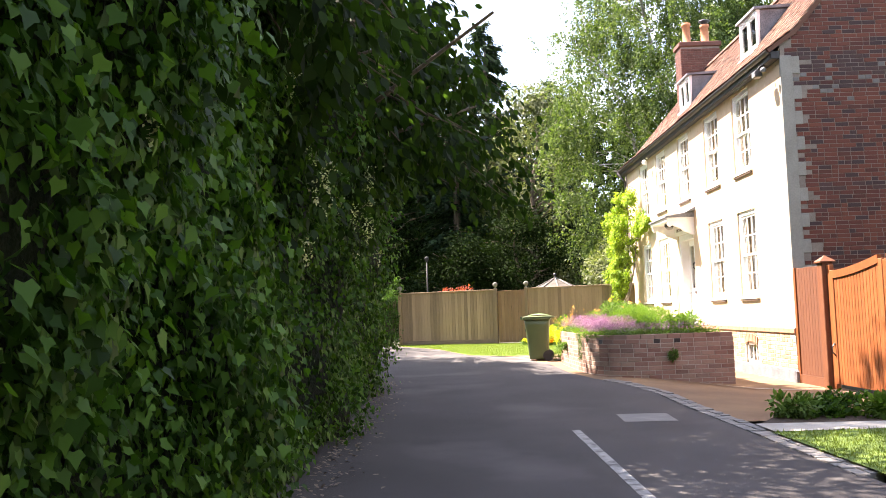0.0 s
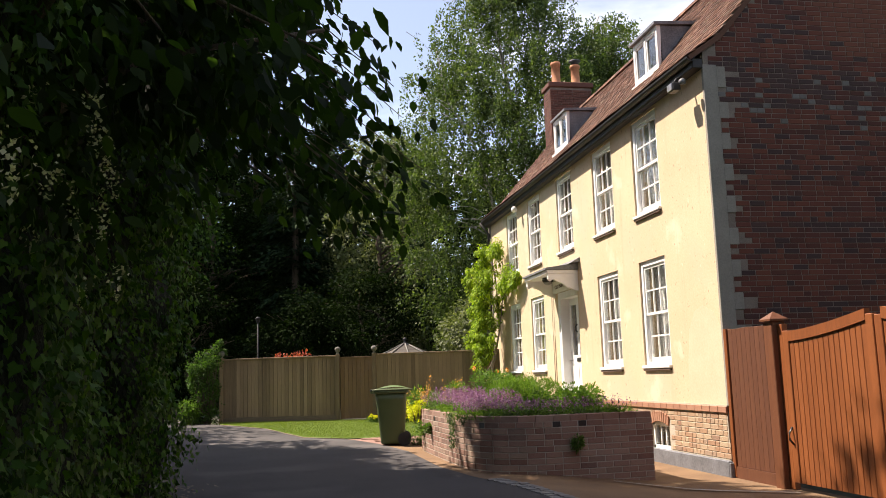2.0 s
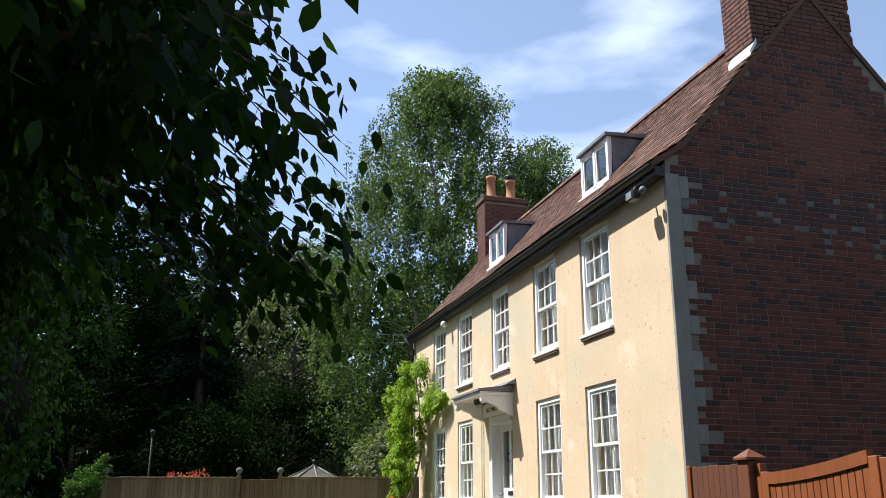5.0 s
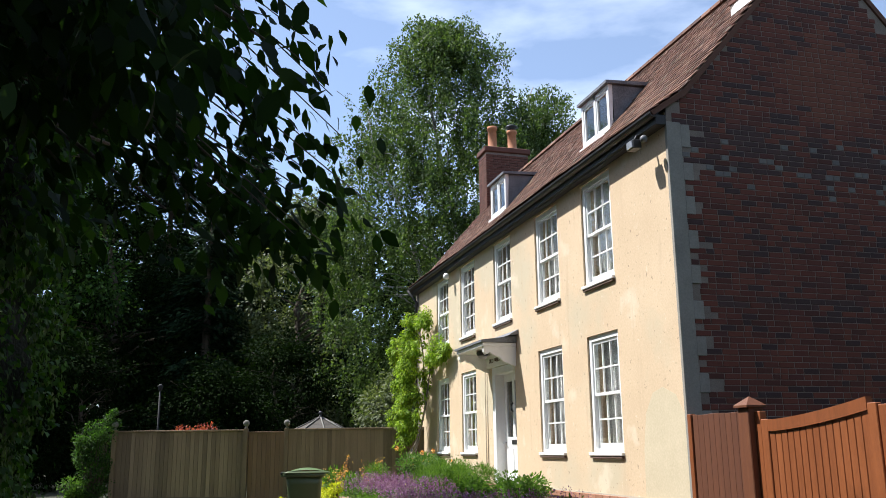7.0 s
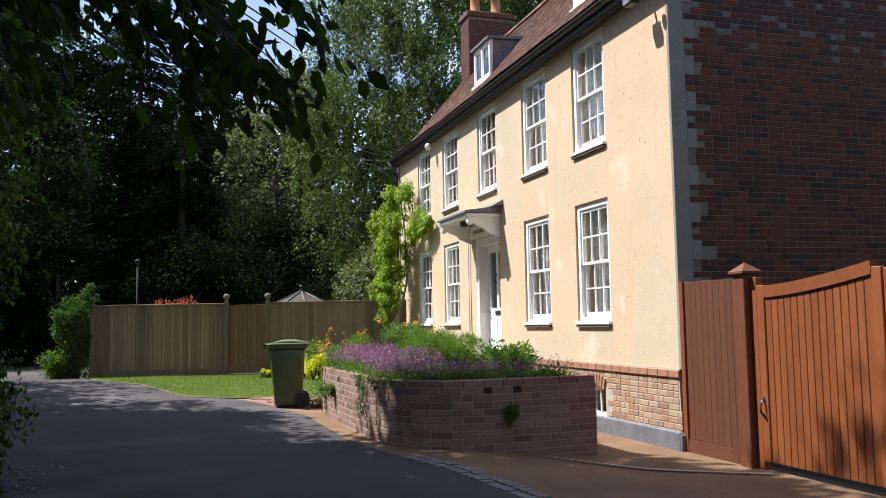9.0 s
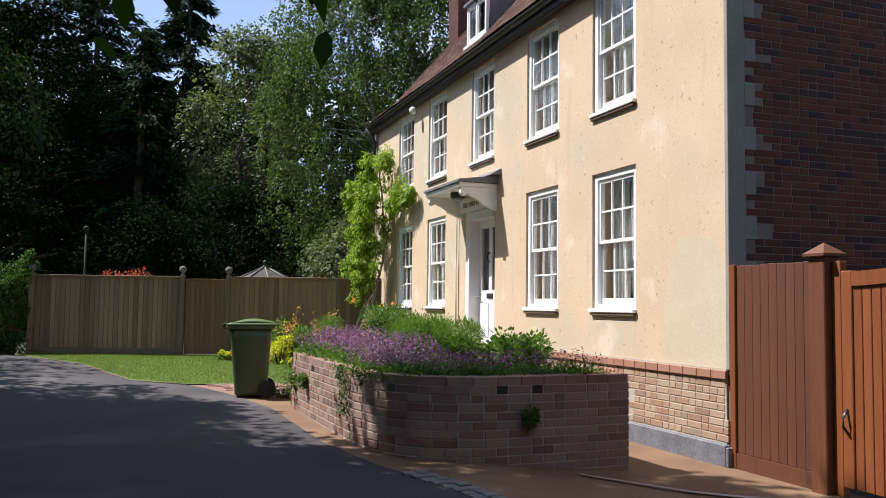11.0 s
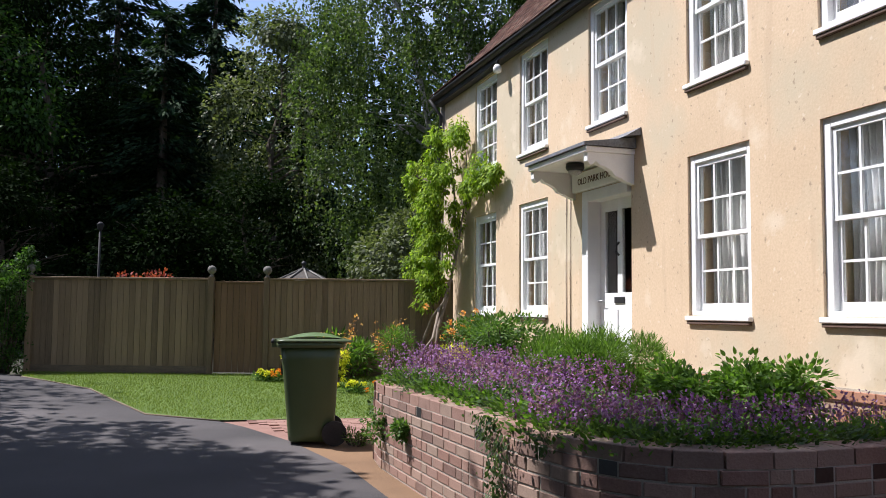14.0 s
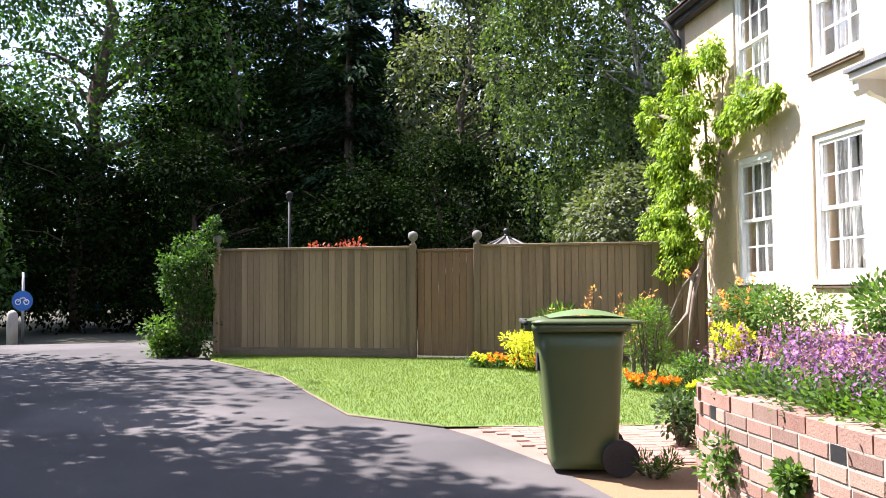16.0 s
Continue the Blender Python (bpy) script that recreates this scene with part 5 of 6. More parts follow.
round_sign(-6.0, 29.4, 0.98, 0.2, 1.55)
round_sign(-6.6, 37.0, 0.62, 0.18, 0.85)
boll = thing("bollard", "short pale grey concrete bollard", "bollard", at=pose(-5.95, 28.7, 0.15))
lathe("body", [(0.10, -0.05), (0.10, 0.5), (0.095, 0.6), (0.06, 0.66), (0.01, 0.68)], (-5.95, 28.7, 0.13), M["concrete"], boll)

# ---- planting ----
RS = np.random.RandomState(11)


def ivy_hedge():
    h = thing("ivy_hedge", "tall dense ivy-clad hedge along the lane", "hedge", at=pose(-2.2, 3, -0.15))

    def front(y, z):
        e = np.clip((y - 10.0) / 2.2, 0, 1)
        bulge = 0.22 * np.sin(y * 1.3 + z * 0.9) + 0.17 * np.sin(y * 3.1 - z * 2.2 + 1) + 0.10 * np.sin(z * 4.3 + y * 5.2)
        return -1.33 + bulge * 0.8 - 0.22 * np.clip((0.5 - z), 0, 1) + 0.10 * np.clip(z - 1.4, 0, 1.2) - 1.6 * e ** 2.5
    ys = np.linspace(-8, 12.3, 82)
    zs = np.linspace(-0.3, 3.6, 18)
    verts = [(float(front(y, z)) - 0.16, float(y), float(z)) for y in ys for z in zs]
    verts += [(-4.2, float(y), float(z)) for y in ys for z in zs]
    nz, ny = len(zs), len(ys)
    off = nz * ny
    faces = []
    for i in range(ny - 1):
        for j in range(nz - 1):
            a = i * nz + j
            faces.append((a, a + nz, a + nz + 1, a + 1))
        faces.append((i * nz + nz - 1, (i + 1) * nz + nz - 1, off + (i + 1) * nz + nz - 1, off + i * nz + nz - 1))
    for j in range(nz - 1):
        a = (ny - 1) * nz + j
        faces.append((a, off + a, off + a + 1, a + 1))
    # closed sheet behind the leaves, its colour standing in for inner shade
    mesh_object("shade_backing", verts, faces, M["hedge_shade"], h, "near-black sheet for the shaded depth between the leaves")
    n = 115000
    y = RS.uniform(-7.5, 12.2, n)
    near = RS.uniform(size=n) < 0.35
    y[near] = RS.uniform(-2.5, 3.5, near.sum())
    z = RS.uniform(-0.15, 3.7, n)
    x = front(y, z) + RS.normal(-0.05, 0.10, n)
    thin = (np.sin(y * 2.3 + 1.7 * np.sin(z * 2.1)) * np.sin(z * 3.4 + y * 0.7) > 0.55) & (RS.uniform(size=n) < 0.5)
    x, y, z = x[~thin], y[~thin], z[~thin]
    n = len(x)
    pts = np.stack([x, y, z], 1)
    along = np.stack([RS.normal(0.25, 0.3, n), RS.normal(0, 0.5, n), RS.normal(-0.8, 0.35, n)], 1)
    face = np.tile([1.0, 0.0, 0.45], (n, 1))
    leaves("ivy_leaves", pts, along, 0.055, M["ivy"], h, IVY, 0.95, 0.18, "glossy green ivy leaves", seed=2, face=face, tilt=0.45)
    # loose sprays standing out of the face
    for k in range(70):
        y0, z0 = RS.uniform(-4, 11.5), RS.uniform(0.1, 2.6)
        m = 16
        t = np.linspace(0, 1, m)
        base = np.array([float(front(y0, z0)), y0, z0])
        way = np.array([RS.uniform(0.12, 0.32), RS.uniform(-0.2, 0.2), RS.uniform(-0.35, 0.1)])
        p = base + t[:, None] * way + np.stack([0 * t, 0 * t, -0.12 * t * t], 1)
        if k == 0:
            allp = p
        else:
            allp = np.concatenate([allp, p])
    al = np.tile([0.4, 0.0, -0.7], (len(allp), 1)) + RS.normal(0, 0.5, (len(allp), 3))
    leaves("ivy_sprays", allp, al, 0.05, M["ivy"], h, IVY, 0.9, 0.2, seed=4)


ivy_hedge()


def limbs(bm, base, top, r0, n, spread, rs, levels=True):
    """A leaning tapered trunk with limbs; gives the limb ends."""
    base, top = Vector(base), Vector(top)
    ends = []
    pts = [base.lerp(top, i / 6) + Vector((rs.uniform(-1, 1), rs.uniform(-1, 1), 0)) * 0.03 * (top - base).length * (0 if i == 0 else 1) for i in range(7)]
    add_tube(bm, pts, [r0 * (1 - 0.85 * i / 6) for i in range(7)], 9)
    for k in range(n):
        f = rs.uniform(0.3, 0.98)
        i = min(int(f * 6), 5)
        p = pts[i].lerp(pts[i + 1], f * 6 - i)
        a = rs.uniform(0, 2 * math.pi)
        l = spread * (1.15 - 0.6 * f) * rs.uniform(0.7, 1.2)
        e = p + Vector((math.cos(a) * l, math.sin(a) * l, l * rs.uniform(0.15, 0.7)))
        mid = p.lerp(e, 0.5) + Vector((0, 0, 0.12 * l))
        add_tube(bm, [p, mid, e], [r0 * 0.38 * (1.1 - f), r0 * 0.22 * (1.1 - f), 0.012], 6)
        ends.append(e)
    return ends


def broad_tree(name, label, x, y, h, r, leaf_mat, seed, count=14000, leaf=0.12, low=0.3, clumps=70, bark="bark", profile=RHOMB, flat=0.75):
    rs = random.Random(seed)
    nr = np.random.RandomState(seed)
    g = ground_z(x, y) - 0.05
    t = thing(name, label, "tree", at=pose(x, y, g))
    bm = bmesh.new()
    ends = limbs(bm, (x, y, g), (x + rs.uniform(-0.4, 0.4), y + rs.uniform(-0.4, 0.4), g + h * 0.88), 0.028 * h, 22, r * 0.8, rs)
    part("trunk", bm, M[bark], t, "", True)
    cs, rads = [], []
    for k in range(clumps):
        f = rs.uniform(low, 1.0)
        prof = math.sin(math.pi * min(1.0, (f - low) / (1 - low) * 0.82 + 0.16)) ** 0.7
        a = rs.uniform(0, 2 * math.pi)
        d = r * prof * math.sqrt(rs.uniform(0.15, 1.0))
        cs.append((x + d * math.cos(a), y + d * math.sin(a), g + h * f))
        rads.append(rs.uniform(0.16, 0.34) * r)
    pts, out = clump_points(nr, cs, rads, max(10, count // clumps), flat)
    along = out * 0.6 + np.array([0, 0, -0.45])
    leaves("crown", pts, along, leaf, leaf_mat, t, profile, 0.7, 0.25, "", seed=seed, face=out + np.array([0, 0, 0.8]))
    return t


def overhang():
    """Shrubby trees that rise out of the hedge and hang over the lane."""
    rs = random.Random(5)
    nr = np.random.RandomState(5)
    specs = [(-3.3, -3.0, 7.5), (-3.1, 1.0, 8.6), (-3.0, 5.0, 9.4), (-2.9, 9.0, 10.2)]
    for k, (x, y, h) in enumerate(specs):
        t = thing("hedge_tree", "dark leafy tree leaning over the hedge and lane", "tree", "hedge trees", at=pose(x, y, -0.2))
        bm = bmesh.new()
        limbs(bm, (x, y, -0.2), (x + 0.8, y + 0.2, h * 0.85), 0.16, 26, 2.4, rs)
        cs, rads = [], []
        for i in range(95):
            z = rs.uniform(2.6, h)
            reach = 2.1 * math.sin(math.pi * min(1, (z - 1.6) / (h - 1.0))) ** 0.6
            a = rs.uniform(0, 2 * math.pi)
            d = reach * math.sqrt(rs.uniform(0.1, 1))
            px, py = x + 0.5 + d * math.cos(a) * 1.15, y + d * math.sin(a) * 1.25
            if px > 0.1 and z < 3.0 or py > 7.0 and px > -0.9 and z < 4.6:
                continue
            cs.append((px, py, z))
            rads.append(rs.uniform(0.35, 0.62))
        part("trunk", bm, M["bark"], t, "", True)
        pts, out = clump_points(nr, cs, rads, 92, 0.7)
        along = out * 0.5 + np.array([0.1, 0, -0.75])
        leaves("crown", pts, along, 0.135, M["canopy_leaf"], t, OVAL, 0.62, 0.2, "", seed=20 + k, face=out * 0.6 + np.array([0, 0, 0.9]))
    # the dense skirt of the crowns over the hedge and the lane's edge
    t = thing("elder_tree", "dense dark elder crown spreading over the lane", "tree", at=pose(-1.9, 4.5, -0.2))
    bm = bmesh.new()
    limbs(bm, (-1.9, 4.5, -0.2), (-1.4, 5.5, 6.5), 0.13, 30, 2.6, rs)
    part("trunk", bm, M["bark"], t, "", True)
    cs, rads = [], []
    for i in range(360):
        y = rs.uniform(-3.5, 9.0)
        z = 2.75 + 4.6 * rs.random() ** 1.2
        edge = float(np.interp(y, [-3.5, 1.5, 4.5, 6.3, 7.0, 7.7, 9.0], [-0.7, -0.6, 0.0, 0.4, 0.0, -0.9, -1.2])) - 0.35 * (z - 2.75) * (0.6 if z < 4.5 else 0.85)
        if abs(y + 0.3) < 5.5 and z < 3.2:
            edge = min(edge, -0.75)
        cs.append((edge - rs.uniform(0, 2.4) ** 1.1, y, z))
        rads.append(rs.uniform(0.3, 0.5))
    pts, out = clump_points(nr, cs, rads, 95, 0.75)
    along = out * 0.45 + np.array([0.15, 0, -0.8])
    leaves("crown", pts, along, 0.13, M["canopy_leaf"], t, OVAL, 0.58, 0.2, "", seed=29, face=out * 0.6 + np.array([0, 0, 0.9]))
    # boughs that droop over the lane
    t = thing("overhanging_bough", "drooping leafy boughs hanging over the lane", "branch", at=pose(-1.6, 6.0, 3.4))
    bm = bmesh.new()
    ends = []
    for k in range(34):
        y0 = rs.uniform(1.0, 6.9)
        p0 = Vector((-2.0, y0 + rs.uniform(-0.6, 0.6), rs.uniform(3.1, 4.9)))
        reach = rs.uniform(0.8, 1.9) + (0.45 if 5.6 < y0 < 8.2 else 0.0)
        e = p0 + Vector((reach, rs.uniform(-0.5, 0.9), rs.uniform(-1.3, -0.3)))
        e.z = max(e.z, 2.55 + 0.25 * rs.random())
        mid = p0.lerp(e, 0.55) + Vector((0, 0, 0.3))
        add_tube(bm, [p0, mid, e], [0.028, 0.016, 0.005], 6)
        for i in range(9):
            f = 0.25 + 0.75 * i / 8
            q = (p0.lerp(mid, f / 0.55) if f < 0.55 else mid.lerp(e, (f - 0.55) / 0.45))
            ends.append(q)
    c = np.array([tuple(e) for e in ends])
    pts = np.repeat(c, 10, axis=0) + nr.normal(0, 0.13, (len(c) * 10, 3)) + np.array([0, 0, -0.08])
    ends = []
    for k in range(26):
        tx = 0.25 + 0.75 * rs.random() ** 0.7
        tz = rs.uniform(2.38, 2.62) if k % 2 else rs.uniform(2.6, 3.75)
        tx -= 0.32 * max(0.0, tz - 2.9)
        e = Vector((tx, 7.0 + rs.uniform(-0.45, 0.45), tz))
        p0 = Vector((-1.5, e.y + rs.uniform(-0.4, 0.4), tz + rs.uniform(0.9, 1.5)))
        mid = p0.lerp(e, 0.6) + Vector((0, 0, 0.22))
        add_tube(bm, [p0, mid, e], [0.011, 0.006, 0.003], 6)
        ends += [mid.lerp(e, i / 5) for i in range(6)]
    tagged(part("twig", bm, M["bark"], t, "", True), "", "", "", "stuff")
    c = np.array([tuple(e) for e in ends])
    pts = np.concatenate([pts, np.repeat(c, 5, axis=0) + nr.normal(0, 0.09, (len(c) * 5, 3)) + np.array([0, 0, -0.06])])
    along = nr.normal(0, 0.35, (len(pts), 3)) + np.array([0.35, 0.1, -0.8])
    leaves("bough_leaves", pts, along, 0.125, M["canopy_leaf"], t, OVAL, 0.55, 0.2, seed=31)
    # cream flower heads
    bl = []
    lv = []
    for k in range(30):
        c0 = np.array([rs.uniform(-1.05, -0.68), rs.uniform(1.2, 6.0), rs.uniform(1.75, 2.7)]) if k < 18 else np.array([rs.uniform(-1.2, -0.8), rs.uniform(-0.5, 6.0), rs.uniform(1.6, 3.3)])
        lv.append(c0 + nr.normal(0, 1, (26, 3)) * np.array([0.16, 0.2, 0.12]) + np.array([-0.12, 0, 0.1]))
        m = 46
        tt = nr.uniform(0, 1, m)
        bl.append(c0 + np.stack([nr.normal(0, 0.028, m) * (1.2 - tt), nr.normal(0, 0.028, m) * (1.2 - tt), -0.17 * tt], 1))
    bl = np.concatenate(bl)
    lv = np.concatenate(lv)
    leaves("flowering_twig_leaves", lv, nr.normal(0, 0.4, lv.shape) + np.array([0.3, 0, -0.7]), 0.10, M["canopy_leaf"], t, OVAL, 0.55, 0.2, seed=34)
    leaves("blossom", bl, nr.normal(0, 1, bl.shape), 0.019, M["blossom"], t, RHOMB, 0.9, 0.1, "drooping cream flower heads", seed=33)


overhang()


def birch():
    x, y, h = 9.5, 34.0, 18.6
    rs = random.Random(9)
    nr = np.random.RandomState(9)
    t = thing("birch_tree", "tall weeping birch with airy pale green crown", "tree", at=pose(x, y, 0.2))
    bm = bmesh.new()
    limbs(bm, (x, y, 0.1), (9.1, y, h * 0.98), 0.24, 40, 3.0, rs)
    limbs(bm, (x, y - 0.1, 3.0), (13.6, y + 0.3, 16.4), 0.14, 26, 2.0, rs)
    limbs(bm, (x, y - 0.1, 2.5), (6.4, y - 0.3, 14.2), 0.14, 28, 2.2, rs)
    part("trunk", bm, M["birch_bark"], t, "pale grey birch bark", True)
    # sprays: a short arching twig, from which strands hang
    zs, half, mid = [1.5, 4, 7, 10, 13, 15, 16.5, 17.6, 18.4], [2.2, 3.6, 4.7, 5.1, 4.9, 4.0, 2.3, 1.3, 0.5], [9.0, 9.3, 9.6, 9.8, 10.1, 10.0, 9.5, 9.2, 9.1]
    sprays = []
    for k in range(430):
        z = 2.2 + 16.2 * rs.random() ** 0.9
        r = float(np.interp(z, zs, half)) * math.sqrt(rs.uniform(0.06, 1.0))
        a = rs.uniform(0, 2 * math.pi)
        sprays.append((float(np.interp(z, zs, mid)) + r * math.cos(a), y + 0.8 * r * math.sin(a), z, a))
    for k in range(46):
        f = rs.random()
        sprays.append((11.6 + 2.5 * f + rs.uniform(-0.8, 0.8), y + rs.uniform(-0.9, 0.9), rs.uniform(10.5, 14.6 + 2.0 * f), rs.uniform(-1, 1)))
    pts, size = [], []
    for sx, sy, sz, a in sprays:
        lush = rs.uniform(0.5, 1.25)
        for q in range(int(13 * lush)):
            u = rs.uniform(-0.7, 0.9)
            ox, oy = u * math.cos(a) + rs.gauss(0, 0.32), u * math.sin(a) + rs.gauss(0, 0.32)
            L = rs.uniform(0.35, 1.7) * (0.7 if sz > 15 else 1.0)
            m = int(L * 36) + 8
            tt = nr.uniform(0, 1, m)
            lean = nr.normal(0, 0.14, 2)
            pts.append(np.array((sx + ox, sy + oy, sz + 0.25 - 0.35 * u * u)) + np.stack([lean[0] * tt + nr.normal(0, 0.075, m), lean[1] * tt + nr.normal(0, 0.075, m), -L * tt], 1))
    pts = np.concatenate(pts)
    pts = pts[pts[:, 2] > 1.2]
    leaves("crown", pts, nr.normal(0, 0.6, pts.shape) + np.array([0, 0, -0.7]), 0.105, M["birch_leaf"], t, RHOMB, 0.75, 0.2, "fine hanging birch leaves", seed=41, tilt=1.2)


birch()


def conifer(x, y, h, r, seed, mat="conifer_leaf", name="conifer", label="tall dark conifer with drooping branches"):
    rs = random.Random(seed)
    nr = np.random.RandomState(seed)
    g = ground_z(x, y)
    t = thing(name, label, "tree", "conifers", at=pose(x, y, g))
    bm = bmesh.new()
    add_tube(bm, [(x, y, g - 0.1), (x, y, g + h * 0.5), (x, y, g + h)], [0.3, 0.18, 0.02], 9)
    pts, al = [], []
    n = int(h * 15)
    for k in range(n):
        f = (k + rs.random()) / n
        z = g + 0.6 + (h - 0.6) * f
        L = r * (1.02 - f) ** 0.75 * rs.uniform(0.65, 1.15) + 0.15
        a = rs.uniform(0, 2 * math.pi)
        d = np.array([math.cos(a), math.sin(a), 0])
        m = int(30 + 46 * L)
        tt = nr.uniform(0.1, 1, m)
        droop = -0.28 * L * tt * tt + 0.12 * L * tt
        p = np.array([x, y, z]) + d * (L * tt)[:, None] + np.stack([0 * tt, 0 * tt, droop], 1)
        p += nr.normal(0, 1, (m, 3)) * np.array([0.16, 0.16, 0.10]) * (0.6 + 0.25 * L)
        pts.append(p)
        al.append(np.tile(d + np.array([0, 0, -0.35]), (m, 1)))
        if k % 5 == 0 and L > 0.8:
            add_tube(bm, [(x, y, z), tuple(np.array([x, y, z]) + d * L * 0.9 + np.array([0, 0, -0.1 * L]))], [0.05, 0.01], 5)
    part("trunk", bm, M["bark"], t)
    leaves("crown", np.concatenate(pts), np.concatenate(al), 0.30, M[mat], t, NEEDLE, 0.34, 0.2, "", seed=seed, tilt=0.5)


for i, (x, y, h, r) in enumerate([(2.6, 46, 17.5, 4.0), (-1.4, 48, 19.5, 4.4), (-5.8, 47, 20.0, 4.4), (0.6, 41, 12.0, 3.2), (6.8, 50, 15, 4.0)]):
    conifer(x, y, h, r, 50 + i)
broad_tree("pale_tree", "grey-green broadleaf tree with pale leaf edges", 4.6, 40.5, 12.2, 2.9, M["pale_leaf"], 61, 17000, 0.16, 0.12, 90)
broad_tree("oak_tree", "large broadleaf tree with sunlit upper leaves", -7.8, 41, 17, 5.2, M["oak_leaf"], 62, 34000, 0.17, 0.18, 110)
broad_tree("oak_tree", "large broadleaf tree with sunlit upper leaves", -12.0, 37, 15, 5.0, M["oak_leaf"], 63, 26000, 0.17, 0.24, 80)
# this one wears the leaf colour with shade painted in
broad_tree("oak_tree", "large broadleaf tree with sunlit upper leaves", -3.4, 42, 13, 3.6, M["shaded_wood_leaf"], 64, 22000, 0.16, 0.1, 90)
broad_tree("shade_tree", "leafy tree placed for the shade it casts", -5.9, 18.6, 10.5, 3.0, M["canopy_leaf"], 66, 13000, 0.2, 0.3, 70)
broad_tree("shade_tree", "leafy tree placed for the shade it casts", -3.1, 13.2, 12.8, 2.9, M["canopy_leaf"], 67, 17000, 0.2, 0.42, 76)
broad_tree("shade_tree", "leafy tree placed for the shade it casts", -8.4, 24.3, 11, 3.2, M["canopy_leaf"], 68, 9000, 0.22, 0.2, 70)
broad_tree("shade_tree", "leafy tree placed for the shade it casts", -5.3, 16.9, 9.0, 2.9, M["canopy_leaf"], 65, 11500, 0.18, 0.3, 60)
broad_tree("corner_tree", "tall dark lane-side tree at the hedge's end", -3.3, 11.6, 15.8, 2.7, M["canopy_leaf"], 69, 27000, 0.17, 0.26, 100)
# unseen trees added behind the walker and across the verge, to block sky fill
for i, (x, y, h, r) in enumerate([(1.0, -22, 14, 5.5), (11.5, -10.0, 10, 4.5), (15.5, -1.0, 11, 4.5), (6.0, -20, 13, 5.0), (-7.0, -18, 13, 5.0), (15.5, 6.0, 11, 4.0)]):
    broad_tree("shade_tree", "leafy tree placed for the shade it casts", x, y, h, r, M["canopy_leaf"], 160 + i, 5200, 0.42, 0.12, 60)
# understorey behind the fence; most of it has the wood's shade in its leaf colour
for i, (x, y, h, r, mt) in enumerate([(-3.6, 34, 4.8, 2.4, "shaded_wood_leaf"), (0.6, 35, 4.2, 2.4, "shaded_wood_leaf"), (3.4, 36.5, 5.2, 2.6, "shaded_wood_leaf"), (6.9, 29.5, 3.6, 1.9, "pale_leaf"), (-9.0, 35, 5.5, 3.0, "shaded_wood_leaf"), (9.5, 38, 7.5, 3.2, "shaded_wood_leaf"), (-14, 32, 3.6, 3.2, "shaded_wood_leaf"), (13, 36, 10, 4, "shaded_wood_leaf"), (-6.2, 33.5, 4.5, 2.2, "shaded_wood_leaf"), (-11.5, 32, 3.4, 2.6, "shaded_wood_leaf"), (-17, 34, 4.0, 3.4, "shaded_wood_leaf"), (-8.5, 30.5, 3.4, 1.9, "oak_leaf"), (-20, 29, 3.4, 3, "shaded_wood_leaf"), (-13.5, 38, 4.2, 3, "shaded_wood_leaf")]):
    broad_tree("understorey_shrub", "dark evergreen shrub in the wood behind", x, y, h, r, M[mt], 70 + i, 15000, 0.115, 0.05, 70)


def far_wood():
    nr = np.random.RandomState(77)
    rs = random.Random(77)
    cs, rads = [], []
    for k in range(900):
        a = rs.uniform(-0.95, 0.95)
        d = rs.uniform(56, 72)
        cs.append((d * math.sin(a), d * math.cos(a), (15 if a > -0.15 else 5) * rs.uniform(0.0, 1.0)))
        rads.append(rs.uniform(1.4, 2.8))
    pts, out = clump_points(nr, cs, rads, 90, 0.8)
    # shade inside the distant wood is painted into the leaf colour
    ob = leaves("far_wood", pts, out + np.array([0, 0, -0.4]), 0.6, M["shaded_wood_leaf"], None, RHOMB, 0.8, 0.2, "dense distant woodland, shade put into its leaf colour", seed=78, face=out + np.array([0, 0, 0.7]))
    tagged(ob, "", "woodland")


far_wood()


def shrub(name, label, centres, radii, per, size, mat, profile=OVAL, width=0.6, category="shrub", seed=1, flat=0.9, base=None, along_up=0.0, stems=True):
    nr = np.random.RandomState(seed)
    c0 = np.mean(np.asarray(centres, float), axis=0)
    b = base if base is not None else ground_z(c0[0], c0[1])
    t = thing(name, label, category, at=pose(c0[0], c0[1], b))
    if stems:
        bm = bmesh.new()
        for c in centres:
            p = Vector((c0[0] + (c[0] - c0[0]) * 0.3, c0[1] + (c[1] - c0[1]) * 0.3, b - 0.03))
            add_tube(bm, [p, p.lerp(Vector(c), 0.6), Vector(c)], [0.014, 0.010, 0.004], 5)
        tagged(part("stem", bm, M["bark"], t), "", "", "", "stuff")
    pts, out = clump_points(nr, centres, radii, per, flat)
    keep = pts[:, 2] > b
    leaves("foliage", pts[keep], (out + np.array([0, 0, along_up]))[keep], size, mat, t, profile, width, 0.2, "", seed=seed, face=(out + np.array([0, 0, 0.6]))[keep])
    return t


def blob(cx, cy, cz, r, n, rr, seed, zs=1.0):
    rs = random.Random(seed)
    out = []
    for k in range(n):
        a, d = rs.uniform(0, 6.283), r * math.sqrt(rs.random())
        out.append((cx + d * math.cos(a), cy + d * math.sin(a), cz + rs.uniform(-1, 1) * r * zs))
    return out, [rr * rs.uniform(0.7, 1.2) for _ in range(n)]


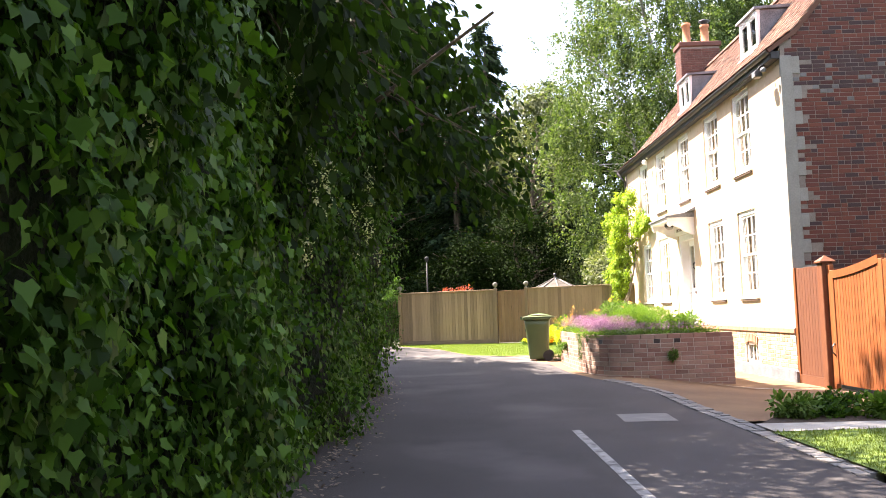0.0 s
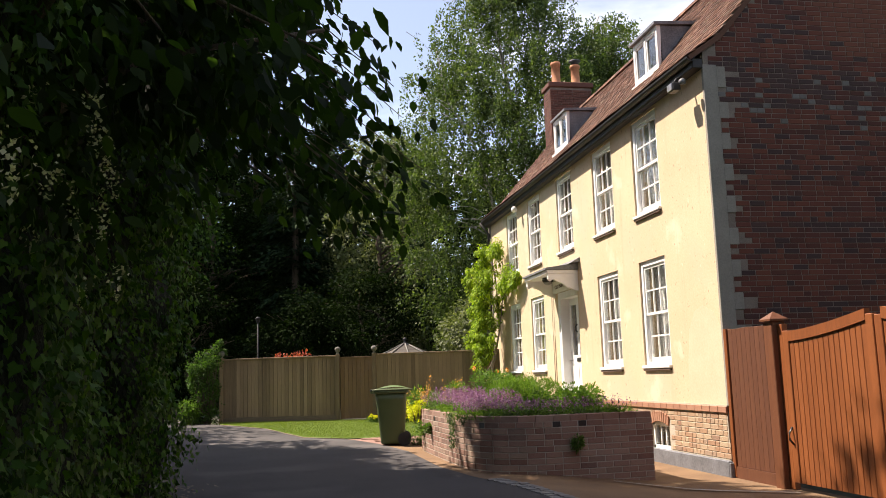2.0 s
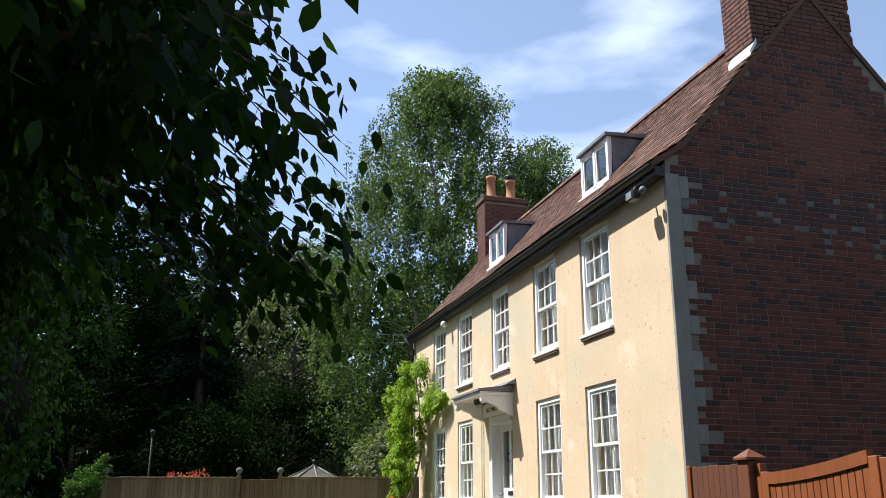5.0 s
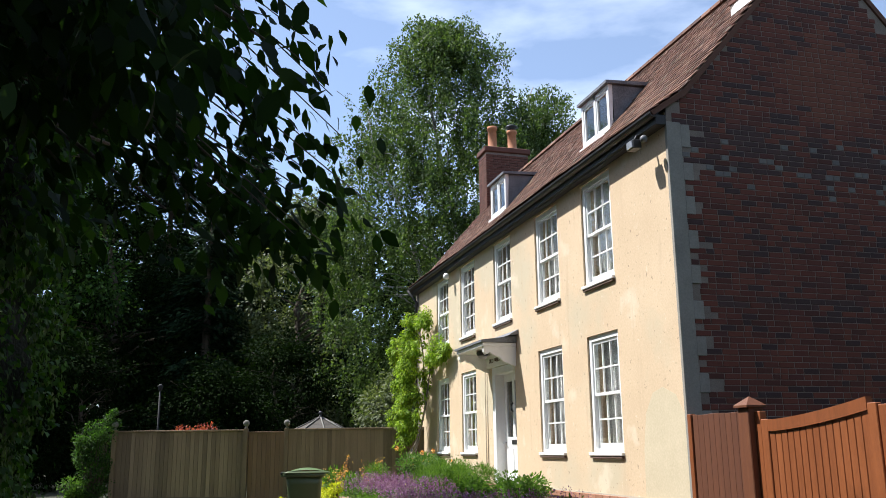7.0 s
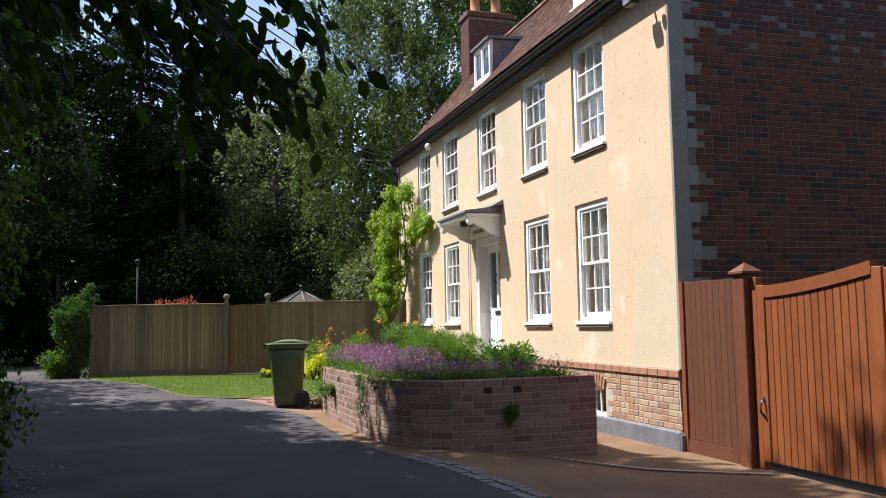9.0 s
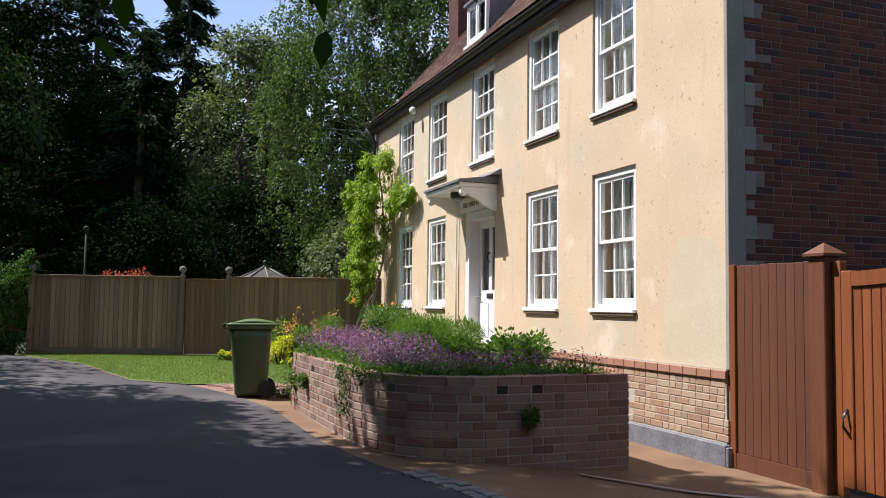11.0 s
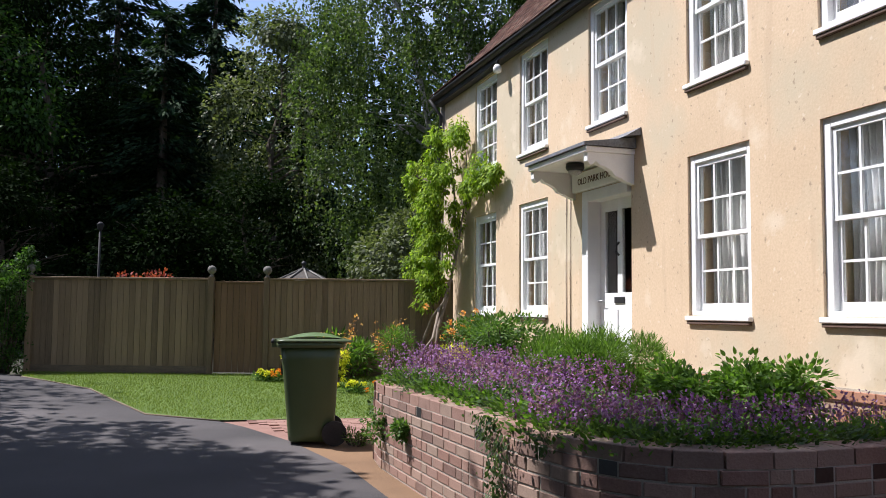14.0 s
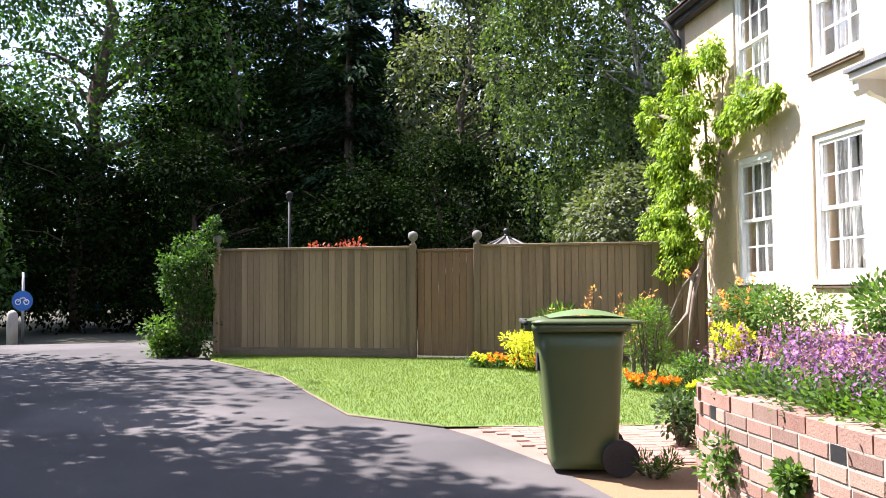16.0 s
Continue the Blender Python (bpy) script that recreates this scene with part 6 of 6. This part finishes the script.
# shrub at the fence end
c, r = blob(-2.08, 25.5, 1.0, 0.36, 44, 0.2, 3, 2.2)
c += [(-1.95, 25.5, 2.0), (-1.8, 25.45, 2.15), (-1.7, 25.5, 2.3), (-2.2, 25.5, 1.95), (-2.4, 25.4, 1.6), (-1.62, 25.5, 2.05)]
r += [0.16, 0.12, 0.08, 0.14, 0.15, 0.1]
shrub("fence_shrub", "rounded green shrub at the end of the fence", c, r, 170, 0.055, M["oak_leaf"], seed=3)
c, r = blob(-2.5, 25.3, 0.42, 0.2, 14, 0.17, 4, 1.2)
shrub("fence_shrub", "low bright green shrub beside the fence end", c, r, 110, 0.06, M["bright_leaf"], seed=4)
c, r = blob(0.15, 26.6, 1.75, 0.5, 16, 0.2, 5, 0.3)
shrub("red_shrub", "red-leaved shrub topping the fence", c, r, 60, 0.07, M["red_leaf"], seed=5)


def wisteria():
    t = thing("wisteria", "bright green wisteria climbing the cream facade", "climber", at=pose(5.1, 22.9, 0.15))
    rs = random.Random(13)
    nr = np.random.RandomState(13)
    STEMS = [
        [(4.95, 23.75, 0.12), (5.0, 23.85, 0.88), (5.0, 23.5, 1.56), (5.1, 23.2, 2.5)],
        [(4.9, 23.1, 0.15), (5.0, 23.1, 0.7), (5.08, 22.75, 1.2), (5.2, 22.5, 1.45), (5.45, 22.6, 2.2), (5.6, 22.6, 3.2), (5.6, 22.5, 4.1)],
        [(5.05, 22.55, 0.12), (5.1, 22.5, 1.0), (5.3, 22.65, 1.5), (5.55, 22.85, 2.4), (5.5, 22.9, 3.6), (5.4, 22.9, 4.3)],
        [(4.9, 22.9, 0.15), (4.75, 22.5, 0.5), (4.95, 22.3, 0.85), (5.15, 22.6, 1.35)],
        [(5.6, 22.6, 3.2), (5.6, 22.1, 3.42), (5.6, 21.4, 3.45), (5.6, 20.9, 3.5)],
        [(5.4, 22.9, 3.4), (5.15, 23.4, 3.7), (5.0, 23.8, 3.85)],
    ]
    for pts in STEMS:
        tube("vine_stem", pts, [0.038 - 0.0048 * i for i in range(len(pts))], M["vine_bark"], t, "twisted grey vine stem", 7)
    cs, rads = [], []
    # heart of each tuft: place, reach, how many small sprays
    TUFTS = [((5.3, 23.05, 4.3), 0.34, 15), ((5.45, 22.45, 4.36), 0.24, 9), ((5.2, 22.85, 3.68), 0.36, 17), ((5.0, 23.85, 3.74), 0.25, 9), ((5.52, 22.2, 3.44), 0.22, 8), ((5.55, 21.5, 3.46), 0.28, 11), ((5.57, 21.05, 3.5), 0.16, 4), ((5.15, 23.05, 3.12), 0.33, 14), ((5.05, 23.4, 2.9), 0.2, 5), ((5.1, 23.12, 2.6), 0.33, 14), ((5.0, 23.42, 2.2), 0.28, 11), ((5.1, 22.78, 2.05), 0.31, 12), ((5.05, 23.05, 1.65), 0.25, 9), ((5.35, 22.7, 2.6), 0.2, 4), ((5.5, 22.75, 3.0), 0.2, 4)]
    for (cx, cy, cz), reach, n in TUFTS:
        for i in range(int(n * 2.3)):
            d = Vector((rs.gauss(0, 1), rs.gauss(0, 1), rs.gauss(0, 1))).normalized() * reach * 1.25 * rs.uniform(0.1, 1.1)
            cs.append((min(cx + 0.7 * d.x, 5.55), cy + 1.15 * d.y, cz + 1.15 * d.z))
            rads.append(rs.uniform(0.06, 0.12))
    pts, out = clump_points(nr, cs, rads, 62, 1.15)
    pts[:, 0] = np.minimum(pts[:, 0], 5.66)
    along = out * 0.55 + np.array([-0.25, 0, -0.7])
    leaves("foliage", pts, along, 0.07, M["wisteria"], t, OVAL, 0.42, 0.2, "fresh yellow-green leaves", seed=14, face=out + np.array([-0.8, 0, 0.6]))


wisteria()


def planter_flowers():
    """Purple trailing bloom along the planter's rim."""
    rs = random.Random(21)
    nr = np.random.RandomState(21)
    s = 0.35
    while s < planter_len - 0.35:
        x, y, a = planter_at(s)
        d = (0.16 if 2.3 < s < 3.5 else 0.30) + 0.62 * rs.random() ** 1.4 * (1.0 if s > 3.2 else 0.4)
        cx, cy = x + math.sin(a) * d, y - math.cos(a) * d
        t = thing("catmint", "mound of purple flowers spilling over the planter wall", "flowers", "planter flowers", at=pose(cx, cy, PTOP - 0.09))
        n = 380 if s > 3.0 else 230
        ang, rad = nr.uniform(0, 6.283, n), 0.30 * np.sqrt(nr.uniform(0, 1, n))
        hz = (0.20 if s > 3.0 else 0.11) * np.sqrt(np.clip(1 - (rad / 0.34) ** 2, 0, 1)) * nr.uniform(0.2, 1.0, n)
        p = np.stack([cx + rad * np.cos(ang), cy + rad * np.sin(ang), PTOP - 0.07 + hz], 1)
        al = np.stack([np.cos(ang), np.sin(ang), nr.uniform(0.3, 1.2, n)], 1)
        leaves("foliage", p, al, 0.042, M["grey_leaf"] if rs.random() < 0.4 else M["bright_leaf"], t, OVAL, 0.5, 0.2, seed=int(s * 100))
        dense = (0.75 if s > 2.6 else (0.36 if s > 1.0 else 0.26)) * rs.uniform(0.25, 1.1)
        m = int(190 * dense)
        ang, rad = nr.uniform(0, 6.283, m), 0.31 * np.sqrt(nr.uniform(0, 1, m))
        hz = 0.06 + (0.22 if s > 3.0 else 0.13) * np.sqrt(np.clip(1 - (rad / 0.38) ** 2, 0, 1)) * nr.uniform(0.4, 1.45, m)
        p = np.stack([cx + rad * np.cos(ang), cy + rad * np.sin(ang), PTOP - 0.05 + hz], 1)
        spike = np.repeat(p, 3, axis=0) + np.tile([[0, 0, 0], [0.004, 0.006, 0.018], [-0.004, 0.003, 0.036]], (m, 1))
        leaves("bloom", spike, nr.normal(0, 0.6, spike.shape) + np.array([0, 0, 0.7]), 0.021, M["purple"], t, RHOMB, 0.8, 0.1, "purple flower spikes", seed=int(s * 100) + 1)
        # trails down the wall
        if 2.6 < s < 3.6 and rs.random() < 0.4 or rs.random() < 0.03:
            L = rs.uniform(0.12, 0.5) if 2.4 < s < 4.0 else rs.uniform(0.06, 0.2)
            k = int(230 * L / 0.3)
            tt = nr.uniform(0, 1, k)
            ox, oy = x - math.sin(a) * 0.035, y + math.cos(a) * 0.035
            wdt = 0.10 * (1 - 0.6 * tt)
            sp = nr.normal(0, 1, k) * wdt
            p = np.stack([ox + math.cos(a) * sp - math.sin(a) * nr.uniform(0, 0.06, k), oy + math.sin(a) * sp + math.cos(a) * nr.uniform(0, 0.06, k), PTOP + 0.03 - L * tt], 1)
            leaves("trailing_foliage", p, nr.normal(0, 0.4, p.shape) + np.array([0, 0, -0.8]), 0.032, M["grey_leaf"], t, OVAL, 0.45, 0.2, seed=int(s * 100) + 2)
        s += 0.17


planter_flowers()
for i in range(int(planter_len / 0.13) - 3):
    s0 = 0.3 + 0.13 * i
    x, y, a = planter_at(s0)
    nrr = np.random.RandomState(400 + i)
    off = 0.17 + 0.08 * nrr.rand()
    c0 = np.array([x + math.sin(a) * off, y - math.cos(a) * off, PTOP + 0.012])
    nn = 130 if s0 > 3.4 else 70
    pp = c0 + nrr.normal(0, 1, (nn, 3)) * np.array([0.07, 0.07, 0.03]) + np.array([0, 0, 0.02])
    pp[:, 2] = np.maximum(pp[:, 2], PTOP - 0.05 * nrr.rand(nn))
    t = thing("rim_plant", "small leafy tuft creeping over the planter rim", "plant", "rim plants", at=pose(c0[0], c0[1], PTOP))
    out = pp - c0
    leaves("foliage", pp, out * 8 + np.array([0, 0, 0.3]), 0.036, M["bright_leaf"] if nrr.rand() < 0.6 else M["grey_leaf"], t, OVAL, 0.5, 0.2, seed=400 + i)
for hs, hz, rr in ((5.65, 0.33, 0.085), (5.0, 0.38, 0.05), (1.05, 0.3, 0.06)):
    x, y, a = planter_at(hs)
    c, r = blob(x - math.sin(a) * 0.05, y + math.cos(a) * 0.05, hz, rr * 0.8, 7, rr, int(hs * 10), 1.2)
    shrub("wall_plant", "small green tuft growing from the planter wall", c, r, 60, 0.035, M["green_leaf"], category="plant", seed=int(hs * 10), base=hz - 0.3, stems=False)
c, r = blob(3.75, 14.5, 0.84, 0.5, 40, 0.15, 31, 0.34)
shrub("feathery_plant", "feathery light green bushy plant in the planter", c, r, 760, 0.05, M["feather_leaf"], NEEDLE, 0.16, "plant", 31, base=PTOP - 0.09, along_up=0.8)
c, r = blob(3.95, 13.0, 0.76, 0.5, 30, 0.13, 32, 0.26)
shrub("leafy_plant", "leafy bright green perennial in the planter", c, r, 260, 0.045, M["bright_leaf"], OVAL, 0.55, "plant", 32, base=PTOP - 0.09, along_up=-0.1)
c, r = blob(3.6, 15.7, 0.95, 0.42, 18, 0.17, 33, 0.5)
shrub("leafy_plant", "leafy green perennial beside the feathery plant", c, r, 200, 0.04, M["green_leaf"], OVAL, 0.5, "plant", 33, base=PTOP - 0.09, along_up=0.4)
c, r = blob(3.3, 12.2, 0.64, 0.3, 10, 0.10, 37, 0.2)
shrub("leafy_plant", "low green edging plant in the planter", c, r, 80, 0.05, M["green_leaf"], OVAL, 0.5, "plant", 37, base=PTOP - 0.09)
c, r = blob(4.3, 12.0, 0.62, 0.3, 8, 0.08, 38, 0.15)
shrub("dry_grass", "tuft of straw-coloured grass at the planter's end", c, r, 60, 0.09, M["feather_leaf"], NEEDLE, 0.08, "plant", 38, base=PTOP - 0.09, along_up=0.6)

# bed before the house and along the fence
c, r = blob(5.1, 21.0, 0.85, 0.42, 18, 0.18, 41, 0.75)
rose = shrub("rose_bush", "rose bush with apricot blooms before the facade", c, r, 150, 0.048, M["green_leaf"], seed=41)
nr = np.random.RandomState(42)
heads = np.array([c[i % len(c)] for i in range(26)]) + nr.normal(0, 0.2, (26, 3)) + np.array([-0.12, 0, 0.14])
fl = np.repeat(heads, 26, axis=0)
dirs = sphere_dirs(nr, len(fl))
leaves("bloom", fl + dirs * 0.022, dirs, 0.034, M["rose"], rose, OVAL, 0.9, 0.1, "apricot rose blooms", seed=43)
c, r = blob(5.05, 19.6, 0.85, 0.4, 16, 0.16, 44, 0.7)
shrub("bed_shrub", "leafy green shrub below the ground-floor sash", c, r, 140, 0.042, M["green_leaf"], seed=44)
c, r = blob(2.74, 22.55, 0.42, 0.24, 14, 0.13, 45, 0.7)
shrub("golden_shrub", "small golden-yellow shrub at the lawn's edge", c, r, 110, 0.045, M["yellow_leaf"], seed=45)
c, r = blob(3.15, 21.9, 0.4, 0.2, 12, 0.12, 145, 0.8)
shrub("golden_shrub", "small golden-yellow shrub before the fence", c, r, 110, 0.045, M["yellow_leaf"], seed=145)
c, r = blob(4.75, 20.5, 0.6, 0.16, 8, 0.10, 46, 0.7)
shrub("golden_shrub", "pale yellow-green shrub by the planter", c, r, 110, 0.05, M["yellow_leaf"], seed=46)
c, r = blob(4.1, 21.4, 0.6, 0.22, 14, 0.16, 47, 1.6)
shrub("dwarf_conifer", "small upright dwarf conifer in the bed", c, r, 130, 0.06, M["feather_leaf"], NEEDLE, 0.25, "shrub", 47, along_up=0.6)
c, r = blob(4.05, 20.0, 0.3, 0.2, 10, 0.13, 48, 0.6)
shrub("box_ball", "clipped dark green box plant", c, r, 130, 0.035, M["green_leaf"], seed=48)
c, r = blob(3.6, 23.2, 0.55, 0.5, 16, 0.18, 49, 0.5)
shrub("fern", "arching fern fronds before the fence", c, r, 90, 0.12, M["feather_leaf"], NEEDLE, 0.3, "plant", 49, along_up=0.4)
c, r = blob(2.88, 17.45, 0.2, 0.13, 10, 0.11, 50, 1.0)
shrub("wall_plant", "grey-green plant at the foot of the planter", c, r, 100, 0.045, M["grey_leaf"], category="plant", seed=50)
c, r = blob(2.35, 16.55, 0.06, 0.16, 7, 0.06, 51, 0.3)
shrub("weed", "low green weed beside the bin", c, r, 70, 0.05, M["green_leaf"], NEEDLE, 0.2, "plant", 51, along_up=0.8)
for k, (x, y) in enumerate([(2.2, 22.9), (2.55, 22.75), (2.9, 22.5), (3.3, 20.9), (3.6, 20.6), (3.85, 20.2), (4.0, 19.6)]):
    c, r = blob(x, y, ground_z(x, y) + 0.07, 0.17, 9, 0.07, 80 + k, 0.15)
    m = shrub("marigold", "clump of orange and yellow bedding flowers", c, r, 46, 0.045, M["green_leaf"], category="flowers", seed=80 + k, stems=False)
    nr = np.random.RandomState(90 + k)
    h = np.array([c[i % len(c)] for i in range(22)]) + nr.normal(0, 0.06, (22, 3)) * np.array([1, 1, 0.3]) + np.array([0, 0, 0.07])
    f = np.repeat(h, 14, axis=0)
    d = sphere_dirs(nr, len(f))
    leaves("bloom", f + d * 0.012, d + np.array([0, 0, 0.5]), 0.035, M["orange"] if k % 3 else M["yellow_leaf"], m, OVAL, 0.9, 0.1, "bright blooms", seed=95 + k)
# two bare reddish saplings before the fence
for x, y, h in ((3.25, 21.9, 1.25), (3.95, 21.6, 1.1)):
    t = thing("sapling", "thin young sapling with sparse bronze leaves", "sapling", at=pose(x, y, 0.08))
    rs = random.Random(int(x * 100))
    bm = bmesh.new()
    tips = []
    for k in range(7):
        e = Vector((x + rs.uniform(-0.28, 0.28), y + rs.uniform(-0.2, 0.2), h * rs.uniform(0.65, 1.05)))
        add_tube(bm, [(x, y, 0.0), Vector((x, y, h * 0.4)).lerp(e, 0.25), e], [0.012, 0.008, 0.003], 5)
        tips += [Vector((x, y, h * 0.4)).lerp(e, f) for f in (0.5, 0.7, 0.85, 1.0)]
    part("stem", bm, M["vine_bark"], t)
    nr = np.random.RandomState(int(x * 100))
    p = np.repeat(np.array([tuple(v) for v in tips]), 6, axis=0) + nr.normal(0, 0.03, (len(tips) * 6, 3))
    leaves("foliage", p, nr.normal(0, 0.6, p.shape) + np.array([0, 0, 0.3]), 0.05, M["rose"], t, OVAL, 0.4, 0.2, "sparse bronze leaves", seed=int(x * 100))
# low plants in the roadside bed
for k, (x, y, rr, mt) in enumerate([(3.6, 6.45, 0.16, "green_leaf"), (3.95, 6.6, 0.2, "ivy"), (4.35, 6.7, 0.22, "ivy"), (4.8, 6.75, 0.24, "bright_leaf"), (5.25, 6.9, 0.24, "ivy"), (4.5, 6.35, 0.16, "bright_leaf"), (5.0, 6.4, 0.18, "green_leaf")]):
    c, r = blob(x, y, ground_z(x, y) + 0.10, rr, 9, 0.11, 110 + k, 0.5)
    shrub("bed_plant", "low leafy ground cover in the roadside bed", c, r, 60, 0.07, M[mt], category="plant", seed=110 + k, stems=False)


def grass(name, label, outline, n, size, seed):
    nr = np.random.RandomState(seed)
    ox, oy = np.array([p[0] for p in outline]), np.array([p[1] for p in outline])
    x, y = nr.uniform(ox.min(), ox.max(), n), nr.uniform(oy.min(), oy.max(), n)
    inside = np.zeros(n, bool)
    j = len(ox) - 1
    for i in range(len(ox)):
        cond = ((oy[i] > y) != (oy[j] > y)) & (x < (ox[j] - ox[i]) * (y - oy[i]) / (oy[j] - oy[i] + 1e-12) + ox[i])
        inside ^= cond
        j = i
    x, y = x[inside], y[inside]
    z = np.array([ground_z(a, b) for a, b in zip(x, y)]) + 0.01
    p = np.stack([x, y, z], 1)
    al = nr.normal(0, 0.45, p.shape) + np.array([0, 0, 1.0])
    ob = leaves(name, p, al, size, M["blade"], None, NEEDLE, 0.14, 0.1, label, seed=seed, tilt=1.0)
    tagged(ob, "", "grass")


grass("lawn_grass", "short mown bright green grass", LAWN, 120000, 0.036, 131)
grass("verge_grass", "mown verge grass blades", [(2.95, 1.5), (6, 1.5), (6, 5.35), (2.95, 5.35)], 34000, 0.05, 132)
# litter of fallen leaves along the hedge foot
nr = np.random.RandomState(140)
lx, ly = -1.3 + np.abs(nr.normal(0, 0.22, 900)), nr.uniform(-3, 12, 900)
p = np.stack([lx, ly, np.array([ground_z(a, b) for a, b in zip(lx, ly)]) + 0.012], 1)
ob = leaves("leaf_litter", p, np.stack([nr.normal(0, 1, 900), nr.normal(0, 1, 900), nr.normal(0, 0.1, 900)], 1), 0.05, M["vine_bark"], None, OVAL, 0.6, 0.1, "dry fallen leaves along the hedge foot", seed=141, tilt=0.1)
tagged(ob, "", "leaves")
